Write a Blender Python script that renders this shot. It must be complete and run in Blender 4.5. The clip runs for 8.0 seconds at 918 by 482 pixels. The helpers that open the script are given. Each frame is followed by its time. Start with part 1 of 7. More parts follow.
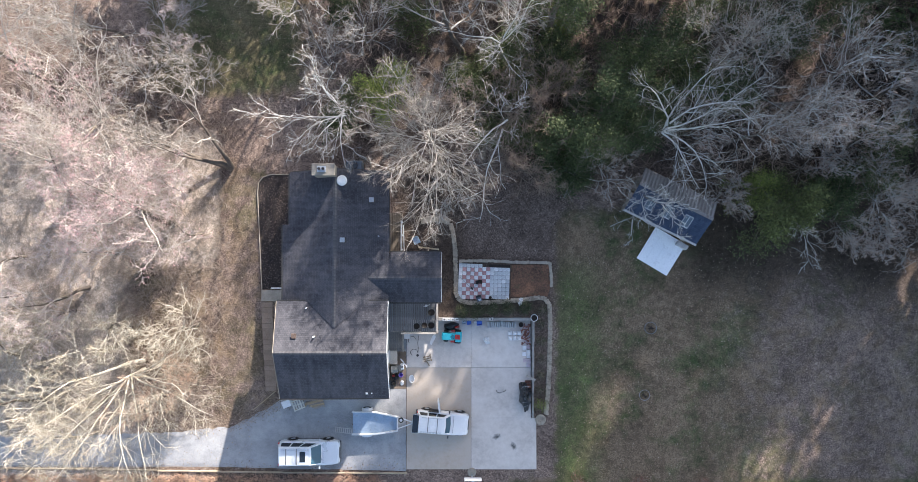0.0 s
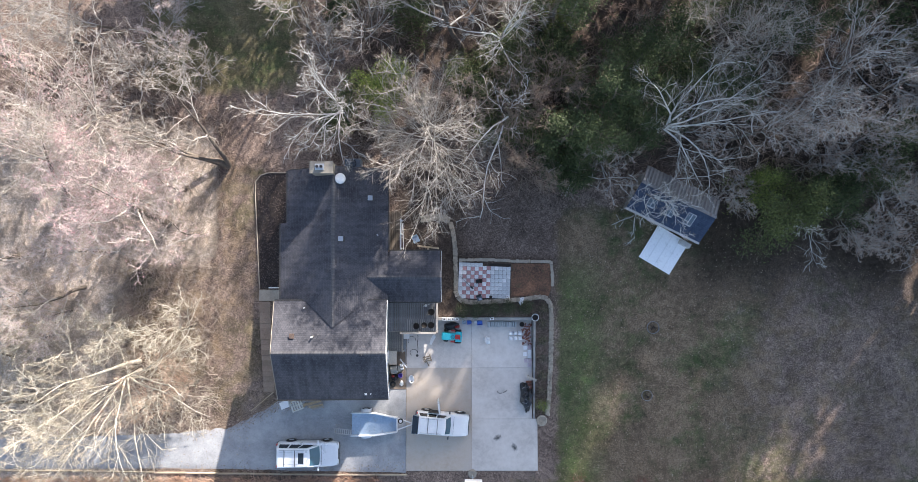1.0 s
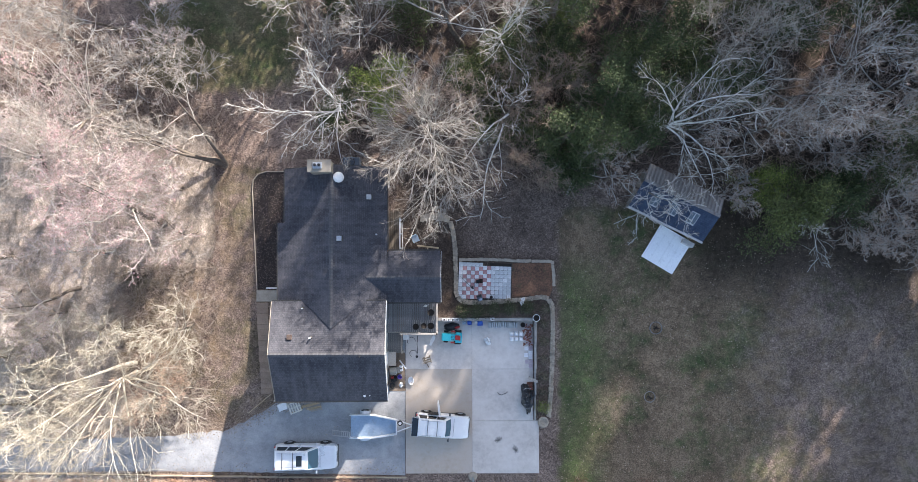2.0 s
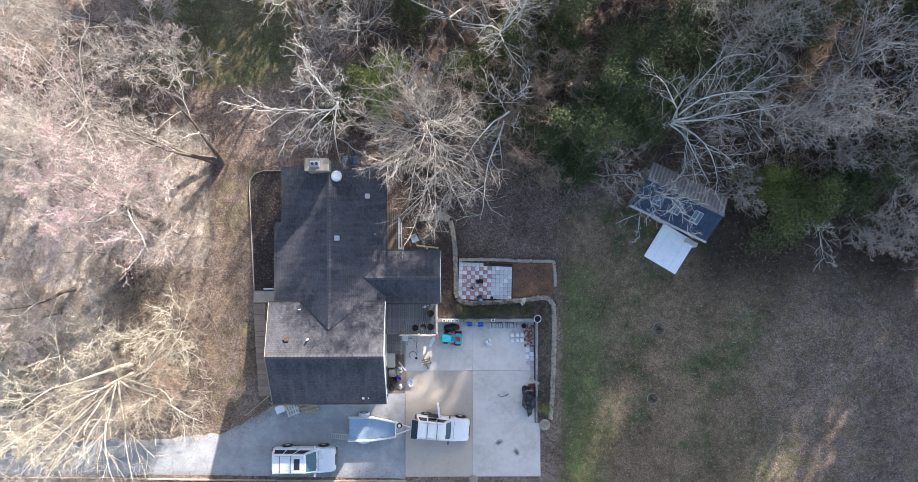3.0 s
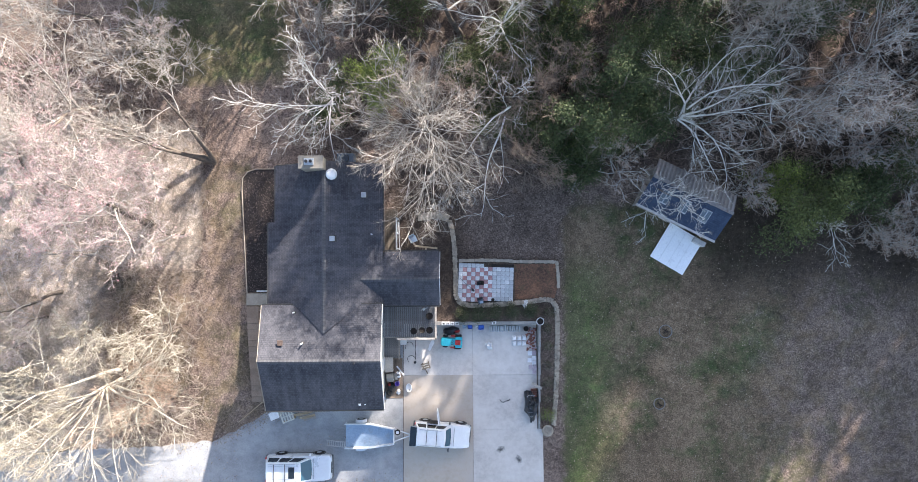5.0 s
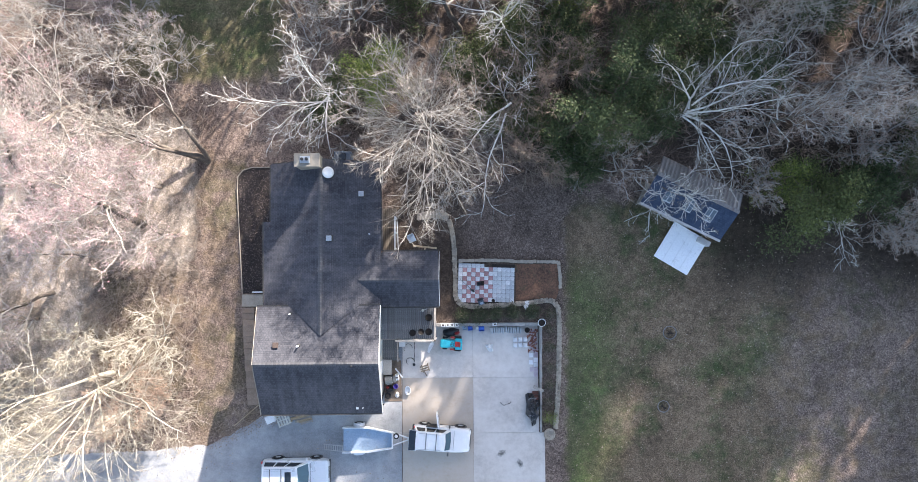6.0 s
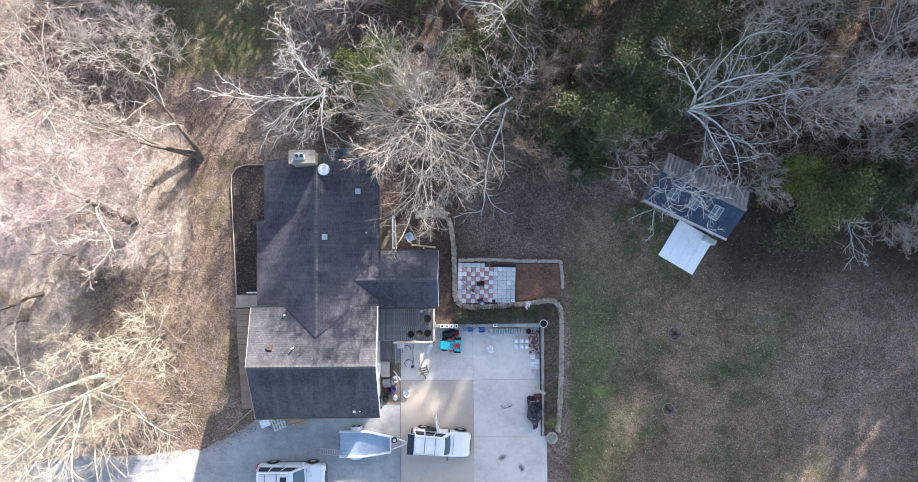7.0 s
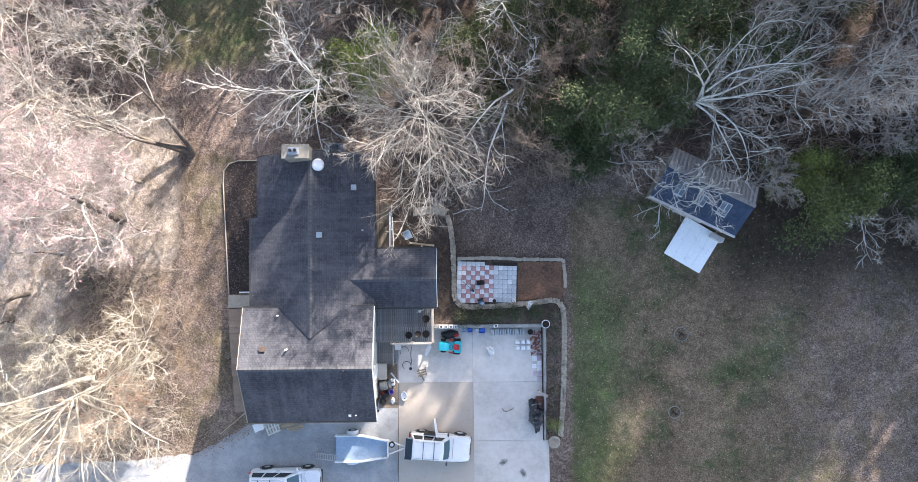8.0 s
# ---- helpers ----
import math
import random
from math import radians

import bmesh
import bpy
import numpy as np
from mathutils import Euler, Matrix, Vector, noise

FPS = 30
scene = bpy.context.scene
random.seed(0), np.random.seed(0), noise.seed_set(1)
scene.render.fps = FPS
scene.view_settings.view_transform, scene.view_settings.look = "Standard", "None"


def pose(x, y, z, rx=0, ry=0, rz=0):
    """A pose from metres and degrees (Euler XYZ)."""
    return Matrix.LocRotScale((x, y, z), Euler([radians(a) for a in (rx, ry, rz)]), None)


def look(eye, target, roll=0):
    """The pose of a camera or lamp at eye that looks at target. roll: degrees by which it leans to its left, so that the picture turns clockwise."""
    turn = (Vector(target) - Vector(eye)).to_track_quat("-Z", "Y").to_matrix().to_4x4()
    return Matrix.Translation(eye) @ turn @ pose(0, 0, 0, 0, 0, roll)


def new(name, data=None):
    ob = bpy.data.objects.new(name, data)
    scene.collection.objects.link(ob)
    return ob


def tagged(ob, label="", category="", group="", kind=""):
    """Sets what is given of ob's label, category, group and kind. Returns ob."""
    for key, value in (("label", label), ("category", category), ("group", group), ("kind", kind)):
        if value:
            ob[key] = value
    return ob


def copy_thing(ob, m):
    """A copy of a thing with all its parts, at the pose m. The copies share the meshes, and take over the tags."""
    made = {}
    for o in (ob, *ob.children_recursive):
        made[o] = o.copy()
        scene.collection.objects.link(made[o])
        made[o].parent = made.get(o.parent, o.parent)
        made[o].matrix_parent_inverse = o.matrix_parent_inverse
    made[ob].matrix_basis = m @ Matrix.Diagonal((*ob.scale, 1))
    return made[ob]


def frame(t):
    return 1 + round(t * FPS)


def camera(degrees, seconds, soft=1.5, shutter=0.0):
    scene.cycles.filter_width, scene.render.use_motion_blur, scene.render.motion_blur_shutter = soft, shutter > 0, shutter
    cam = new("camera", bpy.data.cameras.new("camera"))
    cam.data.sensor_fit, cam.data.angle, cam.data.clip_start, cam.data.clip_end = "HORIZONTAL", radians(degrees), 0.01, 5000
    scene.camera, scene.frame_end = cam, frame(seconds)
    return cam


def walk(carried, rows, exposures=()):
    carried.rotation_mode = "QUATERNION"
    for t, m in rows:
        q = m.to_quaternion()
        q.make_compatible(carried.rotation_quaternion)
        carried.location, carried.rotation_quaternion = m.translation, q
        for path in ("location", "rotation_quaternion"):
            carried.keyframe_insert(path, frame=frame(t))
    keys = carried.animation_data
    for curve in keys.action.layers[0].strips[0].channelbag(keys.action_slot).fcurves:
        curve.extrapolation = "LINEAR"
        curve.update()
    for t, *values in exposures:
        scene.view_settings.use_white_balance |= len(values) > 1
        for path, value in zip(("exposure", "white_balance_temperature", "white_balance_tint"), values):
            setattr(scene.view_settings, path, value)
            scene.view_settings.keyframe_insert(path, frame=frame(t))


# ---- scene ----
# ---- camera and its way: a drone sinking straight down ----
cam = camera(77.1, 8.0, soft=0.7)
ROWS = [
    (0.0, -0.007, -0.322, 45.583, 2.699, -0.090, 0.018),
    (0.5, -0.002, -0.372, 45.324, 2.706, -0.081, -0.021),
    (1.0, 0.003, -0.405, 45.051, 2.714, -0.073, -0.061),
    (1.5, 0.008, -0.424, 44.766, 2.721, -0.064, -0.100),
    (3.0, 0.026, -0.420, 43.850, 2.742, -0.039, -0.214),
    (3.5, 0.034, -0.406, 43.522, 2.749, -0.031, -0.252),
    (4.0, 0.042, -0.390, 43.181, 2.756, -0.022, -0.290),
    (4.5, 0.053, -0.375, 42.822, 2.764, -0.014, -0.327),
    (6.0, 0.095, -0.354, 41.595, 2.785, 0.012, -0.436),
    (6.5, 0.113, -0.364, 41.116, 2.792, 0.020, -0.472),
    (7.0, 0.134, -0.387, 40.590, 2.799, 0.028, -0.508),
    (7.5, 0.158, -0.424, 40.008, 2.806, 0.037, -0.543),
    (8.0, 0.186, -0.479, 39.360, 2.814, 0.045, -0.578),
]
walk(cam, [(t, pose(x, y, z, rx, ry, rz)) for t, x, y, z, rx, ry, rz in ROWS], exposures=[(0.0, 1.77, 6560, 12.5), (4.5, 2.00, 6560, 12.5), (8.0, 2.18, 6560, 12.5)])

# ---- light: low sun from the upper right (north-east of the plan), clear sky ----
SUN_EL, SUN_AZ = 24.5, 61.0          # height, and angle of the sun's bearing from +x towards +y
world = bpy.data.worlds.new("world")
scene.world = world
world.use_nodes = True
wn = world.node_tree.nodes
sky = wn.new("ShaderNodeTexSky")
sky.sky_type = "NISHITA"
sky.sun_disc = False
sky.dust_density, sky.ozone_density = 1.3, 0.9
sky.sun_elevation = radians(SUN_EL)
sky.sun_rotation = radians(90 - SUN_AZ)
wn["Background"].inputs["Strength"].default_value = 0.102
world.node_tree.links.new(sky.outputs["Color"], wn["Background"].inputs["Color"])
sun_data = bpy.data.lights.new("sun", "SUN")
sun_data.energy, sun_data.angle, sun_data.color = 4.2, radians(0.8), (1.0, 0.94, 0.875)
sun = new("sun", sun_data)
sun.matrix_world = look((40 * math.cos(radians(SUN_AZ)), 40 * math.sin(radians(SUN_AZ)), 40 * math.tan(radians(SUN_EL))), (0, 0, 0))


# ---- materials ----
def nodes_of(name):
    m = bpy.data.materials.new(name)
    m.use_nodes = True
    nt = m.node_tree
    return m, nt.nodes, nt.links, nt.nodes["Principled BSDF"]


def tex_noise(n, l, vec, scale, detail=4.0, rough=0.6):
    t = n.new("ShaderNodeTexNoise")
    t.inputs["Scale"].default_value, t.inputs["Detail"].default_value, t.inputs["Roughness"].default_value = scale, detail, rough
    l.new(vec, t.inputs["Vector"])
    return t.outputs["Fac"]


def ramp(n, l, fac, stops):
    r = n.new("ShaderNodeValToRGB")
    el = r.color_ramp.elements
    while len(el) < len(stops):
        el.new(0.5)
    for e, (p, c) in zip(el, stops):
        e.position, e.color = p, (*c, 1)
    l.new(fac, r.inputs["Fac"])
    return r.outputs["Color"]


def mix(n, l, fac, a, b, kind="MIX"):
    x = n.new("ShaderNodeMix")
    x.data_type, x.blend_type = "RGBA", kind
    for sock, v in ((x.inputs[0], fac), (x.inputs[6], a), (x.inputs[7], b)):
        if isinstance(v, (int, float)):
            sock.default_value = v
        elif isinstance(v, tuple):
            sock.default_value = (*v, 1)
        else:
            l.new(v, sock)
    return x.outputs[2]


def mathn(n, l, op, a, b=0.5):
    x = n.new("ShaderNodeMath")
    x.operation = op
    for sock, v in ((x.inputs[0], a), (x.inputs[1], b)):
        if isinstance(v, (int, float)):
            sock.default_value = v
        else:
            l.new(v, sock)
    return x.outputs[0]


def bumped(n, l, bsdf, height, strength, dist):
    b = n.new("ShaderNodeBump")
    b.inputs["Strength"].default_value, b.inputs["Distance"].default_value = strength, dist
    l.new(height, b.inputs["Height"])
    l.new(b.outputs["Normal"], bsdf.inputs["Normal"])


def surf(name, dark, light, fine=30.0, coarse=1.5, rough=0.8, metal=0.0, bump=0.3, dist=0.01, vary=0.0, dirt=None, coords="Object", gloss=0.5):
    """A surface with grain and larger stains, at true size."""
    m, n, l, b = nodes_of(name)
    tc = n.new("ShaderNodeTexCoord").outputs[coords]
    a = tex_noise(n, l, tc, fine, 5)
    c = tex_noise(n, l, tc, coarse, 4)
    both = mathn(n, l, "ADD", mathn(n, l, "MULTIPLY", a, 0.55), mathn(n, l, "MULTIPLY", c, 0.45))
    col = ramp(n, l, both, [(0.36, dark), (0.64, light)])
    if dirt:
        d = ramp(n, l, tex_noise(n, l, tc, coarse * 2.3, 6, 0.7), [(0.55, (0, 0, 0)), (0.72, (1, 1, 1))])
        col = mix(n, l, mathn(n, l, "MULTIPLY", d, 0.7), col, dirt)
    if vary:
        r = n.new("ShaderNodeObjectInfo").outputs["Random"]
        hs = n.new("ShaderNodeHueSaturation")
        l.new(mathn(n, l, "ADD", mathn(n, l, "MULTIPLY", r, 2 * vary), 1 - vary), hs.inputs["Value"])
        l.new(col, hs.inputs["Color"])
        col = hs.outputs["Color"]
    l.new(col, b.inputs["Base Color"])
    b.inputs["Metallic"].default_value = metal
    b.inputs["Specular IOR Level"].default_value = gloss
    l.new(mathn(n, l, "ADD", mathn(n, l, "MULTIPLY", c, 0.25), rough - 0.12), b.inputs["Roughness"])
    if bump:
        bumped(n, l, b, a, bump, dist)
    return m


def ground_material():
    """Leaf litter, worn lawn and soil; the vertex zones say how much grass (r), dry tan litter (g) and bare dark soil
    with the wood's painted shade (b).
    """
    m, n, l, b = nodes_of("ground_cover")
    tc = n.new("ShaderNodeTexCoord").outputs["Object"]
    att = n.new("ShaderNodeAttribute")
    att.attribute_name = "zone"
    sep = n.new("ShaderNodeSeparateColor")
    l.new(att.outputs["Color"], sep.inputs["Color"])
    vor = n.new("ShaderNodeTexVoronoi")
    vor.inputs["Scale"].default_value = 17.0
    l.new(tc, vor.inputs["Vector"])
    cell = n.new("ShaderNodeSeparateColor")
    l.new(vor.outputs["Color"], cell.inputs["Color"])
    speck = tex_noise(n, l, tc, 11, 4, 0.8)
    mid = tex_noise(n, l, tc, 0.9, 5, 0.65)
    wide = tex_noise(n, l, tc, 0.17, 4)
    litter = ramp(n, l, mathn(n, l, "ADD", mathn(n, l, "MULTIPLY", cell.outputs[0], 0.25), mathn(n, l, "MULTIPLY", speck, 0.75)),
                  [(0.30, (0.055, 0.039, 0.032)), (0.5, (0.172, 0.126, 0.102)), (0.64, (0.30, 0.228, 0.185)), (0.78, (0.50, 0.40, 0.33))])
    tan = ramp(n, l, mathn(n, l, "ADD", mathn(n, l, "MULTIPLY", cell.outputs[1], 0.5), mathn(n, l, "MULTIPLY", speck, 0.5)),
               [(0.2, (0.24, 0.20, 0.155)), (0.5, (0.45, 0.37, 0.30)), (0.75, (0.66, 0.56, 0.47))])
    grass = ramp(n, l, mathn(n, l, "ADD", mathn(n, l, "MULTIPLY", speck, 0.88), mathn(n, l, "MULTIPLY", cell.outputs[2], 0.12)),
                 [(0.28, (0.026, 0.037, 0.015)), (0.5, (0.068, 0.088, 0.036)), (0.72, (0.130, 0.155, 0.066))])
    dry = ramp(n, l, mathn(n, l, "ADD", mathn(n, l, "MULTIPLY", speck, 0.88), mathn(n, l, "MULTIPLY", cell.outputs[0], 0.12)),
               [(0.30, (0.052, 0.040, 0.028)), (0.5, (0.180, 0.125, 0.085)), (0.70, (0.36, 0.268, 0.185))])
    lush = ramp(n, l, tex_noise(n, l, tc, 0.55, 4, 0.6), [(0.50, (0, 0, 0)), (0.62, (1, 1, 1))])
    grass = mix(n, l, mathn(n, l, "MULTIPLY", lush, mathn(n, l, "MULTIPLY", att.outputs["Alpha"], 0.9)), grass, ramp(n, l, speck, [(0.3, (0.035, 0.066, 0.018)), (0.7, (0.125, 0.205, 0.060))]))
    patch = ramp(n, l, mathn(n, l, "ADD", mathn(n, l, "MULTIPLY", mid, 0.4), mathn(n, l, "MULTIPLY", wide, 0.6)), [(0.38, (0, 0, 0)), (0.53, (1, 1, 1))])
    lawn = mix(n, l, mathn(n, l, "MULTIPLY", patch, mathn(n, l, "SUBTRACT", 0.90, mathn(n, l, "MULTIPLY", att.outputs["Alpha"], 0.75))), grass, dry)
    edge = mathn(n, l, "ADD", sep.outputs[0], mathn(n, l, "MULTIPLY", mathn(n, l, "SUBTRACT", mid, 0.5), 1.2))
    green = ramp(n, l, edge, [(0.35, (0, 0, 0)), (0.65, (1, 1, 1))])
    tanw = ramp(n, l, mathn(n, l, "ADD", sep.outputs[1], mathn(n, l, "MULTIPLY", mathn(n, l, "SUBTRACT", mid, 0.5), 1.2)), [(0.35, (0, 0, 0)), (0.65, (1, 1, 1))])
    col = mix(n, l, tanw, litter, tan)
    col = mix(n, l, green, col, lawn)
    # near-black mix: bare soil, and shade coloured into the ground by the wood
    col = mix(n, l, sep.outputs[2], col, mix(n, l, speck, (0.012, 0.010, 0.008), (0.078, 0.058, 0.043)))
    tufts = mathn(n, l, "ADD", mathn(n, l, "MULTIPLY", tex_noise(n, l, tc, 2.1, 5, 0.8), 0.6), mathn(n, l, "MULTIPLY", tex_noise(n, l, tc, 0.33, 4, 0.6), 0.4))
    col = mix(n, l, 1.0, col, ramp(n, l, tufts, [(0.34, (0.45, 0.45, 0.45)), (0.66, (1.50, 1.50, 1.50))]), "MULTIPLY")
    l.new(col, b.inputs["Base Color"])
    b.inputs["Roughness"].default_value = 0.95
    b.inputs["Specular IOR Level"].default_value = 0.15
    bumped(n, l, b, mathn(n, l, "ADD", speck, mathn(n, l, "MULTIPLY", cell.outputs[0], 0.15)), 0.5, 0.05)
    return m


def shingle_material(name, dark, light):
    """Asphalt shingles: tabs of their own tone, algae streaks down the slope, granules. Runs along x or y of the object."""
    m, n, l, b = nodes_of(name)
    uv = n.new("ShaderNodeUVMap")
    uv.uv_map = "run"
    br = n.new("ShaderNodeTexBrick")
    br.inputs["Scale"].default_value = 1.0
    br.inputs["Brick Width"].default_value, br.inputs["Row Height"].default_value = 0.17, 0.14
    br.inputs["Mortar Size"].default_value, br.inputs["Mortar Smooth"].default_value = 0.012, 0.3
    br.inputs["Color1"].default_value, br.inputs["Color2"].default_value, br.inputs["Mortar"].default_value = (0.25, 0.25, 0.25, 1), (1, 1, 1, 1), (0, 0, 0, 1)
    br.offset_frequency = 2
    l.new(uv.outputs["UV"], br.inputs["Vector"])
    tc = n.new("ShaderNodeTexCoord").outputs["Object"]
    grain = tex_noise(n, l, tc, 60, 3)
    wide = tex_noise(n, l, tc, 0.5, 4)
    mp = n.new("ShaderNodeMapping")
    mp.inputs["Scale"].default_value = (3.0, 0.35, 1)
    l.new(uv.outputs["UV"], mp.inputs["Vector"])
    streak = tex_noise(n, l, mp.outputs["Vector"], 1.0, 5)
    f = mathn(n, l, "ADD", mathn(n, l, "MULTIPLY", br.outputs["Color"], 0.13), mathn(n, l, "ADD", mathn(n, l, "MULTIPLY", grain, 0.35), mathn(n, l, "ADD", mathn(n, l, "MULTIPLY", wide, 0.4), mathn(n, l, "MULTIPLY", streak, 0.35))))
    col = ramp(n, l, f, [(0.35, dark), (0.85, light)])
    l.new(col, b.inputs["Base Color"])
    b.inputs["Roughness"].default_value = 0.95
    b.inputs["Specular IOR Level"].default_value = 0.1
    bumped(n, l, b, mathn(n, l, "ADD", grain, br.outputs["Color"]), 0.8, 0.012)
    return m


def bark_material(name, dark, light, moss=(0.10, 0.11, 0.06)):
    m, n, l, b = nodes_of(name)
    tc = n.new("ShaderNodeTexCoord").outputs["Object"]
    a = tex_noise(n, l, tc, 9, 5, 0.7)
    c = tex_noise(n, l, tc, 1.1, 3)
    col = ramp(n, l, mathn(n, l, "ADD", mathn(n, l, "MULTIPLY", a, 0.6), mathn(n, l, "MULTIPLY", c, 0.4)), [(0.35, dark), (0.62, light)])
    col = mix(n, l, mathn(n, l, "MULTIPLY", ramp(n, l, c, [(0.55, (0, 0, 0)), (0.75, (1, 1, 1))]), 0.5), col, moss)
    l.new(col, b.inputs["Base Color"])
    b.inputs["Roughness"].default_value = 0.9
    b.inputs["Specular IOR Level"].default_value = 0.2
    bumped(n, l, b, a, 0.5, 0.02)
    return m


def leaf_material(name, dark, light):
    m, n, l, b = nodes_of(name)
    g = n.new("ShaderNodeNewGeometry").outputs["Random Per Island"]
    l.new(ramp(n, l, g, [(0.0, dark), (0.8, light), (1.0, (light[0] * 1.25, light[1] * 1.2, light[2] * 1.15))]), b.inputs["Base Color"])
    b.inputs["Roughness"].default_value = 0.65
    b.inputs["Specular IOR Level"].default_value = 0.25
    return m


def concrete_material(name="slab_concrete", dirt=0.0):
    m, n, l, b = nodes_of(name)
    tc = n.new("ShaderNodeTexCoord").outputs["Object"]
    wide = tex_noise(n, l, tc, 0.35, 5, 0.65)
    mid = tex_noise(n, l, tc, 2.5, 6, 0.7)
    grain = tex_noise(n, l, tc, 70, 2)
    f = mathn(n, l, "ADD", mathn(n, l, "MULTIPLY", wide, 0.45), mathn(n, l, "ADD", mathn(n, l, "MULTIPLY", mid, 0.35), mathn(n, l, "MULTIPLY", grain, 0.2)))
    col = ramp(n, l, f, [(0.35, (0.42, 0.385, 0.35)), (0.5, (0.60, 0.555, 0.51)), (0.65, (0.70, 0.66, 0.615))])
    spot = ramp(n, l, tex_noise(n, l, tc, 1.3, 3), [(0.68, (0, 0, 0)), (0.76, (1, 1, 1))])
    col = mix(n, l, mathn(n, l, "MULTIPLY", spot, 0.3), col, (0.25, 0.23, 0.21))
    if dirt:
        d = ramp(n, l, mathn(n, l, "ADD", mathn(n, l, "MULTIPLY", wide, 0.6), mathn(n, l, "MULTIPLY", mid, 0.4)), [(0.36, (0.35, 0.35, 0.35)), (0.62, (1, 1, 1))])
        col = mix(n, l, mathn(n, l, "MULTIPLY", d, dirt), col, (0.30, 0.225, 0.15))
    r = n.new("ShaderNodeObjectInfo").outputs["Random"]
    hs = n.new("ShaderNodeHueSaturation")
    l.new(mathn(n, l, "ADD", mathn(n, l, "MULTIPLY", r, 0.14), 0.93), hs.inputs["Value"])
    l.new(col, hs.inputs["Color"])
    l.new(hs.outputs["Color"], b.inputs["Base Color"])
    b.inputs["Roughness"].default_value = 0.85
    bumped(n, l, b, mathn(n, l, "ADD", grain, mid), 0.25, 0.004)
    return m


def gravel_material():
    m, n, l, b = nodes_of("gravel")
    tc = n.new("ShaderNodeTexCoord").outputs["Object"]
    v = n.new("ShaderNodeTexVoronoi")
    v.inputs["Scale"].default_value = 28
    l.new(tc, v.inputs["Vector"])
    cell = n.new("ShaderNodeSeparateColor")
    l.new(v.outputs["Color"], cell.inputs["Color"])
    wide = tex_noise(n, l, tc, 0.6, 5, 0.7)
    f = mathn(n, l, "ADD", mathn(n, l, "MULTIPLY", cell.outputs[0], 0.17), mathn(n, l, "MULTIPLY", wide, 0.83))
    col = ramp(n, l, f, [(0.25, (0.19, 0.195, 0.20)), (0.5, (0.32, 0.325, 0.33)), (0.8, (0.47, 0.47, 0.465))])
    leaf = ramp(n, l, tex_noise(n, l, tc, 5.5, 4, 0.75), [(0.66, (0, 0, 0)), (0.70, (1, 1, 1))])
    col = mix(n, l, mathn(n, l, "MULTIPLY", leaf, 0.4), col, (0.22, 0.18, 0.145))
    l.new(col, b.inputs["Base Color"])
    b.inputs["Roughness"].default_value = 0.92
    bumped(n, l, b, v.outputs["Distance"], 0.45, 0.015)
    return m


def glass_material(name, tint):
    m, n, l, b = nodes_of(name)
    b.inputs["Base Color"].default_value = (*tint, 1)
    b.inputs["Roughness"].default_value = 0.06
    b.inputs["Specular IOR Level"].default_value = 0.8
    return m


M_GROUND = ground_material()
M_GRAVEL = gravel_material()
M_SLAB = concrete_material()
M_SLAB_TAN = concrete_material("earth_stained_concrete", 0.75)
M_SHINGLE = shingle_material("dark_shingle", (0.007, 0.009, 0.015), (0.138, 0.136, 0.148))
M_SHINGLE_SHED = shingle_material("blue_shingle", (0.012, 0.022, 0.042), (0.085, 0.112, 0.17))
M_SIDING = surf("cream_siding", (0.55, 0.52, 0.46), (0.72, 0.69, 0.62), 14, 0.8, 0.6, bump=0.1)
M_TRIM = surf("white_trim", (0.66, 0.66, 0.65), (0.80, 0.80, 0.79), 20, 2, 0.5, bump=0.05)
M_GUTTER = surf("dark_gutter", (0.025, 0.024, 0.024), (0.06, 0.055, 0.05), 20, 2, 0.5, bump=0.05)
M_CHIMNEY = surf("tan_chimney", (0.185, 0.165, 0.135), (0.27, 0.245, 0.205), 25, 1.5, 0.8)
M_STEEL = surf("galvanised_steel", (0.38, 0.40, 0.42), (0.58, 0.60, 0.62), 18, 3, 0.42, 0.7, 0.05)
M_WHITE = surf("white_plastic", (0.68, 0.68, 0.68), (0.82, 0.82, 0.81), 12, 2, 0.45, bump=0.05)
M_PAPER = surf("pale_paper", (0.70, 0.70, 0.72), (0.85, 0.85, 0.85), 9, 3, 0.8, bump=0.3, vary=0.08)
M_BLACK = surf("black_plastic", (0.008, 0.008, 0.009), (0.03, 0.03, 0.032), 18, 2, 0.5, bump=0.1)
M_RUBBER = surf("tyre_rubber", (0.010, 0.010, 0.010), (0.028, 0.027, 0.026), 30, 4, 0.8)
M_TARP = surf("black_tarp", (0.008, 0.009, 0.012), (0.035, 0.038, 0.045), 7, 2, 0.32, bump=0.6, dist=0.03)
M_SOIL = surf("potting_soil", (0.012, 0.010, 0.009), (0.04, 0.03, 0.024), 25, 4, 0.95, bump=0.7)
M_MULCH = surf("dark_mulch", (0.012, 0.010, 0.009), (0.060, 0.045, 0.038), 16, 1.2, 0.95, bump=1.0, dist=0.05, dirt=(0.10, 0.075, 0.055))
M_REDSOIL = surf("red_soil", (0.055, 0.032, 0.022), (0.23, 0.12, 0.072), 9, 0.9, 0.95, bump=0.8, dist=0.03, dirt=(0.08, 0.085, 0.04))
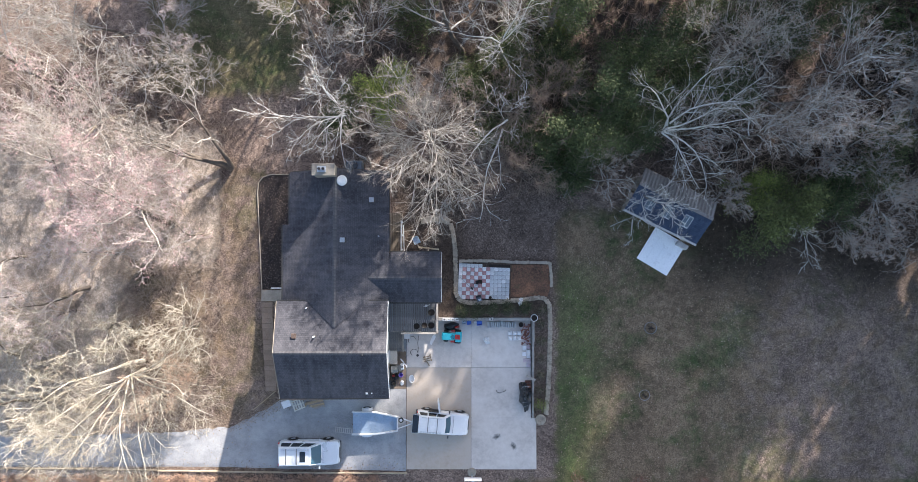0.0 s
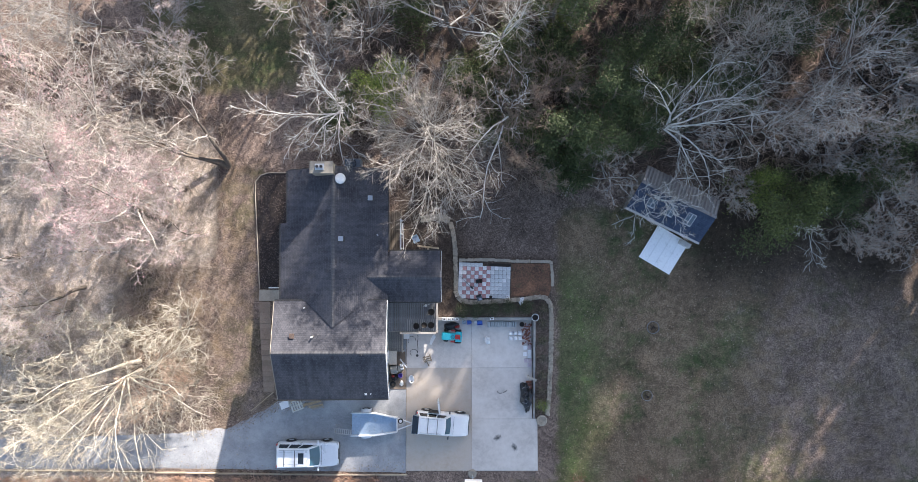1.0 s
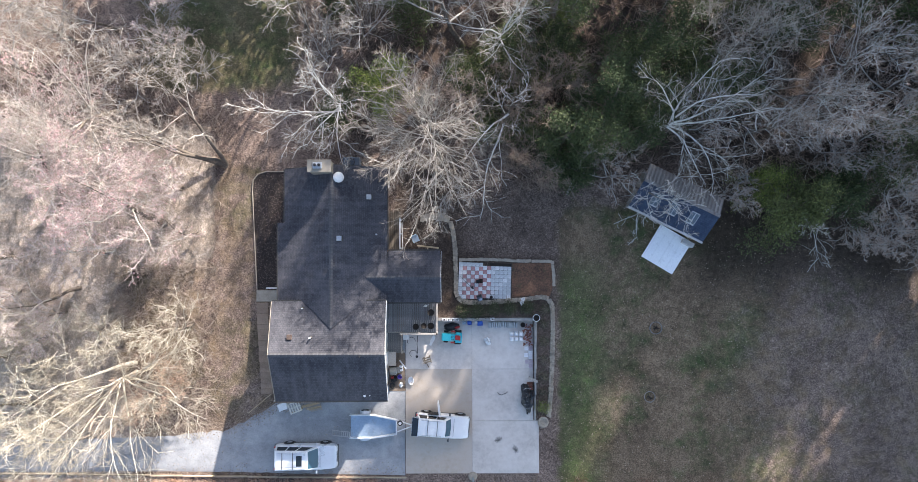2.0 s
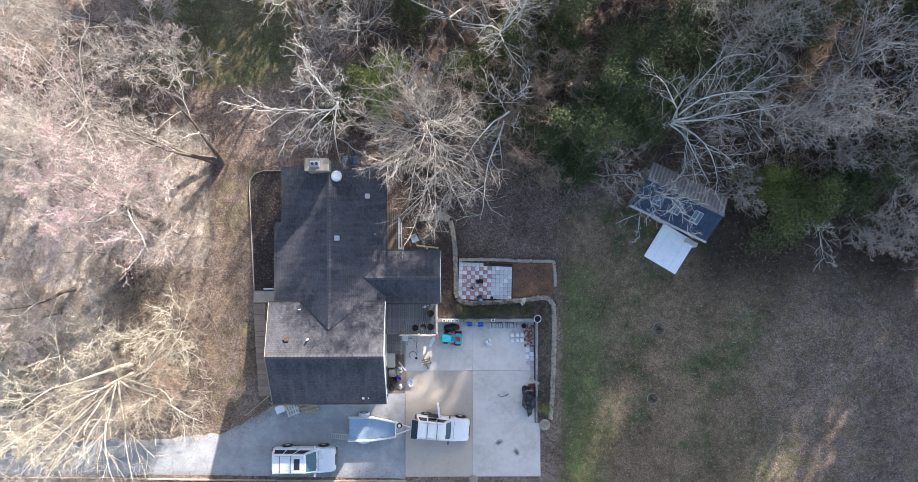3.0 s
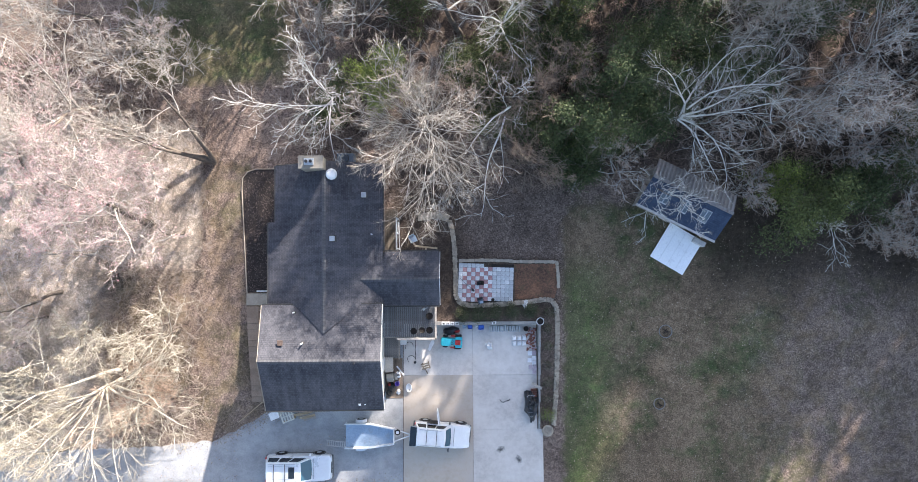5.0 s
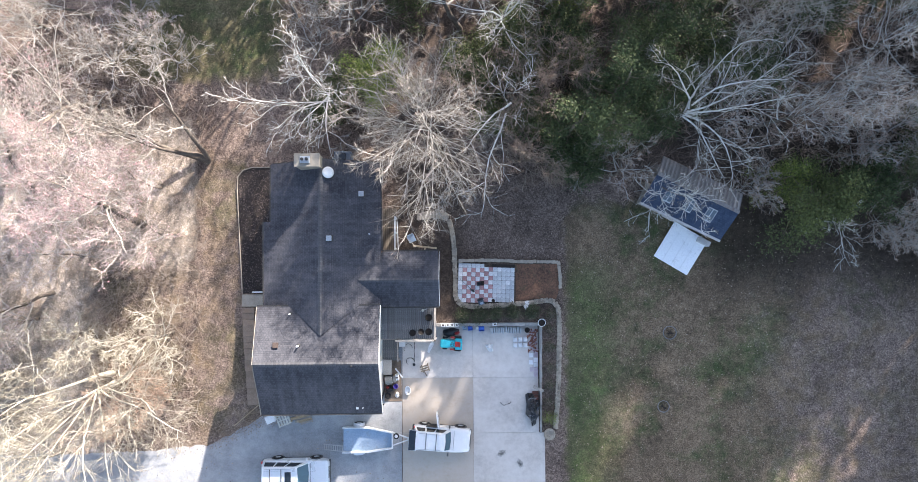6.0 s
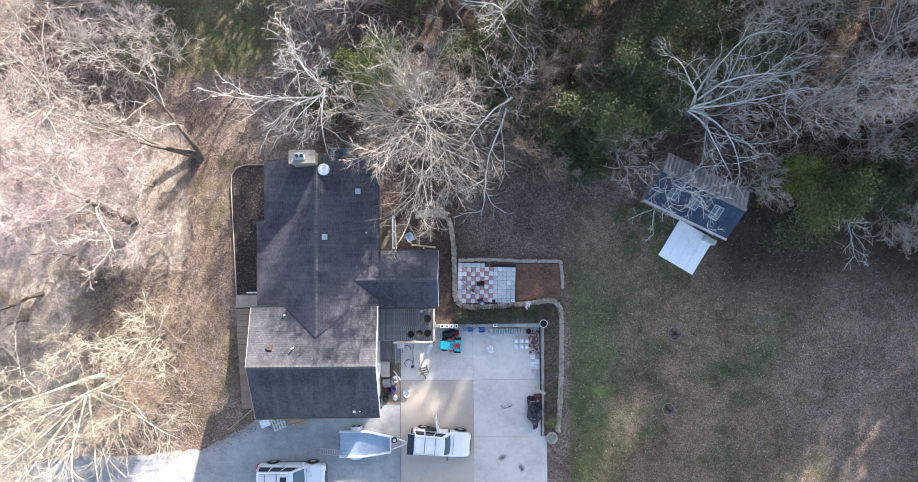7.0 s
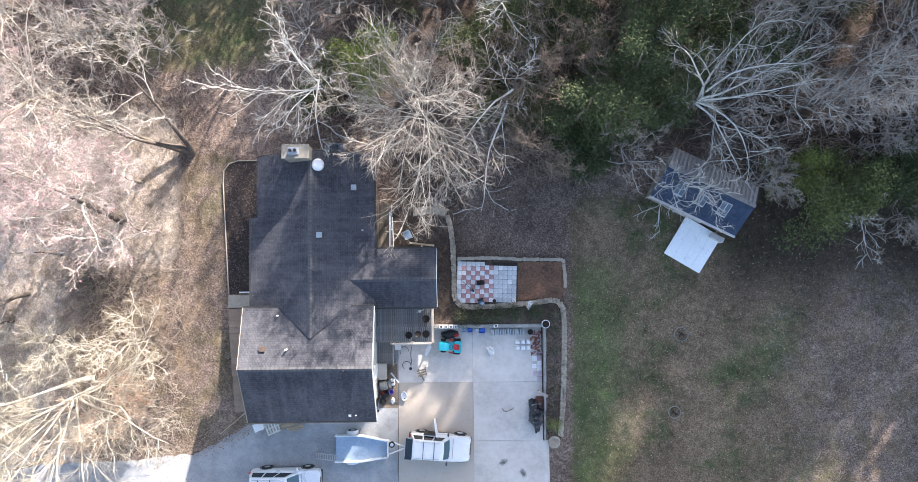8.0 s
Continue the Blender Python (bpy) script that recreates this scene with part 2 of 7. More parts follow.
M_DIRT = surf("trodden_dirt", (0.12, 0.09, 0.065), (0.26, 0.20, 0.15), 20, 1.5, 0.95, bump=0.6, dist=0.02)
M_DECK = surf("weathered_deck_wood", (0.13, 0.13, 0.135), (0.25, 0.25, 0.255), 22, 2, 0.85, vary=0.18)
M_WALKWOOD = surf("brown_walk", (0.20, 0.145, 0.105), (0.33, 0.25, 0.19), 18, 1.5, 0.9, vary=0.1)
M_TAN = surf("tan_lumber", (0.38, 0.28, 0.17), (0.58, 0.46, 0.31), 16, 2, 0.8, vary=0.15)
M_GREYWOOD = surf("grey_timber", (0.26, 0.23, 0.20), (0.44, 0.40, 0.35), 18, 2, 0.85, vary=0.15)
M_BLOCK = surf("retaining_block", (0.24, 0.23, 0.215), (0.40, 0.385, 0.36), 25, 2, 0.9, bump=0.5, vary=0.12)
M_STONE = surf("border_stone", (0.26, 0.22, 0.17), (0.47, 0.405, 0.325), 16, 2.5, 0.9, bump=0.7, dist=0.03, vary=0.25, dirt=(0.16, 0.13, 0.09))
M_PAVER_W = surf("white_paver", (0.55, 0.55, 0.55), (0.74, 0.74, 0.74), 22, 3, 0.85, vary=0.10)
M_PAVER_R = surf("red_paver", (0.36, 0.18, 0.175), (0.52, 0.30, 0.29), 22, 3, 0.85, vary=0.14)
M_PAVER_G = surf("grey_paver", (0.40, 0.42, 0.43), (0.60, 0.62, 0.63), 22, 3, 0.85, vary=0.10)
M_PADWHITE = surf("white_pad", (0.80, 0.81, 0.83), (0.90, 0.91, 0.92), 10, 1.4, 0.7, bump=0.15, dirt=(0.62, 0.62, 0.63))
M_BRICK = surf("red_brick", (0.20, 0.075, 0.05), (0.38, 0.17, 0.12), 20, 4, 0.9, vary=0.3)
M_PINK = surf("pale_pink_paver", (0.42, 0.33, 0.36), (0.60, 0.52, 0.55), 18, 3, 0.85, vary=0.2)
M_TIN = surf("old_tin_roof", (0.17, 0.16, 0.155), (0.32, 0.30, 0.285), 9, 1.0, 0.6, 0.3, 0.2, dirt=(0.14, 0.085, 0.06))
M_TURQ = surf("turquoise_paint", (0.02, 0.42, 0.52), (0.05, 0.58, 0.68), 12, 2, 0.4, bump=0.05)
M_RED = surf("red_paint", (0.42, 0.03, 0.03), (0.60, 0.07, 0.06), 12, 2, 0.4, bump=0.05)
M_BLUE = surf("blue_plastic", (0.03, 0.10, 0.48), (0.06, 0.18, 0.62), 12, 2, 0.45, bump=0.05)
M_PURPLE = surf("purple_plastic", (0.10, 0.06, 0.40), (0.16, 0.10, 0.52), 12, 2, 0.45, bump=0.05)
M_PALEBLUE = surf("faded_blue_plastic", (0.30, 0.40, 0.50), (0.44, 0.54, 0.63), 12, 2, 0.5, bump=0.05)
M_SLATE = surf("blue_grey_cover", (0.06, 0.08, 0.11), (0.12, 0.15, 0.19), 14, 2, 0.6, bump=0.2)
M_CAR_W = surf("white_car_paint", (0.76, 0.76, 0.755), (0.82, 0.82, 0.815), 6, 1, 0.25, bump=0.0)
M_CAR_S = surf("silver_car_paint", (0.72, 0.73, 0.74), (0.78, 0.79, 0.80), 6, 1, 0.3, 0.25, bump=0.0)
M_CARTRIM = surf("car_trim_grey", (0.05, 0.05, 0.052), (0.11, 0.11, 0.115), 18, 2, 0.6, bump=0.05)
M_GLASS = glass_material("dark_glass", (0.015, 0.022, 0.028))
M_SCREEN = glass_material("windscreen_glass", (0.03, 0.085, 0.12))
M_LAMPGLASS = glass_material("lamp_glass", (0.55, 0.55, 0.53))
# the bed's blue is the sky's reflection put into the base colour
M_BEDSTEEL = surf("sky_tinted_bed_steel", (0.27, 0.36, 0.46), (0.38, 0.48, 0.58), 10, 1.2, 0.40, 0.3, 0.08, dirt=(0.30, 0.29, 0.27))
M_BARK_PALE = bark_material("pale_bark", (0.32, 0.29, 0.25), (0.56, 0.52, 0.465), (0.27, 0.265, 0.195))
M_BARK_CREAM = bark_material("cream_bark", (0.365, 0.33, 0.262), (0.62, 0.575, 0.485), (0.28, 0.272, 0.19))
M_TWIG_OLIVE = bark_material("straw_twig", (0.26, 0.22, 0.155), (0.44, 0.38, 0.285), (0.25, 0.235, 0.14))
M_BARK_GREY = bark_material("grey_bark", (0.26, 0.25, 0.235), (0.52, 0.50, 0.47))
M_BARK_BROWN = bark_material("brown_bark", (0.15, 0.115, 0.09), (0.32, 0.26, 0.21))
M_BARK_TRUNK = bark_material("dark_trunk_bark", (0.07, 0.056, 0.046), (0.20, 0.165, 0.135))
# whitened to stand in for sunlight that limbs at the wood miss
M_BARK_WHITE = bark_material("sun_whitened_bark", (0.46, 0.45, 0.42), (0.76, 0.75, 0.71), (0.36, 0.36, 0.27))
M_TWIG_PINK = bark_material("rosy_twig", (0.46, 0.35, 0.335), (0.66, 0.54, 0.52), (0.42, 0.34, 0.29))
M_TWIG_TAN = bark_material("tan_twig", (0.22, 0.178, 0.145), (0.39, 0.33, 0.28), (0.23, 0.205, 0.145))
M_TWIG_GREY = bark_material("grey_twig", (0.18, 0.15, 0.125), (0.34, 0.29, 0.245), (0.19, 0.175, 0.115))
M_TWIG_DARK = bark_material("dark_brown_twig", (0.16, 0.112, 0.088), (0.31, 0.225, 0.18))
M_TWIG_BROWN = bark_material("brown_twig", (0.33, 0.24, 0.195), (0.55, 0.42, 0.35))
M_BUD = leaf_material("red_bud", (0.52, 0.24, 0.26), (0.68, 0.40, 0.41))
M_LEAF_DARK = leaf_material("dark_evergreen_leaf", (0.024, 0.036, 0.014), (0.08, 0.105, 0.042))
M_LEAF_GREEN = leaf_material("green_leaf", (0.038, 0.052, 0.020), (0.115, 0.138, 0.054))
M_LEAF_HOLLY = leaf_material("holly_leaf", (0.042, 0.056, 0.020), (0.135, 0.155, 0.055))
M_LEAF_STRIP = leaf_material("dull_green_leaf", (0.03, 0.038, 0.02), (0.085, 0.10, 0.05))
M_LEAF_LIME = leaf_material("yellow_green_leaf", (0.085, 0.115, 0.024), (0.23, 0.27, 0.065))
M_DEADLEAF = leaf_material("fallen_leaf", (0.13, 0.09, 0.065), (0.34, 0.275, 0.215))
M_RUSSET = leaf_material("russet_leaf", (0.10, 0.035, 0.03), (0.22, 0.09, 0.07))


# ---- building helpers ----
def thing(name, x, y, z, rz=0, label="", category="", group="", kind=""):
    ob = new(name)
    ob.empty_display_size = 0.2
    ob.matrix_basis = pose(x, y, z, 0, 0, rz)
    return tagged(ob, label, category, group, kind)


def part(name, bm, material, parent=None, label="", smooth=False):
    me = bpy.data.meshes.new(name)
    bmesh.ops.recalc_face_normals(bm, faces=bm.faces)
    bm.to_mesh(me)
    bm.free()
    if smooth:
        me.polygons.foreach_set("use_smooth", [True] * len(me.polygons))
    me.materials.append(material)
    ob = new(name, me)
    ob.parent = parent
    return tagged(ob, label)


def share(name, mesh, parent, m):
    """One more object on a mesh that exists already."""
    ob = new(name, mesh)
    ob.parent = parent
    ob.matrix_basis = m
    return ob


def np_mesh(name, verts, quads, material, parent=None, smooth=False, tris=False):
    k = 3 if tris else 4
    me = bpy.data.meshes.new(name)
    me.vertices.add(len(verts))
    me.vertices.foreach_set("co", np.ascontiguousarray(verts, dtype=np.float32).ravel())
    me.loops.add(len(quads) * k)
    me.loops.foreach_set("vertex_index", np.ascontiguousarray(quads, dtype=np.int32).ravel())
    me.polygons.add(len(quads))
    me.polygons.foreach_set("loop_start", np.arange(0, len(quads) * k, k, dtype=np.int32))
    if smooth:
        me.polygons.foreach_set("use_smooth", np.ones(len(quads), dtype=bool))
    me.update(calc_edges=True)
    me.materials.append(material)
    ob = new(name, me)
    ob.parent = parent
    return ob


def box(bm, cx, cy, cz, sx, sy, sz, rz=0, bevel=0.0, rx=0, ry=0):
    made = bmesh.ops.create_cube(bm, size=1.0, matrix=pose(cx, cy, cz, rx, ry, rz) @ Matrix.Diagonal((sx, sy, sz, 1)))
    if bevel:
        edges = list({e for v in made["verts"] for e in v.link_edges})
        bmesh.ops.bevel(bm, geom=edges, offset=bevel, segments=1, affect="EDGES", profile=0.5)
    return bm


def cyl(bm, cx, cy, cz, r, h, seg=14, r2=None, rx=0, ry=0, rz=0):
    bmesh.ops.create_cone(bm, cap_ends=True, segments=seg, radius1=r, radius2=r if r2 is None else r2, depth=h, matrix=pose(cx, cy, cz, rx, ry, rz))
    return bm


def new_bm():
    return bmesh.new()


def lathe(bm, profile, seg=16, m=Matrix()):
    """A turned shape round z from (radius, height) pairs."""
    rings = []
    for r, z in profile:
        rings.append([bm.verts.new(m @ Vector((r * math.cos(2 * math.pi * i / seg), r * math.sin(2 * math.pi * i / seg), z))) for i in range(seg)])
    for a, b in zip(rings, rings[1:]):
        for i in range(seg):
            bm.faces.new((a[i], a[(i + 1) % seg], b[(i + 1) % seg], b[i]))
    return bm


def loft(bm, rings):
    vs = [[bm.verts.new(p) for p in r] for r in rings]
    k = len(vs[0])
    for a, b in zip(vs, vs[1:]):
        for i in range(k):
            bm.faces.new((a[i], a[(i + 1) % k], b[(i + 1) % k], b[i]))
    bm.faces.new(vs[0][::-1])
    bm.faces.new(vs[-1])
    return bm


def prism(bm, poly, z0, z1):
    """An upright prism on a plan outline; z0 and z1 are heights or functions of x, y."""
    f0 = z0 if callable(z0) else (lambda x, y: z0)
    f1 = z1 if callable(z1) else (lambda x, y: z1)
    a = [bm.verts.new((x, y, f0(x, y))) for x, y in poly]
    b = [bm.verts.new((x, y, f1(x, y))) for x, y in poly]
    k = len(poly)
    for i in range(k):
        bm.faces.new((a[i], a[(i + 1) % k], b[(i + 1) % k], b[i]))
    bm.faces.new(a[::-1])
    bm.faces.new(b)
    return bm


def tube(bm, pts, r, seg=6):
    pts = [Vector(p) for p in pts]
    rings = []
    for i, p in enumerate(pts):
        d = (pts[min(i + 1, len(pts) - 1)] - pts[max(i - 1, 0)]).normalized()
        u = d.orthogonal().normalized()
        w = d.cross(u)
        rings.append([p + r * (math.cos(2 * math.pi * k / seg) * u + math.sin(2 * math.pi * k / seg) * w) for k in range(seg)])
    return loft(bm, rings)


def sstep(a, b, v):
    t = min(1.0, max(0.0, (v - a) / (b - a)))
    return t * t * (3 - 2 * t)


# ---- the lie of the land ----
WALL_X, WALL_Y = 5.82, -4.25          # retaining walls of the sunken yard


def land(x, y):
    """Height of the natural ground, which falls gently from the woods towards the drive."""
    z = 0.9 * sstep(-12.6, -2.5, y) + 0.35 * sstep(4, 20, y)
    z += 0.05 * noise.noise((x * 0.35, y * 0.35, 0.0)) * sstep(-16, -10, y + 4 * (x > 7))
    return z


def ground_z(x, y):
    if x < WALL_X and y < WALL_Y:
        if x > -13.6:
            return -0.06
        low = sstep(-15.8, -13.6, x)
        return land(x, y) * (1 - low) - 0.06 * low - 0.04 * (1 - sstep(-12.5, -9.5, y)) * (1 - low)
    return land(x, y)


def ground():
    fx = sorted(set([-900, -500, -300, -200, -140, -100, -75] + [round(-60 + 0.5 * i, 2) for i in range(241)] + [5.81, 5.83] + [75, 100, 140, 200, 300, 500, 900]))
    fy = sorted(set([-900, -500, -300, -200, -140, -100, -75] + [round(-45 + 0.5 * i, 2) for i in range(211)] + [-4.26, -4.24] + [75, 100, 140, 200, 300, 500, 900]))
    nx, ny = len(fx), len(fy)
    verts = np.array([(x, y, ground_z(x, y)) for y in fy for x in fx])
    i = np.arange((nx - 1) * (ny - 1))
    c = (i // (nx - 1)) * nx + i % (nx - 1)
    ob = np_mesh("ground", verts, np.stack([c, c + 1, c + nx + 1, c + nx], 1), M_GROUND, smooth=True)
    zone = np.zeros((len(verts), 4), dtype=np.float32)
    for k, (x, y, _) in enumerate(verts):
        lawn = sstep(6.6, 8.5, x) * (1 - sstep(2.5, 6.5, y + 0.12 * (x - 15) * (x > 15) + 1.2 * noise.noise((x * 0.2, y * 0.2, 3)))) * (1 - 0.55 * sstep(15, 27, x))
        back = sstep(-27, -22, x) * (1 - sstep(-15, -9, x)) * sstep(11.5, 14.5, y)
        strip = 0.45 * sstep(-21, -18.5, x) * (1 - sstep(-14, -13, x)) * (1 - sstep(7, 10, y))
        dry = (1 - sstep(-19.5, -17.5, x)) * (1 - sstep(7, 14, y)) * (1.0 - 0.62 * sstep(-28, -24, x) * (1 - sstep(-1, 2, y)))
        # shade at the lawn's edge and on the wood floor, painted as dark ground
        painted_shade = 0.85 * sstep(15, 20, x) * sstep(-4.5, 1.0, y + 1.5 * noise.noise((x * 0.3, y * 0.3, 11)))
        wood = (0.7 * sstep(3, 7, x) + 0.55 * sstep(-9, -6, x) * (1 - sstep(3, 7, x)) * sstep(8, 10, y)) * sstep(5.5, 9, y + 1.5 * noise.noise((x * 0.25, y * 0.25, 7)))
        edge = 0.45 * sstep(5.85, 5.95, x) * (1 - sstep(6.9, 7.1, x)) * (1 - sstep(-2.6, -2.2, y)) * sstep(-12.2, -11.8, y)
        bare = 0.75 * sstep(-5.5, -4, x) * (1 - sstep(6, 9, x)) * sstep(-4.2, -3.8, y) * (1 - sstep(7, 9, y)) * (1 - sstep(0.1, 0.8, y) * sstep(-0.2, 1.2, x) * 0.6)
        south = (1 - sstep(-17, -16, y))
        moss = 0.5 * sstep(-30, -25, x) * (1 - sstep(-19.5, -17.5, x)) * sstep(-10.5, -8.5, y) * (1 - sstep(-1, 2, y))
        lawn = max(lawn, 0.8 * south * sstep(1.5, 5, x))
        zone[k] = (min(1, max(lawn * 0.95, back * 0.9, strip, moss)), dry, max(bare, wood, edge, painted_shade), max(0.5 * back, 0.85 * sstep(7.0, 7.8, x) * (1 - sstep(9.0, 12.5, x)) * (1 - sstep(-1.5, 1.5, y))))
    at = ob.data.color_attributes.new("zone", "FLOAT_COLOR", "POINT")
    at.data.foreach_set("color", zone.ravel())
    return tagged(ob, "uneven ground with worn lawn and brown leaf litter", "ground", kind="structure")


ground()


def drive():
    """Pale gravel drive, a thin sheet with a ragged edge."""
    top = [(-4.05, -4.6), (-5.0, -6.3), (-5.3, -9.9), (-12.4, -10.1), (-13.9, -10.6), (-15.5, -11.6), (-17.5, -12.6), (-22, -13.1), (-28, -13.3), (-36, -13.4), (-60, -13.5), (-120, -13.6)]
    bot = [(-4.05, -16.1), (-5, -16.05), (-8, -16.0), (-12.4, -15.95), (-14, -15.9), (-15.5, -15.85), (-17.5, -15.8), (-22, -15.75), (-28, -15.75), (-36, -15.8), (-60, -15.9), (-120, -16.0)]
    rows = []
    for (a, b), (c, d) in zip(zip(top, bot), list(zip(top, bot))[1:]):
        n = max(1, int(abs(c[0] - a[0]) / 0.4) if abs(a[0]) < 40 else 4)
        for k in range(n):
            f = k / n
            rows.append(((a[0] + (c[0] - a[0]) * f, a[1] + (c[1] - a[1]) * f), (b[0] + (d[0] - b[0]) * f, b[1] + (d[1] - b[1]) * f)))
    rows.append((top[-1], bot[-1]))
    verts, quads, m = [], [], 12
    for i, (a, b) in enumerate(rows):
        wob = 0.25 * noise.noise((i * 0.7, 1.0, 0)) + 0.12 * noise.noise((i * 2.3, 5.0, 0))
        for j in range(m + 1):
            f = j / m
            x, y = a[0] + (b[0] - a[0]) * f, a[1] + (wob if i > 6 else 0) * (1 - f) + (b[1] - a[1]) * f
            edge = 0.05 if j in (0, m) and i > 6 else 0.0
            verts.append((x, y, max(ground_z(x, y), -0.06) + 0.05 + 0.01 * noise.noise((x, y, 9)) - edge))
    for i in range(len(rows) - 1):
        for j in range(m):
            a = i * (m + 1) + j
            quads.append((a, a + 1, a + m + 2, a + m + 1))
    ob = np_mesh("gravel_drive", np.array(verts), np.array(quads), M_GRAVEL, smooth=True)
    tagged(ob, "pale grey gravel drive with scattered leaves", "driveway", kind="structure")


drive()


# ---- the yard slab and its walls ----
def slab():
    root = thing("yard_slab", 0, 0, 0, label="pale concrete yard slab cast in six panels", category="pavement", kind="structure")
    xs = [-4.02, 1.03, 6.10]
    ys = [-15.95, -12.0, -8.1, -4.37]
    for i in range(2):
        for j in range(3):
            x0, x1, y0, y1 = xs[i] + 0.006, xs[i + 1] - 0.006, ys[j] + 0.006, ys[j + 1] - 0.006
            if i == 1 and j > 0:
                x1 = WALL_X - 0.13
            bm = box(new_bm(), (x0 + x1) / 2, (y0 + y1) / 2, -0.03, x1 - x0, y1 - y0, 0.1, bevel=0.006)
            part("slab_panel", bm, M_SLAB_TAN if i == 0 and j < 2 else M_SLAB, root)
    return root


slab()


def stain_material():
    """Oil soaked into concrete, fading out unevenly towards its rim."""
    m, n, l, b = nodes_of("oil_soaked_concrete")
    tc = n.new("ShaderNodeTexCoord").outputs["Object"]
    ln = n.new("ShaderNodeVectorMath")
    ln.operation = "LENGTH"
    l.new(tc, ln.inputs[0])
    rim = mathn(n, l, "SUBTRACT", 1.0, mathn(n, l, "MULTIPLY", ln.outputs["Value"], 2.4))
    a = mathn(n, l, "ADD", rim, mathn(n, l, "MULTIPLY", mathn(n, l, "SUBTRACT", tex_noise(n, l, tc, 5, 4), 0.5), 1.8))
    fade = ramp(n, l, a, [(0.10, (0, 0, 0)), (0.85, (0.7, 0.7, 0.7))])
    l.new(fade, b.inputs["Alpha"])
    l.new(ramp(n, l, tex_noise(n, l, tc, 30, 4), [(0.35, (0.10, 0.095, 0.09)), (0.65, (0.20, 0.19, 0.18))]), b.inputs["Base Color"])
    b.inputs["Roughness"].default_value = 0.7
    return m


M_STAIN = stain_material()


def stain(x, y, size, rz):
    bm = new_bm()
    bm.faces.new([bm.verts.new((0.42 * math.cos(k * math.pi / 12), 0.42 * math.sin(k * math.pi / 12), 0)) for k in range(24)])
    ob = part("oil_stain", bm, M_STAIN)
    ob.matrix_basis = pose(x, y, 0.025, 0, 0, rz) @ Matrix.Diagonal((*size, 1, 1))
    return tagged(ob, "dark oil stain on pale concrete", "stain", kind="structure")


stain(2.99, -13.44, (1.0, 0.7), 35)
stain(4.31, -14.16, (0.6, 1.1), 20)


def retaining_walls():
    """Low block walls holding back the upper garden, each with a cap of long blocks."""
    north = thing("retaining_wall", 0, 0, 0, label="low grey block retaining wall with a flat cap", category="wall", group="yard retaining walls", kind="structure")
    for course in range(4):
        z0 = -0.05 + 0.25 * course
        x = -1.5 - (0.2 if course % 2 else 0)
        while x < WALL_X - 0.1:
            w = min(0.4, WALL_X - x)
            part("wall_block", box(new_bm(), x + w / 2, WALL_Y + random.uniform(-0.008, 0.008), z0 + 0.122, w - 0.012, 0.24, 0.238, bevel=0.008), M_BLOCK, north)
            x += 0.4
    x = -1.6
    while x < WALL_X - 0.4:
        part("cap_block", box(new_bm(), x + 0.45, WALL_Y, 0.985, 0.89, 0.22, 0.06, bevel=0.01), M_BLOCK, north)
        x += 0.9
    east = thing("retaining_wall", 0, 0, 0, label="grey block retaining wall stepping down along the slab", category="wall", group="yard retaining walls", kind="structure")
    y = WALL_Y - 0.14
    while y > -11.7:
        top = max(0.15, land(WALL_X, y) + 0.08)
        z = -0.05
        while z < top - 0.05:
            part("wall_block", box(new_bm(), WALL_X + random.uniform(-0.008, 0.008), y - 0.2, z + 0.122, 0.13, 0.388, 0.238, bevel=0.008), M_BLOCK, east)
            z += 0.25
        y -= 0.4


retaining_walls()


# ---- the house ----
def clip(poly, axis, lo, hi):
    """The part of a convex or plain outline between two lines across one axis."""
    for bound, keep_above in ((lo, True), (hi, False)):
        out = []
        for p, q in zip(poly, poly[1:] + poly[:1]):
            ip = p[axis] >= bound if keep_above else p[axis] <= bound
            iq = q[axis] >= bound if keep_above else q[axis] <= bound
            if ip:
                out.append(p)
            if ip != iq:
                f = (bound - p[axis]) / (q[axis] - p[axis])
                out.append(tuple(a + (b - a) * f for a, b in zip(p, q)))
        poly = out
        if len(poly) < 3:
            return []
    return poly


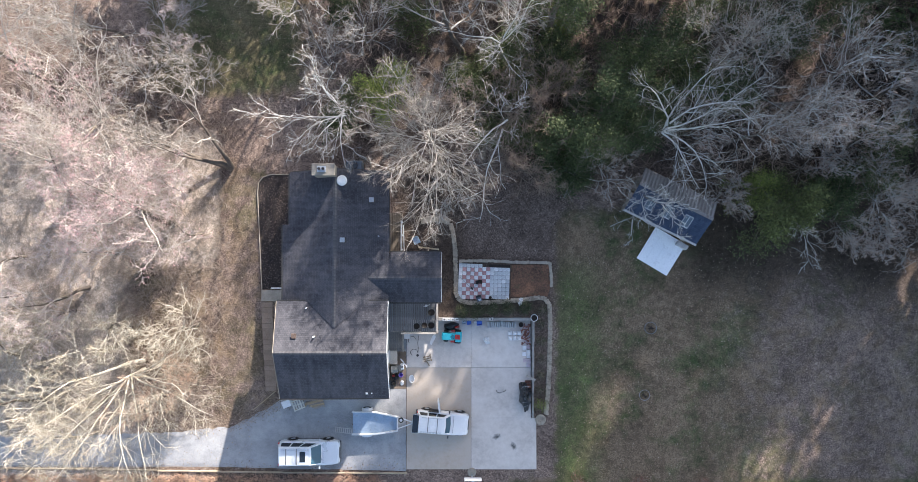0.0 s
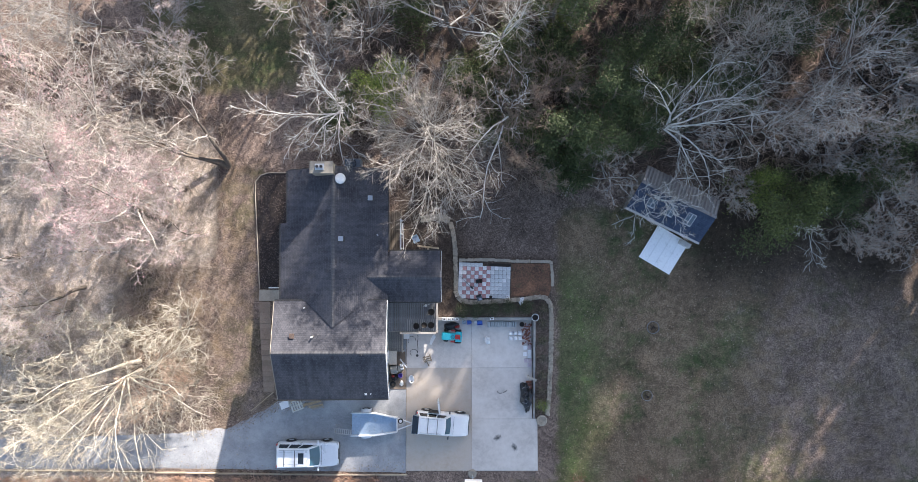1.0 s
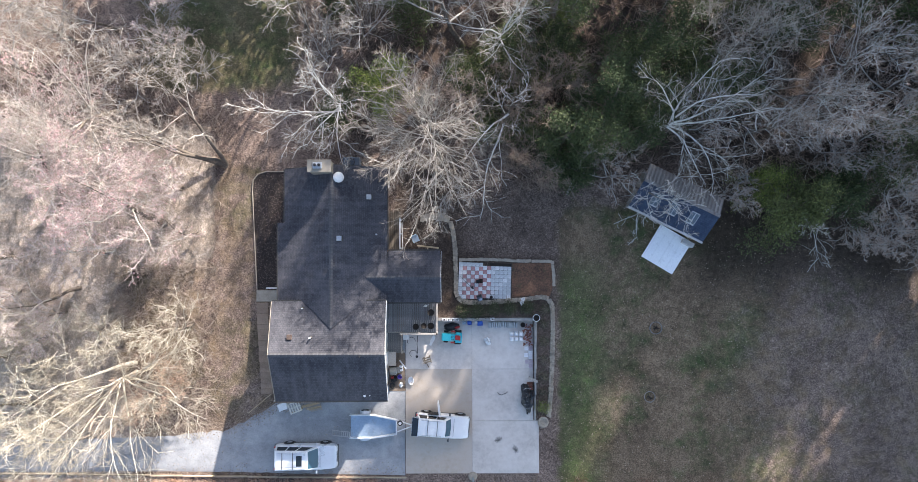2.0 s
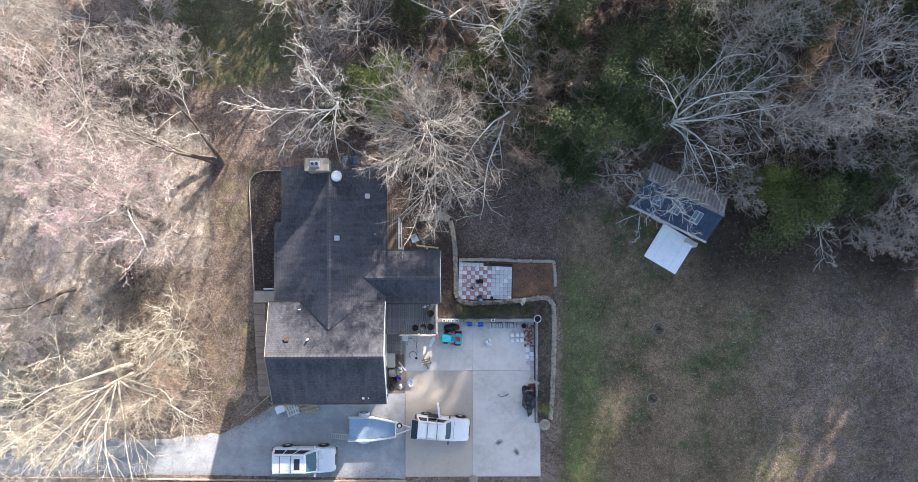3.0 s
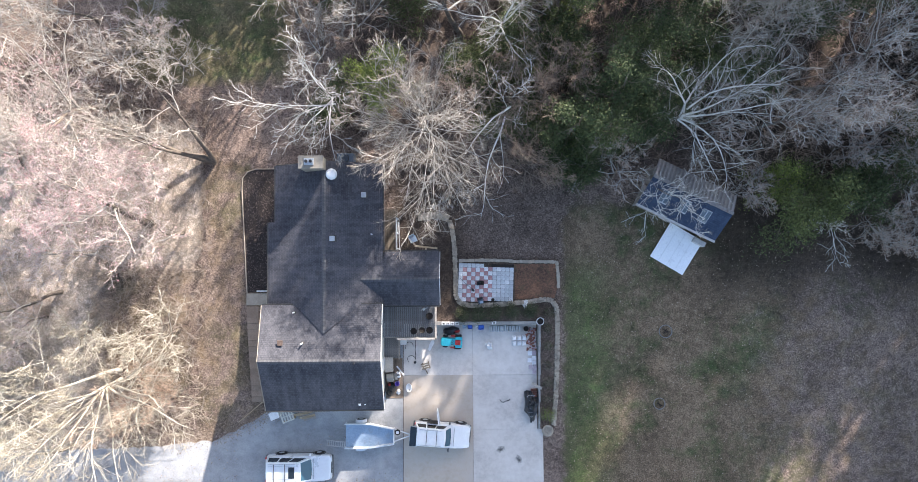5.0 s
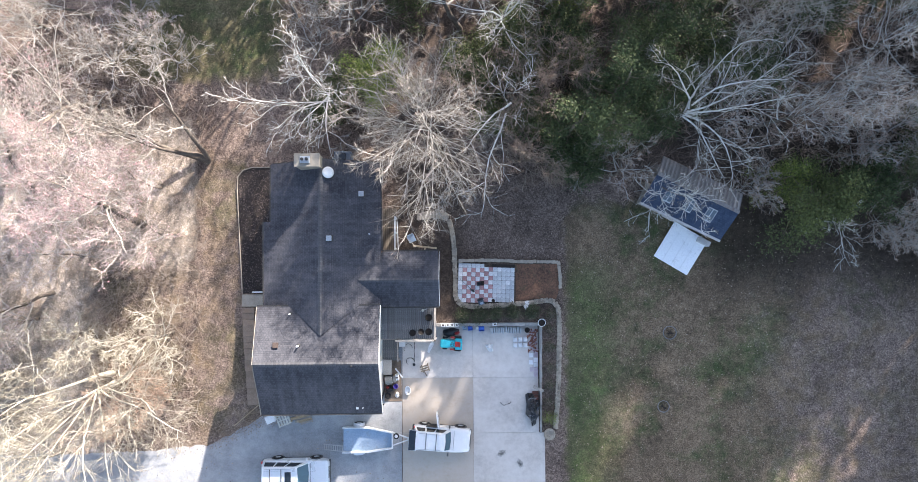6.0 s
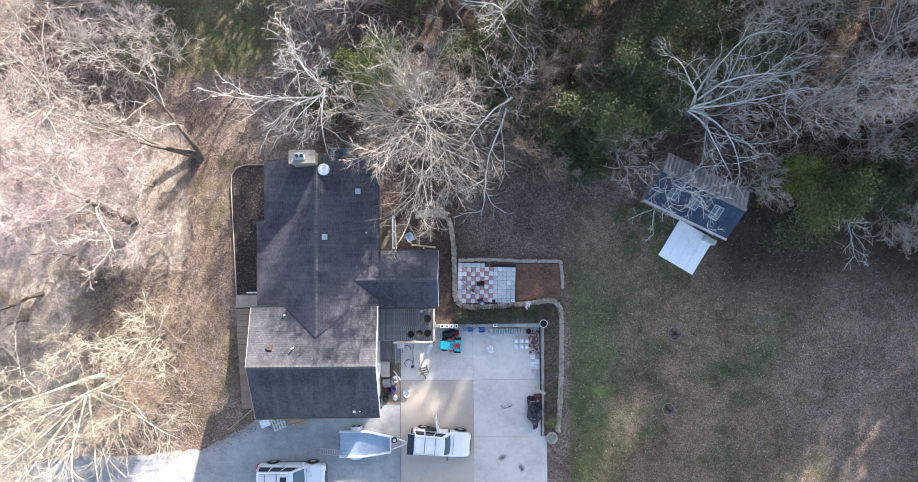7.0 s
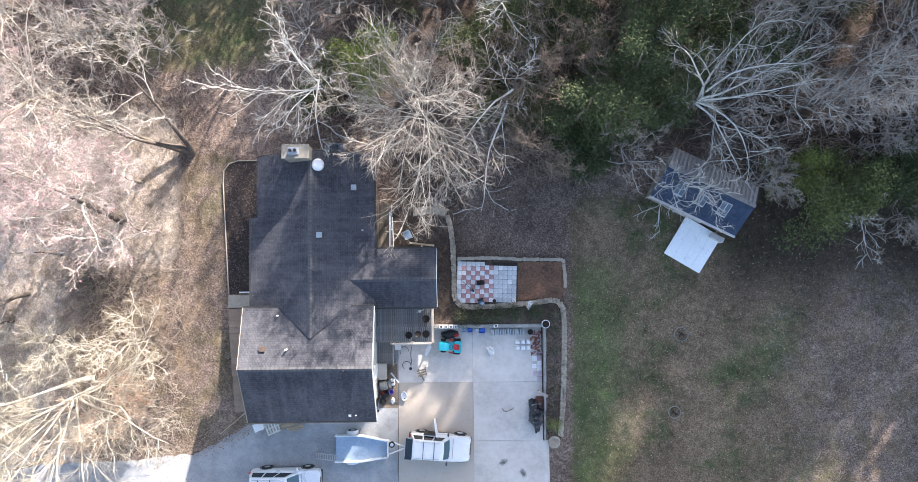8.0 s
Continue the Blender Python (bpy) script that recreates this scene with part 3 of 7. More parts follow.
def roof_slope(parent, poly, axis, ridge, z_ridge, pitch, material, step=0.14, name="roof_slope", label=""):
    """One roof slope: a sheathing board, and courses of shingles that overlap, each a little proud of the one above. axis: across the courses."""
    side = 1 if sum(p[axis] for p in poly) / len(poly) > ridge else -1
    run = step / math.sqrt(1 + pitch * pitch)
    far = max(abs(p[axis] - ridge) for p in poly)
    board = part(name, prism(new_bm(), poly, lambda x, y: z_ridge - pitch * abs((x, y)[axis] - ridge) - 0.05, lambda x, y: z_ridge - pitch * abs((x, y)[axis] - ridge) - 0.012), M_GUTTER, parent, label)
    k = 0
    while k * run < far:
        a, b = ridge + side * k * run, ridge + side * (k + 1) * run
        cut = clip(poly, axis, min(a, b), max(a, b))
        if cut:
            bm = new_bm()
            uvl = bm.loops.layers.uv.new("run")
            top, low = [], []
            for p in cut:
                d = abs(p[axis] - ridge)
                z = z_ridge - pitch * d
                lift = 0.005 * (d / run - k) + 0.002 * noise.noise((p[0] * 2, p[1] * 2, k))
                top.append(bm.verts.new((p[0], p[1], z + lift)))
                low.append(bm.verts.new((p[0], p[1], z - 0.008)))
            n = len(cut)
            for i in range(n):
                bm.faces.new((low[i], low[(i + 1) % n], top[(i + 1) % n], top[i]))
            bm.faces.new(top)
            bm.faces.new(low[::-1])
            for f in bm.faces:
                for lp in f.loops:
                    co = lp.vert.co
                    lp[uvl].uv = (co[1 - axis], abs(co[axis] - ridge) * math.sqrt(1 + pitch * pitch))
            part("shingle_course", bm, material, board)
        k += 1
    return board


RIDGE_X, RIDGE_Z, MAIN_PITCH, PITCH = -8.66, 5.25, 0.45, 0.5       # main ridge, along y
GAR_Y, GAR_Z = -6.12, 5.95                       # garage ridge, along x
PORCH_Y, PORCH_Z = -1.04, 4.28                   # cross gable ridge, along x


def house():
    h = thing("house", -8.7, -1.0, 0, label="single-family house with dark shingle roofs and cream siding", category="house")
    h.matrix_basis = Matrix()
    # walls
    def main_top(x, y):
        return RIDGE_Z - 0.07 - MAIN_PITCH * abs(x - RIDGE_X)

    def gar_top(x, y):
        return GAR_Z - 0.07 - PITCH * abs(y - GAR_Y)

    def wall_run(pts, top, z0=-0.1, thick=0.16, name="wall", material=M_SIDING):
        for (xa, ya), (xb, yb) in zip(pts, pts[1:]):
            d = Vector((xb - xa, yb - ya, 0)).normalized()
            nn = Vector((-d.y, d.x, 0)) * thick
            # gables are split at the ridge
            cuts = [0.0, 1.0]
            if min(xa, xb) < RIDGE_X < max(xa, xb) and top is main_top:
                cuts.insert(1, (RIDGE_X - xa) / (xb - xa))
            if min(ya, yb) < GAR_Y < max(ya, yb) and top is gar_top:
                cuts.insert(1, (GAR_Y - ya) / (yb - ya))
            for a, b in zip(cuts, cuts[1:]):
                p, q = (xa + (xb - xa) * a, ya + (yb - ya) * a), (xa + (xb - xa) * b, ya + (yb - ya) * b)
                bm = prism(new_bm(), [p, q, (q[0] + nn.x, q[1] + nn.y), (p[0] + nn.x, p[1] + nn.y)], z0, top)
                part(name, bm, material, h)

    wall_run([(-11.95, 3.0), (-11.95, 6.35), (-5.45, 6.35), (-5.45, -2.6)][::-1], main_top)
    wall_run([(-12.45, -2.9), (-12.45, 2.6), (-11.95, 2.6)][::-1], main_top)
    wall_run([(-12.55, -3.1), (-5.35, -3.1), (-5.35, -9.1), (-12.55, -9.1), (-12.55, -3.1)][::-1], gar_top)
    wall_run([(-5.6, 0.45), (-1.6, 0.45), (-1.6, -2.4), (-5.6, -2.4)][::-1], lambda x, y: PORCH_Z - 0.07 - PITCH * abs(y - PORCH_Y))
    # gable of the cross wing
    part("gable", prism(new_bm(), [(-1.76, PORCH_Y - 1.36), (-1.6, PORCH_Y - 1.36), (-1.6, PORCH_Y), (-1.76, PORCH_Y)], 3.0, lambda x, y: PORCH_Z - 0.06 - PITCH * abs(y - PORCH_Y)), M_SIDING, h)
    # roofs
    roof_slope(h, [(RIDGE_X, 6.72), (-12.35, 6.68), (-12.33, 2.86), (-12.88, 2.86), (-12.80, -2.72), (-10.75, -2.72), (RIDGE_X, -4.50)], 0, RIDGE_X, RIDGE_Z, MAIN_PITCH, M_SHINGLE)
    roof_slope(h, [(RIDGE_X, 6.72), (RIDGE_X, -4.50), (-6.5, -2.72), (-5.03, -2.72), (-5.08, 6.75)], 0, RIDGE_X, RIDGE_Z, MAIN_PITCH, M_SHINGLE)
    roof_slope(h, [(-12.97, -2.69), (-12.64, GAR_Y), (-4.92, GAR_Y), (-5.05, -2.66)], 1, GAR_Y, GAR_Z, PITCH, M_SHINGLE)
    roof_slope(h, [(-12.62, -9.56), (-4.90, -9.50), (-4.92, GAR_Y), (-12.64, GAR_Y)], 1, GAR_Y, GAR_Z, PITCH, M_SHINGLE)
    roof_slope(h, [(-6.6, PORCH_Y), (-1.24, PORCH_Y), (-1.30, 0.84), (-5.0, 0.84)], 1, PORCH_Y, PORCH_Z, PITCH, M_SHINGLE)
    roof_slope(h, [(-6.6, PORCH_Y), (-1.24, PORCH_Y), (-1.26, -2.80), (-5.0, -2.80)], 1, PORCH_Y, PORCH_Z, PITCH, M_SHINGLE)
    # ridge caps
    for x0, y0, x1, y1, z in ((RIDGE_X, 6.7, RIDGE_X, -4.4, RIDGE_Z), (-12.62, GAR_Y, -4.94, GAR_Y, GAR_Z), (-6.4, PORCH_Y, -1.26, PORCH_Y, PORCH_Z)):
        n = int(max(abs(x1 - x0), abs(y1 - y0)) / 0.25)
        bm = new_bm()
        for q in (-1, 1):
            box(bm, q * 0.065, 0, -0.012, 0.15, 0.262, 0.02, ry=q * 26.0)
        cap = part("ridge_cap", bm, M_RIDGE, h)
        for k in range(n):
            f = (k + 0.5) / n
            at = pose(x0 + (x1 - x0) * f, y0 + (y1 - y0) * f, z + 0.004 * (k % 2), 0, 0, 0 if x0 == x1 else 90)
            if k == 0:
                cap.matrix_basis = at
            else:
                share("ridge_cap", cap.data, h, at)
    # fascia, rake boards and gutters
    def board(p, q, depth=0.16, width=0.03, material=M_TRIM, name="fascia"):
        p, q = Vector(p), Vector(q)
        d = (q - p)
        u = Vector((-d.y, d.x, 0)).normalized() * width / 2
        bm = new_bm()
        dz = Vector((0, 0, depth))
        a = [p + u, p - u, p - u - dz, p + u - dz]
        b = [q + u, q - u, q - u - dz, q + u - dz]
        loft(bm, [a, b])
        part(name, bm, material, h)

    e = 0.02
    zE, zW = RIDGE_Z - MAIN_PITCH * 3.6, RIDGE_Z - MAIN_PITCH * 3.68
    zg = GAR_Z - PITCH * 3.42
    board((-4.90 + e, -9.50, zg - 0.0), (-4.90 + e, GAR_Y, GAR_Z), name="rake_board")
    board((-4.90 + e, GAR_Y, GAR_Z), (-5.03 + e, -2.66, zg), name="rake_board")
    board((-12.64 - e, -9.56, zg), (-12.66 - e, GAR_Y, GAR_Z), name="rake_board", material=M_CURB)
    board((-12.66 - e, GAR_Y, GAR_Z), (-12.99 - e, -2.69, zg), name="rake_board", material=M_CURB)
    board((-1.22, 0.84, PORCH_Z - 0.94), (-1.22, PORCH_Y, PORCH_Z), name="rake_board")
    board((-1.22, PORCH_Y, PORCH_Z), (-1.22, -2.80, PORCH_Z - 0.88), name="rake_board")
    board((-12.35, 6.73, 3.58), (RIDGE_X, 6.75, RIDGE_Z), name="rake_board", material=M_GUTTER)
    board((RIDGE_X, 6.75, RIDGE_Z), (-5.06, 6.78, 3.63), name="rake_board", material=M_GUTTER)
    for p, q in (((-12.62, -9.62, zg - 0.02), (-4.90, -9.56, zg - 0.02)), ((-12.97, -2.63, zg), (-10.8, -2.63, zg)), ((-6.45, -2.62, zg), (-5.03, -2.60, zg)),
                 ((-5.00, 0.9, zE - 0.02), (-5.04, 6.75, zE - 0.02)), ((-5.0, 0.90, PORCH_Z - 0.97), (-1.28, 0.90, PORCH_Z - 0.97)),
                 ((-5.0, -2.86, PORCH_Z - 0.91), (-1.24, -2.86, PORCH_Z - 0.91)), ((-12.94, 2.86, 3.34), (-12.86, -2.7, 3.36)), ((-12.41, 6.68, 3.56), (-12.39, 2.9, 3.56))):
        board(p, q, 0.11, 0.1, M_GUTTER, "gutter")
    # downpipe at the corner
    part("downpipe", box(box(new_bm(), -12.75, -9.58, 2.05, 0.08, 0.08, 3.9, bevel=0.01), -12.86, -9.66, 0.1, 0.26, 0.1, 0.08, rz=20, bevel=0.01), M_TRIM, h, "white downpipe")
    # chimney chase on the gable
    ch = part("chimney", box(box(new_bm(), -9.32, 6.48, 3.3, 1.5, 0.75, 5.6, bevel=0.015), -9.32, 6.48, 6.08, 1.6, 0.84, 0.1, bevel=0.015), M_CHIMNEY, h, "tan boxed chimney")
    part("chimney_cap", box(new_bm(), -9.42, 6.5, 6.17, 0.62, 0.42, 0.08, bevel=0.01), M_STEEL, ch, "grey metal cap")
    for dx in (-0.14, 0.14):
        part("flue", cyl(new_bm(), -9.42 + dx, 6.5, 6.3, 0.1, 0.2, 12), M_BLACK, ch, "black flue opening")
        part("flue_collar", lathe(new_bm(), [(0.13, 0), (0.13, 0.12), (0.10, 0.12), (0.10, 0)], 14, Matrix.Translation((-9.42 + dx, 6.5, 6.2))), M_STEEL, ch)
    # round white cap, and roof vents
    zc = RIDGE_Z - MAIN_PITCH * abs(-8.2 - RIDGE_X)
    dish = part("roof_dome", lathe(new_bm(), [(0.30, 0.0), (0.36, 0.10), (0.37, 0.22), (0.33, 0.30), (0.2, 0.34), (0.001, 0.35)], 24, Matrix.Translation((-8.2, 5.85, zc - 0.02))), M_WHITE, h, "round white roof ventilator", True)
    part("dome_base", box(new_bm(), -8.2, 5.85, zc + 0.01, 0.66, 0.66, 0.05, ry=24), M_GUTTER, dish)

    def on_main(x):
        return RIDGE_Z - MAIN_PITCH * abs(x - RIDGE_X)

    def on_gar(y):
        return GAR_Z - PITCH * abs(y - GAR_Y)

    for x, y in ((-8.15, 1.66), (-6.25, 4.60)):
        v = part("roof_vent", box(new_bm(), x, y, on_main(x) + 0.13, 0.34, 0.34, 0.10, bevel=0.02, ry=12), M_STEEL, h, "square pale metal roof vent")
        part("vent_throat", box(new_bm(), x, y, on_main(x) + 0.04, 0.24, 0.24, 0.14), M_CARTRIM, v)
        part("flashing", box(new_bm(), x + 0.03, y, on_main(x + 0.03) + 0.016, 0.46, 0.42, 0.012, ry=26.6), M_GUTTER, v)
    part("pipe_vent", cyl(new_bm(), -5.75, 1.98, on_main(-5.75) + 0.12, 0.05, 0.34, 10), M_STEEL, h)
    x, y = -11.35, -5.0
    part("box_vent", box(box(new_bm(), x, y, on_gar(y) + 0.09, 0.26, 0.26, 0.2, bevel=0.015), x, y, on_gar(y) + 0.2, 0.34, 0.34, 0.05, bevel=0.01), M_RUSTY, h, "brown box vent")
    for x, y, r, hh in ((-9.95, -5.05, 0.06, 0.45), (-10.75, -3.15, 0.05, 0.35)):
        p = part("vent_pipe", cyl(new_bm(), x, y, on_gar(y) + hh / 2 - 0.05, r, hh, 12), M_WHITE, h, "white vent pipe")
        part("pipe_boot", cyl(new_bm(), x, y, on_gar(y) + 0.03, r + 0.06, 0.1, 12, r2=r + 0.01), M_GUTTER, p)
    part("vent_pipe", cyl(new_bm(), -6.55, GAR_Y - 0.12, GAR_Z + 0.08, 0.05, 0.28, 10), M_GUTTER, h)
    part("shingle_patch", box(new_bm(), -6.45, -9.16, on_gar(-9.16) + 0.025, 0.16, 0.16, 0.012, rx=26.6), M_TRIM, h, "small white patch on the roof")
    part("shingle_patch", box(new_bm(), -6.1, -9.14, on_gar(-9.14) + 0.025, 0.09, 0.07, 0.012, rx=26.6, rz=20), M_TRIM, h)
    # a light in the gable wall and side door with step
    part("garage_door", box(new_bm(), -9.4, -9.27, 1.15, 4.6, 0.05, 2.3, bevel=0.01), M_TRIM, h, "white panelled garage door")
    part("side_door", box(new_bm(), -5.32, -7.1, 1.05, 0.05, 0.9, 2.05, bevel=0.01), M_TRIM, h, "white side door")
    return h


M_CURB = surf("tan_curb", (0.26, 0.225, 0.18), (0.42, 0.37, 0.30), 20, 2, 0.9, vary=0.1)
M_RIDGE = surf("ridge_shingle", (0.045, 0.045, 0.049), (0.125, 0.123, 0.128), 40, 2, 0.9, vary=0.1)
M_RUSTY = surf("brown_metal", (0.06, 0.04, 0.03), (0.13, 0.09, 0.07), 16, 2, 0.7)
house()


# ---- beside the house, west ----
def mulch_bed():
    bed = thing("mulch_bed", 0, 0, 0, label="dark mulched flower bed with a pale curb", category="flower bed", kind="structure")
    out = [(-12.3, 6.95), (-14.6, 6.95), (-15.2, 6.75), (-15.55, 6.3), (-15.6, 5.5), (-15.15, -1.95), (-12.5, -1.95)]
    part("mulch", prism(new_bm(), out, lambda x, y: land(x, y) - 0.1, lambda x, y: land(x, y) + 0.06), M_MULCH, bed)
    rng = random.Random(4)
    V, Q = [], []
    for _ in range(2600):
        x, y = rng.uniform(-15.5, -12.4), rng.uniform(-1.9, 6.8)
        a, s, tz = rng.uniform(0, 6.3), rng.uniform(0.03, 0.10), rng.uniform(-0.03, 0.03)
        c, d = math.cos(a) * s, math.sin(a) * s
        z = land(x, y) + 0.075 + rng.uniform(0, 0.03)
        k = len(V)
        V += [(x - c, y - d, z - tz), (x + d * 0.4, y - c * 0.4, z), (x + c, y + d, z + tz), (x - d * 0.4, y + c * 0.4, z)]
        Q.append((k, k + 1, k + 2, k + 3))
    ob = np_mesh("bark_chips", np.array(V), np.array(Q), M_CHIP, bed)
    ob["kind"] = "stuff"
    for (a, b) in zip(out[:-1], out[1:-1]):
        bm = new_bm()
        L = math.dist(a, b)
        box(bm, (a[0] + b[0]) / 2, (a[1] + b[1]) / 2, land(*a) * 0.5 + land(*b) * 0.5 + 0.07, L + 0.05, 0.06, 0.16, rz=math.degrees(math.atan2(b[1] - a[1], b[0] - a[0])), bevel=0.015,
            ry=-math.degrees(math.atan2(land(*b) - land(*a), L)))
        part("curb", bm, M_CURB, bed, "pale concrete edging")


M_CHIP = leaf_material("mulch_chip", (0.014, 0.012, 0.012), (0.13, 0.10, 0.09))
mulch_bed()


def side_walk():
    w = thing("side_walk", 0, 0, 0, label="brown boarded walk along the house wall", category="walkway", kind="structure")
    land_z = land(-14, -2.4) + 0.06
    part("landing", box(new_bm(), -14.2, -2.45, land_z - 0.05, 1.95, 0.85, 0.22, bevel=0.015), M_CURB, w, "tan concrete landing")
    part("step_rail", box(new_bm(), -13.9, -1.86, land_z + 0.18, 1.0, 0.1, 0.1, bevel=0.015), M_TRIM, w, "white rail")
    n = 17
    for k in range(n):
        f = (k + 0.5) / n
        y = -2.95 - f * 6.95
        x = -14.75 + f * 0.20
        z = land(x, y) * (1 - 0.9 * sstep(-15.8, -13.6, x)) + 0.06
        part("walk_board", box(new_bm(), x, y, max(0.02, land(-16, y) + 0.03), 0.86 - 0.02 * (k % 3), 0.395, 0.12, bevel=0.01), M_WALKWOOD, w)


side_walk()


# ---- deck and the corner by the porch ----
def deck():
    d = thing("deck", 0, 0, 0, label="weathered grey timber deck with a railing and lower step platform", category="deck")
    top = 1.3
    x = -5.30
    bm0 = box(new_bm(), 0, 0, 0, 0.118, 2.28, 0.035, bevel=0.004)
    first = part("deck_board", bm0, M_DECK, d)
    first.matrix_basis = pose(x, -4.02, top)
    x += 0.14
    while x < -1.62:
        share("deck_board", first.data, d, pose(x, -4.02 + random.uniform(-0.01, 0.01), top + random.uniform(-0.004, 0.004)))
        x += 0.14
    part("rim_joist", box(new_bm(), -3.46, -5.19, top - 0.12, 3.75, 0.05, 0.22), M_GREYWOOD, d)
    part("rim_joist", box(new_bm(), -1.57, -4.02, top - 0.12, 0.05, 2.35, 0.22), M_GREYWOOD, d)
    for px, py in ((-1.57, -2.95), (-1.57, -4.05), (-1.57, -5.19), (-2.9, -5.19), (-4.2, -5.19)):
        part("post", box(new_bm(), px, py, 1.1, 0.1, 0.1, 2.3, bevel=0.008), M_GREYWOOD, d)
    part("rail", box(new_bm(), -1.57, -4.05, 2.25, 0.14, 2.4, 0.04, bevel=0.006), M_GREYWOOD, d)
    part("rail", box(new_bm(), -2.9, -5.19, 2.25, 2.75, 0.12, 0.04, bevel=0.006), M_GREYWOOD, d)
    for k in range(16):
        part("baluster", box(new_bm(), -1.57, -3.05 - k * 0.138, 1.75, 0.035, 0.035, 0.95), M_GREYWOOD, d)
    for k in range(18):
        part("baluster", box(new_bm(), -1.72 - k * 0.14, -5.19, 1.75, 0.035, 0.035, 0.95), M_GREYWOOD, d)
    # lower platform, boards the same way
    bm1 = box(new_bm(), 0, 0, 0, 0.125, 1.55, 0.035, bevel=0.004)
    low = part("step_board", bm1, M_STEPWOOD, d)
    low.matrix_basis = pose(-5.27, -5.98, 0.62)
    for k in range(1, 8):
        share("step_board", low.data, d, pose(-5.27 + 0.14 * k, -5.98, 0.62))
    part("step_frame", box(new_bm(), -4.78, -5.98, 0.32, 1.02, 1.5, 0.56), M_GREYWOOD, d)
    part("step_rail", box(new_bm(), -4.22, -6.0, 1.2, 0.06, 1.5, 0.05), M_GREYWOOD, d)
    for py in (-5.3, -6.7):
        part("post", box(new_bm(), -4.22, py, 0.6, 0.08, 0.08, 1.2), M_GREYWOOD, d)


M_STEPWOOD = surf("dark_step_wood", (0.10, 0.10, 0.10), (0.20, 0.195, 0.19), 22, 2, 0.85, vary=0.15)
deck()


def pot(x, y, z, r, h, label, soil=True, material=None, group=""):
    p = thing("plant_pot", x, y, z, label=label, category="plant pot", group=group)
    part("rim_and_wall", lathe(new_bm(), [(0.001, 0), (r * 0.72, 0), (r * 0.95, h * 0.9), (r * 1.03, h * 0.9), (r * 1.03, h), (r * 0.9, h), (r * 0.86, h * 0.72), (0.001, h * 0.72)], 18), material or M_BLACK, p, smooth=True)
    if soil:
        part("soil", cyl(new_bm(), 0, 0, h * 0.74, r * 0.85, 0.03, 16), M_SOIL, p)
    return p


for x, y, r in ((-3.15, -4.72, 0.23), (-2.56, -4.66, 0.22), (-2.04, -4.66, 0.24), (-2.03, -3.68, 0.25)):
    pot(x, y, 1.318, r, 0.36, "round black plastic planter filled with soil on the deck", group="deck planters")


def deck_tap():
    t = thing("watering_can", -2.45, -3.2, 1.318, 20, "small white watering can on the deck", "watering can")
    part("body", lathe(new_bm(), [(0.001, 0), (0.10, 0), (0.10, 0.2), (0.07, 0.24), (0.001, 0.24)], 14), M_WHITE, t, smooth=True)
    part("spout", tube(new_bm(), [(0.08, 0, 0.06), (0.2, 0, 0.16), (0.3, 0, 0.26)], 0.02), M_WHITE, t)
    part("handle", tube(new_bm(), [(-0.08, 0, 0.05), (-0.2, 0, 0.14), (-0.12, 0, 0.26), (0, 0, 0.26)], 0.015), M_WHITE, t)


deck_tap()


def alcove():
    """Narrow timber landing in the corner north of the cross wing."""
    a = thing("side_landing", 0, 0, 0, label="narrow tan timber landing against the house", category="landing")
    z = land(-5, 2.4) + 0.25
    for k in range(7):
        part("landing_board", box(new_bm(), -5.22 + 0.14 * k, 2.45, z, 0.13, 3.0, 0.04, bevel=0.004), M_LANDWOOD, a)
    part("frame", box(new_bm(), -4.8, 2.45, z - 0.22, 0.95, 2.9, 0.36), M_GREYWOOD, a)
    for y in (1.1, 2.2, 3.2):
        part("post", box(new_bm(), -4.3, y, z + 0.45, 0.09, 0.09, 1.0), M_TRIM, a)
    part("handrail", box(new_bm(), -4.3, 2.15, z + 0.95, 0.1, 2.3, 0.05, bevel=0.008), M_TRIM, a, "white handrail")
    part("second_rail", box(new_bm(), -4.17, 2.0, z + 0.35, 0.06, 2.0, 0.06, rz=2), M_TRIM, a)
    c = thing("garden_chair", -3.2, 1.78, land(-3.2, 1.78), 25, "faded blue plastic garden chair on bare soil", "chair")
    part("seat", box(new_bm(), 0, 0, 0.42, 0.46, 0.46, 0.035, bevel=0.012), M_PALEBLUE, c)
    part("backrest", box(new_bm(), 0, 0.24, 0.68, 0.44, 0.03, 0.46, rx=-14, bevel=0.01), M_PALEBLUE, c)
    for sx in (-0.2, 0.2):
        for sy in (-0.2, 0.2):
            part("leg", box(new_bm(), sx, sy, 0.21, 0.04, 0.04, 0.42), M_PALEBLUE, c)
        part("armrest", box(new_bm(), sx * 1.15, 0.0, 0.62, 0.05, 0.44, 0.03, bevel=0.008), M_PALEBLUE, c)
    t = thing("timber", -2.3, 1.22, land(-2.3, 1.22), -7, "weathered timber baulk lying on the soil", "timber")
    part("baulk", box(new_bm(), 0, 0, 0.07, 1.65, 0.12, 0.14, bevel=0.012), M_TAN, t)
    part("stub", box(new_bm(), 0.0, -0.12, 0.06, 0.1, 0.16, 0.1, bevel=0.01), M_TAN, t)


M_LANDWOOD = surf("tan_landing_wood", (0.078, 0.063, 0.048), (0.138, 0.114, 0.090), 22, 2, 0.85, vary=0.15)
alcove()


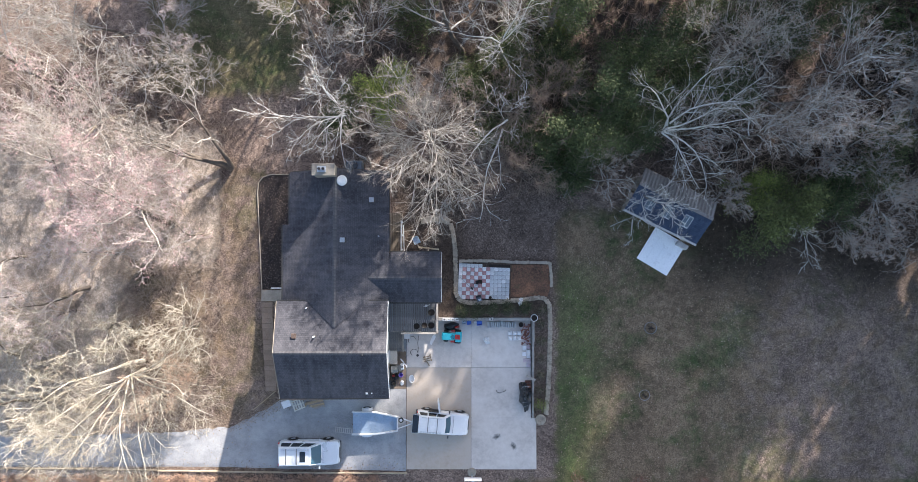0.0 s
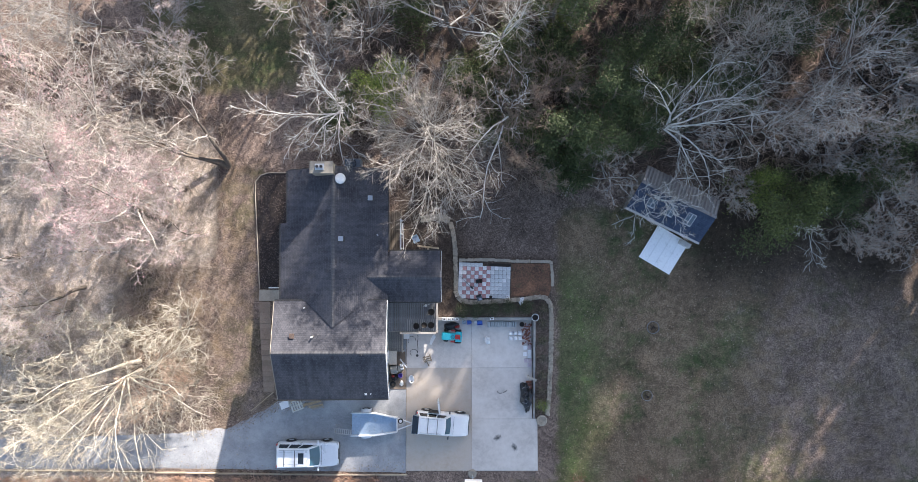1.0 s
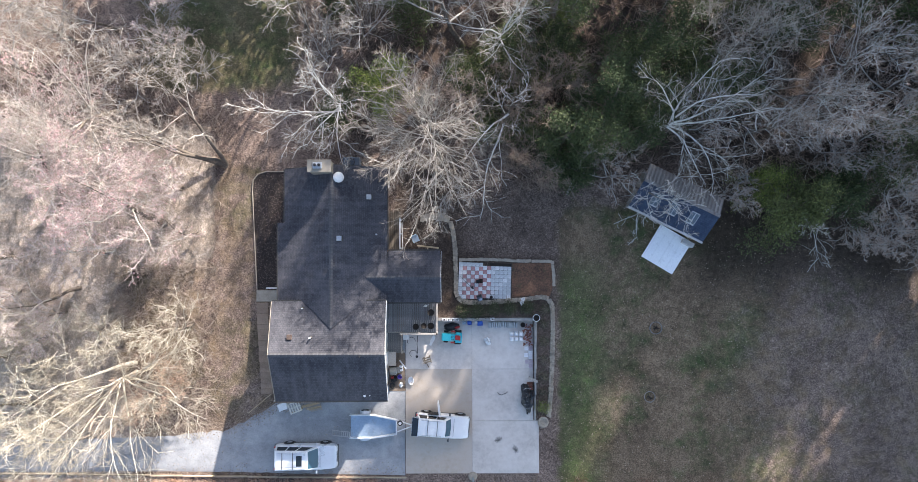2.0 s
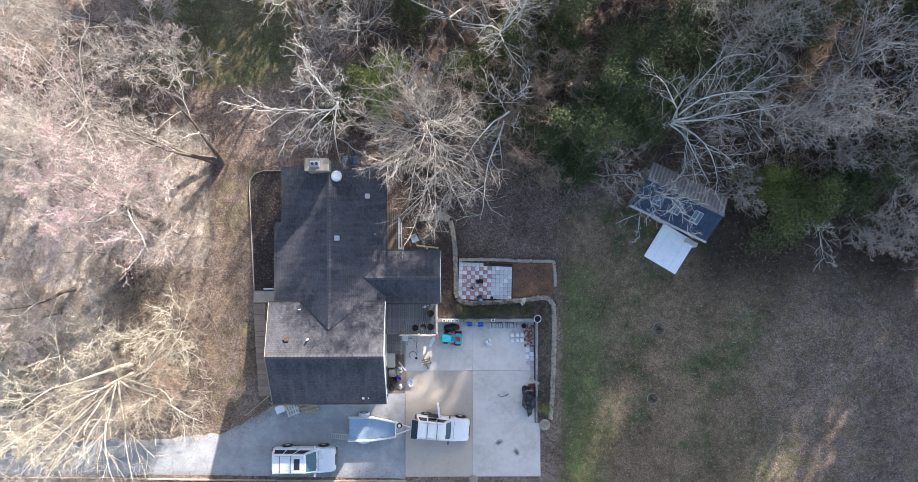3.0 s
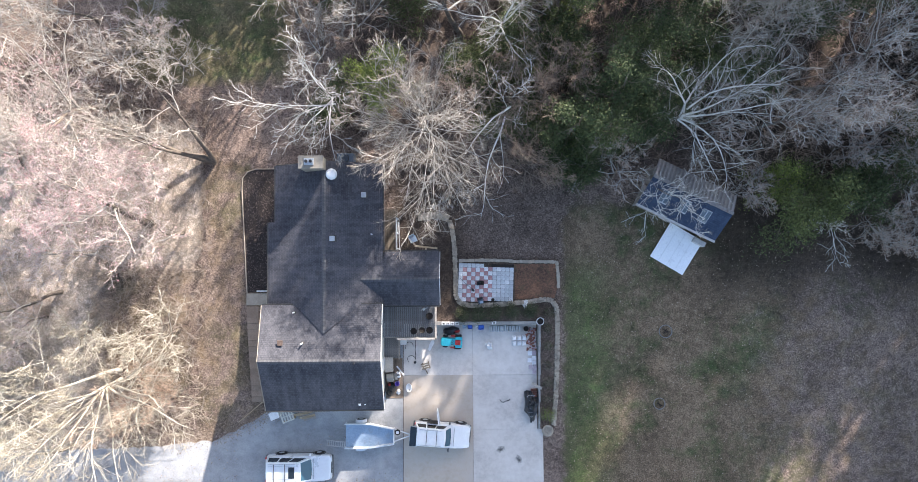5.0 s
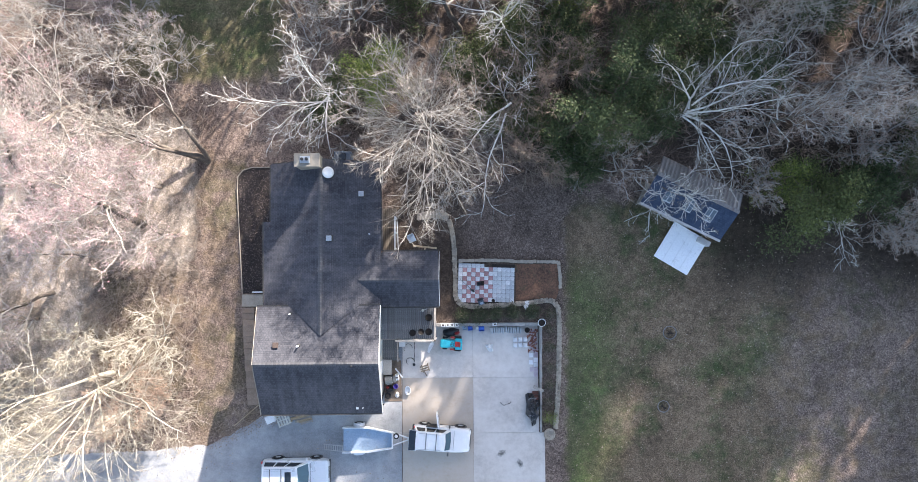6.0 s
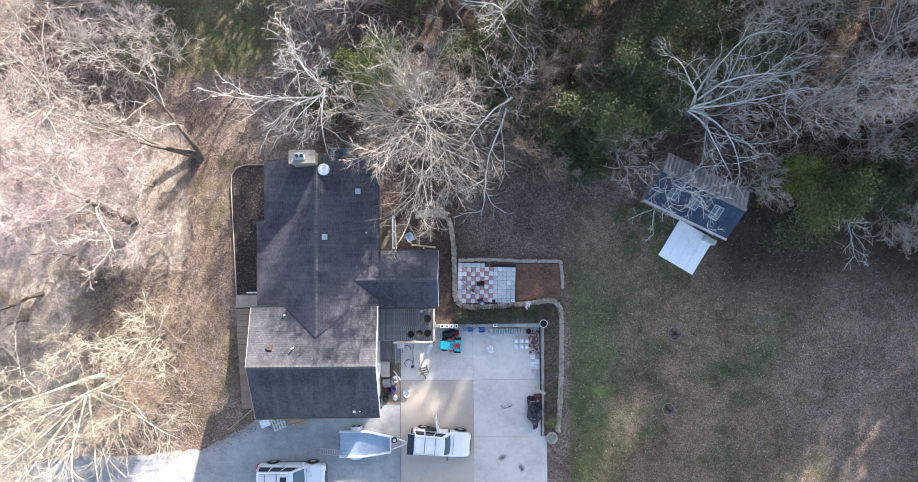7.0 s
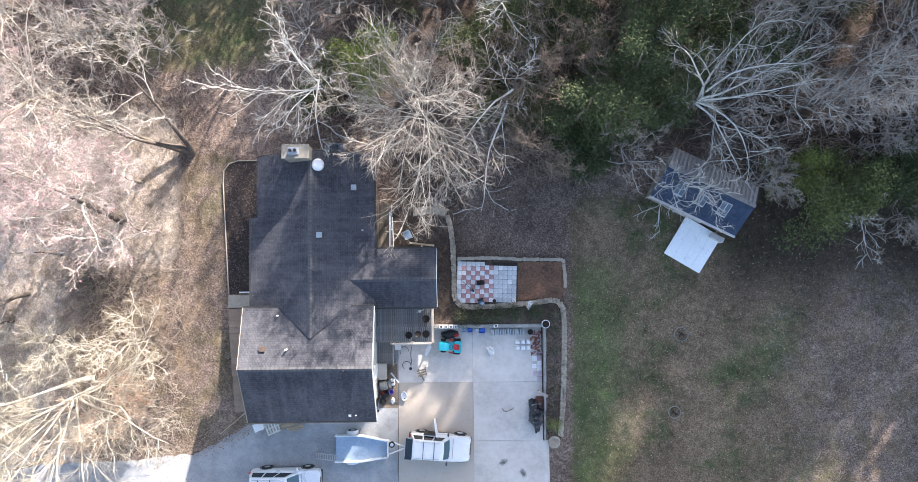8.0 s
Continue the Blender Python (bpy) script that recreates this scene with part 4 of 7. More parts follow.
def heat_pump():
    u = thing("heat_pump", -7.95, 7.5, land(-8, 7.5), 0, "slate blue air-conditioning unit behind the house", "air conditioner")
    part("case", box(new_bm(), 0, 0, 0.5, 1.2, 0.75, 1.0, bevel=0.03), M_SLATE, u)
    part("fan_grille", lathe(new_bm(), [(0.28, 1.005), (0.28, 1.03), (0.24, 1.03), (0.24, 1.005)], 18), M_BLACK, u)
    for k in range(7):
        part("grille_bar", box(new_bm(), 0, -0.21 + 0.07 * k, 1.02, 0.5, 0.012, 0.012), M_BLACK, u)


heat_pump()


# ---- garden terrace: chequered patio, red bed, stone borders ----
PATIO = pose(0.06, 0.06, 0, 0, 0, -2.0)


def patio():
    p = thing("patio", 0, 0, 0, label="chequered patio of red and white square pavers", category="patio", kind="structure")
    p.matrix_basis = PATIO
    z = 0.93
    part("bedding", box(new_bm(), 1.98, -1.38, z - 0.05, 3.98, 2.75, 0.06), M_SOIL, p)
    meshes = {}
    for mat_ in (M_PAVER_W, M_PAVER_R, M_PAVER_G):
        bm = box(new_bm(), 0, 0, 0, 0.292, 0.292, 0.05, bevel=0.008)
        me = bpy.data.meshes.new("paver")
        bm.to_mesh(me)
        bm.free()
        me.materials.append(mat_)
        meshes[mat_.name] = me
    rng = random.Random(11)
    for c in range(13):
        for r in range(9):
            if r == 0 and c > 5:
                continue
            if c in (5,) and r == 4:
                continue
            if c >= 8:
                mat_ = M_PAVER_G if (c + r) % 5 else M_PAVER_W
            elif c == 0 or r == 0:
                mat_ = M_PAVER_W if r % 3 else M_PAVER_G
            else:
                mat_ = M_PAVER_W if (c + r) % 2 else M_PAVER_R
            drop = 0.0 if c <= 5 else 0.08
            share("paver", meshes[mat_.name], p, pose(0.152 + 0.305 * c, -0.152 - 0.305 * r + drop, z + rng.uniform(-0.006, 0.006), rng.uniform(-0.7, 0.7), rng.uniform(-0.7, 0.7), rng.uniform(-1.5, 1.5)))
    bed = thing("soil_bed", 0, 0, 0, label="bare reddish soil bed beside the patio", category="flower bed", kind="structure")
    part("soil", prism(new_bm(), [(4.06, -0.05), (7.05, -0.05), (7.12, -1.8), (6.9, -2.5), (4.06, -2.55)], 0.7, lambda x, y: land(x, y) + 0.04), M_REDSOIL, bed)


patio()


def patio_things():
    def at(c, r):
        return PATIO @ Vector((0.152 + 0.305 * c, -0.152 - 0.305 * r, 0))
    a = at(4.3, 4.1)
    f = thing("fire_bowl", a.x, a.y, 0.955, 10, "small square black metal fire bowl on the patio", "fire bowl")
    part("bowl", lathe(new_bm(), [(0.001, 0.12), (0.14, 0.12), (0.20, 0.3), (0.18, 0.3), (0.13, 0.16), (0.001, 0.16)], 4, pose(0, 0, 0, 0, 0, 45)), M_BLACK, f)
    for k in range(4):
        part("leg", box(new_bm(), 0.12 * (1 if k % 2 else -1), 0.12 * (1 if k > 1 else -1), 0.08, 0.03, 0.03, 0.16), M_BLACK, f)
    a = at(2.8, 5.6)
    l_ = thing("garden_torch", a.x, a.y, 0.955, 0, "dark garden torch lying on the pavers", "torch")
    part("pole", tube(new_bm(), [(0, 0, 0.05), (-0.5, 0.45, 0.04), (-0.85, 0.8, 0.03)], 0.018), M_CARTRIM, l_)
    part("head", cyl(new_bm(), 0.06, -0.05, 0.09, 0.09, 0.22, 12, r2=0.06, rx=90, rz=48), M_BLACK, l_)
    part("wick_cap", cyl(new_bm(), 0.14, -0.12, 0.09, 0.05, 0.05, 10, rx=90, rz=48), M_STEEL, l_)
    a = at(4.9, 8.3)
    g = thing("folding_chair", a.x, a.y, 0.955, 20, "low dark folding chair with a pale seat", "chair")
    part("seat", box(new_bm(), 0, 0, 0.28, 0.4, 0.36, 0.03, bevel=0.01), M_SLATE, g)
    part("backrest", box(new_bm(), 0, 0.22, 0.5, 0.42, 0.03, 0.42, rx=-24, bevel=0.01), M_BLACK, g)
    part("cushion", box(new_bm(), 0.02, -0.08, 0.31, 0.22, 0.16, 0.04, bevel=0.015), M_PALEBLUE, g)
    for sx in (-0.19, 0.19):
        part("leg", tube(new_bm(), [(sx, -0.2, 0.0), (sx, 0.2, 0.3), (sx, 0.3, 0.7)], 0.012), M_STEEL, g)
        part("leg", tube(new_bm(), [(sx, 0.25, 0.0), (sx, -0.18, 0.29)], 0.012), M_STEEL, g)
    a = at(7.7, 7.9)
    pot(a.x, a.y, 0.955, 0.12, 0.18, "small dark clay pot on the patio", material=M_RUSTY)
    for dx, dy, rz in ((4.86, -2.78, 12), (4.78, -3.02, 35)):
        s = thing("loose_paver", dx, dy, land(dx, dy) + 0.12, rz, "loose white square paver lying on the border", "paver", group="loose pavers")
        part("slab", box(new_bm(), 0, 0, 0.025, 0.30, 0.30, 0.05, bevel=0.008, rx=4), M_PAVER_W, s)


def border_line(name, pts, label, size, rows, seed, material, square=False, z_up=0.05):
    """Stones laid side by side along a line."""
    rng = random.Random(seed)
    b = thing(name, 0, 0, 0, label=label, category="stone border", kind="structure")
    shapes = []
    for k in range(7):
        bm = new_bm()
        box(bm, 0, 0, 0, 1, 1, 1, bevel=0.06 if square else 0.16)
        for v in bm.verts:
            v.co += Vector([rng.uniform(-1, 1) * (0.03 if square else 0.12) for _ in range(3)])
        me = bpy.data.meshes.new("stone")
        bm.to_mesh(me)
        bm.free()
        me.materials.append(material)
        shapes.append(me)
    for (xa, ya), (xb, yb) in zip(pts, pts[1:]):
        L = math.dist((xa, ya), (xb, yb))
        n = max(1, round(L / size))
        ang = math.degrees(math.atan2(yb - ya, xb - xa))
        for k in range(n):
            for r in range(rows):
                f = (k + 0.5 + (0.3 * (r % 2) if not square else 0)) / n
                off = (r - (rows - 1) / 2) * size * 0.86
                x = xa + (xb - xa) * f - off * math.sin(radians(ang)) + rng.uniform(-0.02, 0.02)
                y = ya + (yb - ya) * f + off * math.cos(radians(ang)) + rng.uniform(-0.02, 0.02)
                s = (L / n * rng.uniform(0.95, 1.15), size * rng.uniform(0.85, 1.1), rng.uniform(0.16, 0.24))
                share("stone", rng.choice(shapes), b, pose(x, y, land(x, y) + z_up, rng.uniform(-6, 6), rng.uniform(-6, 6), ang + rng.uniform(-12, 12) * (0.3 if square else 1)) @ Matrix.Diagonal((*s, 1)))
    return b


patio_things()
border_line("stone_border", [(-0.62, 3.2), (-0.36, 2.3), (-0.24, 1.0), (-0.20, -0.4), (-0.18, -2.1), (-0.05, -2.6), (0.35, -2.92), (1.0, -3.0), (3.0, -2.92), (4.9, -2.78), (6.3, -2.58), (6.75, -2.7), (7.05, -3.2), (7.1, -4.5), (7.08, -7.6), (7.0, -10.0), (6.85, -11.7)],
            "border of pale rounded field stones round the terrace", 0.18, 2, 5, M_STONE)
border_line("block_edging", [(0.05, 0.22), (2.3, 0.26), (4.4, 0.14), (7.1, 0.10), (7.16, -0.6), (7.2, -1.75)], "low row of small pale concrete edging blocks", 0.23, 1, 9, M_CURB, True)
border_line("brick_path", [(-2.9, 3.35), (-1.6, 3.55), (-0.7, 3.3)], "short curved row of stones by the house corner", 0.26, 2, 12, M_STONE)


def round_stone():
    s = thing("stone_basin", 6.42, -12.1, land(6.4, -12.1), 0, "round pale stone basin at the end of the border", "basin")
    part("bowl", lathe(new_bm(), [(0.001, 0.0), (0.34, 0.0), (0.42, 0.14), (0.40, 0.2), (0.30, 0.2), (0.24, 0.12), (0.001, 0.1)], 20), M_STONE, s, smooth=True)
    for k in range(8):
        a = k * 0.785
        part("pebble", box(new_bm(), 0.16 * math.cos(a), 0.16 * math.sin(a), 0.13, 0.1, 0.08, 0.06, rz=k * 40, bevel=0.02), M_STONE, s)


round_stone()


# ---- things in the sunken yard ----
def wheel(parent, x, y, r, w, name="wheel", axis_rz=0.0, z=None, hub=None):
    z = r if z is None else z
    m = pose(x, y, z, 90, 0, axis_rz)
    wh = part(name, lathe(new_bm(), [(r * 0.58, -w / 2), (r * 0.93, -w / 2), (r, -w * 0.3), (r, w * 0.3), (r * 0.93, w / 2), (r * 0.58, w / 2), (r * 0.58, -w / 2)], 22, m), M_RUBBER, parent, smooth=True)
    part("rim", lathe(new_bm(), [(0.001, w * 0.30), (r * 0.2, w * 0.34), (r * 0.52, w * 0.30), (r * 0.60, w * 0.48), (r * 0.60, -w * 0.48), (r * 0.52, -w * 0.3), (0.001, -w * 0.3)], 18, m), hub or M_STEEL, wh)
    return wh


def tractor():
    t = thing("ride_on_mower", -0.50, -5.62, 0.02, -3, "turquoise ride-on toy tractor with red wheel arches", "ride-on mower")
    bm = new_bm()
    loft(bm, [[(-0.78, -0.22, 0.45), (-0.78, 0.22, 0.45), (-0.78, 0.2, 0.66), (-0.78, -0.2, 0.66)], [(-0.70, -0.29, 0.3), (-0.70, 0.29, 0.3), (-0.70, 0.27, 0.76), (-0.70, -0.27, 0.76)],
              [(-0.3, -0.29, 0.3), (-0.3, 0.29, 0.3), (-0.3, 0.26, 0.86), (-0.3, -0.26, 0.86)], [(-0.05, -0.26, 0.3), (-0.05, 0.26, 0.3), (-0.05, 0.22, 0.88), (-0.05, -0.22, 0.88)]])
    part("hood", bm, M_TURQ, t)
    part("body", box(new_bm(), 0.35, 0, 0.46, 0.85, 0.5, 0.2, bevel=0.03), M_TURQ, t)
    part("rear_deck", box(new_bm(), 0.52, 0, 0.64, 0.5, 0.78, 0.12, bevel=0.04), M_TURQ, t)
    part("seat", box(box(new_bm(), 0.42, 0, 0.76, 0.34, 0.36, 0.1, bevel=0.04), 0.6, 0, 0.92, 0.08, 0.36, 0.28, bevel=0.03), M_RED, t)
    part("steering_wheel", lathe(new_bm(), [(0.13, 0), (0.155, 0.015), (0.13, 0.03)], 16, pose(0.06, 0, 0.98, 0, 30, 0)), M_BLACK, t)
    part("steering_column", tube(new_bm(), [(-0.02, 0, 0.86), (0.06, 0, 0.98)], 0.02), M_BLACK, t)
    for sy in (-1, 1):
        wheel(t, 0.45, sy * 0.42, 0.27, 0.2)
        wheel(t, -0.45, sy * 0.38, 0.18, 0.14)
        part("fender", box(new_bm(), 0.10, sy * 0.42, 0.42, 0.36, 0.12, 0.05, bevel=0.015), M_RED, t)
        part("headlight", cyl(new_bm(), -0.79, sy * 0.12, 0.58, 0.05, 0.03, 10, ry=90), M_LAMPGLASS, t)
    k = thing("tarp_heap", -0.55, -4.88, 0.02, 10, "crumpled black sheet with red cloth by the wall", "tarp")
    lump("sheet", k, 0.62, 0.30, 0.34, 3, M_TARP)
    lump("red_cloth", k, 0.22, 0.12, 0.42, 5, M_RED, (0.42, -0.12, 0))


def lump(name, parent, rx, ry, rz, seed, material, at=(0, 0, 0), rough=0.28):
    """An uneven heap standing on the ground."""
    bm = new_bm()
    bmesh.ops.create_icosphere(bm, subdivisions=3, radius=1.0)
    for v in bm.verts:
        n = 1 + rough * noise.noise(v.co * 1.8 + Vector((seed, 0, 0))) + rough * 0.6 * noise.noise(v.co * 4.5 + Vector((0, seed, 0)))
        z = max(0.0, v.co.z * n)
        v.co = Vector((at[0] + v.co.x * rx * n, at[1] + v.co.y * ry * n, at[2] + z * rz))
    return part(name, bm, material, parent)


tractor()


def yard_clutter():
    # row of thin grey slabs leaning along the wall
    rng = random.Random(21)
    for k in range(13):
        s = thing("stone_slab", 2.35 + k * 0.168, -4.72 + rng.uniform(-0.05, 0.05), 0.02, rng.uniform(-8, 8), "thin grey stone slab leaning in a row by the wall", "stone slab", group="leaning slabs")
        part("slab", box(new_bm(), 0, 0, 0.2, 0.09, 0.42, 0.42, ry=rng.uniform(8, 24), bevel=0.01), M_PAVER_G, s)
    for x, y, w in ((-1.05, -4.25, 0.3), (-0.72, -4.25, 0.24), (-0.42, -4.25, 0.26), (-0.1, -4.25, 0.24)):
        s = thing("wall_planter", x, y, 1.016, rng.uniform(-6, 6), "white block planter standing on the wall cap", "planter", group="wall planters")
        part("block", box(new_bm(), 0, 0, 0.1, w, 0.22, 0.2, bevel=0.012), M_WHITE, s)
        part("soil", box(new_bm(), 0, 0, 0.2, w * 0.45, 0.12, 0.02), M_SOIL, s)
    s = thing("wall_planter", 2.55, -4.22, 1.016, 5, "white block planter standing on the wall cap", "planter", group="wall planters")
    part("block", box(new_bm(), 0, 0, 0.1, 0.3, 0.2, 0.2, bevel=0.012), M_WHITE, s)
    part("soil", box(new_bm(), 0, 0, 0.2, 0.14, 0.1, 0.02), M_SOIL, s)
    for x, y, w, m in ((0.85, -4.56, 0.32, M_BLUE), (1.65, -4.58, 0.4, M_BLUE), (0.45, -4.54, 0.28, M_PALEBLUE), (1.35, -4.56, 0.2, M_WHITE)):
        s = thing("storage_tub", x, y, 0.02, rng.uniform(-10, 10), "small plastic tub on the slab against the wall", "tub", group="tubs by the wall")
        part("tub", lathe(new_bm(), [(0.001, 0), (w * 0.55, 0), (w * 0.70, 0.28), (w * 0.74, 0.28), (w * 0.74, 0.31), (w * 0.64, 0.31), (w * 0.5, 0.04), (0.001, 0.04)], 4, pose(0, 0, 0, 0, 0, 45)), m, s)
        part("lid", box(new_bm(), 0.02, 0.0, 0.30, w * 0.95, w * 0.6, 0.02, bevel=0.006), m, s)
    p = pot(5.81, -4.12, 1.016, 0.26, 0.34, "round dark planter with a pale rim on the wall corner")
    part("pale_rim", lathe(new_bm(), [(0.235, 0.345), (0.275, 0.345), (0.275, 0.375), (0.235, 0.375), (0.235, 0.345)], 20), M_WHITE, p)
    pot(4.92, -4.74, 0.02, 0.19, 0.3, "brown round pot on the slab", material=M_RUSTY)
    # six white bags on a board
    for i in range(3):
        for j in range(2):
            s = thing("cement_bag", 4.07 + 0.36 * i, -5.42 - 0.40 * j, 0.02, rng.uniform(-5, 5), "full white paper bag standing on the slab", "bag", group="white bags")
            bag(s, 0.31, 0.33, 0.30, M_PAPER, i * 2 + j)
    # bricks tumbled in the corner
    for k in range(70):
        x, y = rng.uniform(4.95, 5.62), rng.uniform(-6.3, -4.75)
        s = thing("brick", x, y, 0.02, rng.uniform(0, 180), "old red brick lying in a loose heap", "brick", group="loose bricks")
        part("block", box(new_bm(), 0, 0, 0.034 + 0.068 * (k % 3 == 0), 0.2, 0.095, 0.065, bevel=0.006, rx=rng.uniform(-4, 4)), M_BRICK if k % 4 else M_PINK, s)
    # stacked pale pavers and bags along the east wall
    for k, (x, y, n) in enumerate(((5.2, -6.55, 1), (5.5, -6.5, 3), (5.5, -6.85, 3), (5.5, -7.2, 2), (5.18, -7.05, 1), (5.52, -7.55, 3), (5.5, -7.9, 2), (5.25, -7.55, 1))):
        for i in range(n):
            s = thing("stacked_paver", x, y, 0.02 + 0.07 * i, rng.uniform(-6, 6), "pale pinkish paver stacked beside the wall", "paver", group="paver stacks")
            part("slab", box(new_bm(), 0, 0, 0.035, 0.3, 0.3, 0.066, bevel=0.008), M_PINK if (k + i) % 2 else M_PAPER, s)
    # weathered board across the wall
    s = thing("board", 5.62, -8.84, 0.0, -24, "pale weathered board propped on the low wall", "board")
    part("plank", box(new_bm(), 0, 0, 0.52, 0.78, 0.2, 0.04, ry=-4, bevel=0.006), M_GREYWOOD, s)
    part("prop", box(new_bm(), -0.25, 0, 0.27, 0.1, 0.16, 0.5), M_GREYWOOD, s)
    for k in range(3):
        s = thing("brick_step", 5.45, -9.2 - 0.24 * k, 0.02, 2, "short run of red bricks beside the wall", "brick", group="brick run")
        part("block", box(new_bm(), 0, 0, 0.05, 0.44, 0.21, 0.1, bevel=0.01), M_BRICK, s)
    # machine under a black cover
    m = thing("covered_mower", 5.22, -10.35, 0.02, 4, "garden machine wrapped in glossy black plastic", "mower")
    lump("cover", m, 0.48, 0.92, 0.85, 17, M_TARP, rough=0.45)
    lump("cover_fold", m, 0.3, 0.34, 1.0, 31, M_TARP, (0.05, 0.35, 0), 0.5)
    wheel(m, -0.08, -0.98, 0.17, 0.11, axis_rz=90)
    part("handle", tube(new_bm(), [(0.2, 0.7, 0.3), (0.28, 0.95, 0.9), (-0.2, 0.95, 0.9), (-0.25, 0.7, 0.3)], 0.018), M_STEEL, m)
    for k in range(5):
        part("strap", tube(new_bm(), [(-0.4 + 0.06 * k, -0.6 + 0.28 * k, 0.3), (-0.1, -0.55 + 0.28 * k, 0.93), (0.36, -0.5 + 0.25 * k, 0.4)], 0.012), M_STEEL, m)
    # white crumpled bag, boot-shaped sheet
    b = thing("plastic_bag", 2.26, -6.0, 0.02, 0, "crumpled white plastic bag on the slab", "bag")
    lump("bag", b, 0.2, 0.26, 0.34, 41, M_WHITE, rough=0.6)
    lump("bag_end", b, 0.12, 0.12, 0.2, 43, M_WHITE, (-0.2, 0.12, 0), 0.5)
    w = thing("scrap_sheet", -2.0, -5.92, 0.02, 68, "bent white scrap sheet lying on the slab", "sheet")
    loft(bm := new_bm(), [[(-0.42, -0.08, 0.0), (-0.42, 0.08, 0.0), (-0.42, 0.08, 0.02), (-0.42, -0.08, 0.02)], [(-0.05, -0.12, 0.06), (-0.05, 0.14, 0.02), (-0.05, 0.14, 0.04), (-0.05, -0.12, 0.08)],
                         [(0.25, -0.16, 0.0), (0.25, 0.12, 0.08), (0.25, 0.12, 0.1), (0.25, -0.16, 0.02)], [(0.42, -0.05, 0.03), (0.42, 0.06, 0.03), (0.42, 0.06, 0.05), (0.42, -0.05, 0.05)]])
    part("sheet", bm, M_WHITE, w)
    # hose
    hs = thing("garden_hose", -3.2, -6.3, 0.035, 0, "thin black garden hose looped on the slab", "hose")
    pts = [(0.05 + 0.02 * math.sin(k), 0.75 - 0.14 * k, 0) for k in range(11)] + [(-0.25 + 0.28 * math.cos(a), -0.62 + 0.25 * math.sin(a), 0.01) for a in [0.2 * k for k in range(22)]]
    part("tube", tube(new_bm(), pts, 0.02, 5), M_BLACK, hs)
    part("tube", tube(new_bm(), [(-0.4 + 0.3 * math.cos(0.25 * k), 0.3 + 0.32 * math.sin(0.25 * k), 0) for k in range(16)], 0.018, 5), M_BLACK, hs)
    part("nozzle", cyl(new_bm(), 0.02, -0.85, 0.03, 0.1, 0.07, 10), M_BLACK, hs)
    # little trestle
    st = thing("sawhorse", -2.35, -7.35, 0.02, 15, "small rough wooden sawhorse on the slab", "sawhorse")
    for k in range(3):
        part("slat", box(new_bm(), 0.0 - 0.05, -0.16 + 0.16 * k, 0.36, 0.62, 0.09, 0.03, bevel=0.005), M_SAWWOOD, st)
    for sx in (-0.22, 0.22):
        part("bearer", box(new_bm(), sx, 0, 0.32, 0.07, 0.5, 0.05), M_SAWWOOD, st)
        for sy in (-0.2, 0.2):
            part("leg", box(new_bm(), sx, sy * 1.1, 0.15, 0.06, 0.05, 0.32, rx=-12 if sy > 0 else 12), M_SAWWOOD, st)
    part("brace", box(new_bm(), -0.12, -0.42, 0.05, 0.07, 0.42, 0.05, rz=14), M_SAWWOOD, st)
    # white basin
    o = thing("white_basin", -3.62, -8.95, 0.02, 4, "white oval plastic basin standing on the slab", "basin")
    bm = lathe(new_bm(), [(0.001, 0.03), (0.16, 0.03), (0.2, 0.2), (0.235, 0.2), (0.235, 0.17), (0.17, 0.0), (0.001, 0.0)], 20, Matrix.Diagonal((0.95, 1.35, 1, 1)))
    part("bowl", bm, M_WHITE, o, smooth=True)
    part("knob", cyl(new_bm(), 0, -0.2, 0.06, 0.05, 0.06, 10), M_BLACK, o)
    # rope scrap
    r = thing("rope_scrap", 3.36, -9.95, 0.04, 0, "dark curled rope scrap on the slab", "rope")
    part("strand", tube(new_bm(), [(-0.38, 0.08, 0), (-0.33, -0.02, 0), (-0.22, -0.1, 0.01), (-0.08, -0.12, 0.02), (0.02, -0.06, 0)], 0.022, 5), M_BLACK, r)
    part("strand", tube(new_bm(), [(0.1, -0.05, 0), (0.22, 0.0, 0.01), (0.33, 0.05, 0.01), (0.36, 0.14, 0)], 0.024, 5), M_BLACK, r)
    # white bin beside the steps
    c = thing("white_bin", -3.98, -5.6, 0.02, 2, "square white lidded bin beside the steps", "bin")
    part("body", box(new_bm(), 0, 0, 0.25, 0.4, 0.38, 0.5, bevel=0.03), M_WHITE, c)
    part("lid", box(new_bm(), 0, 0, 0.52, 0.44, 0.42, 0.05, bevel=0.015), M_WHITE, c)


def bag(parent, w, l_, h, material, seed):
    bm = new_bm()
    bmesh.ops.create_grid(bm, x_segments=6, y_segments=6, size=0.5)
    top = [v for v in bm.verts]
    for v in top:
        e = max(0, 1 - (abs(v.co.x) * 2) ** 4) * max(0, 1 - (abs(v.co.y) * 2) ** 4)
        v.co = Vector((v.co.x * w, v.co.y * l_, 0.02 + h * e ** 0.6 + 0.02 * noise.noise((v.co.x * 9 + seed, v.co.y * 9, 0))))
    ext = bmesh.ops.extrude_face_region(bm, geom=bm.faces[:])
    for v in ext["geom"]:
        if isinstance(v, bmesh.types.BMVert):
            v.co.z = 0.0
    part("sack", bm, material, parent)


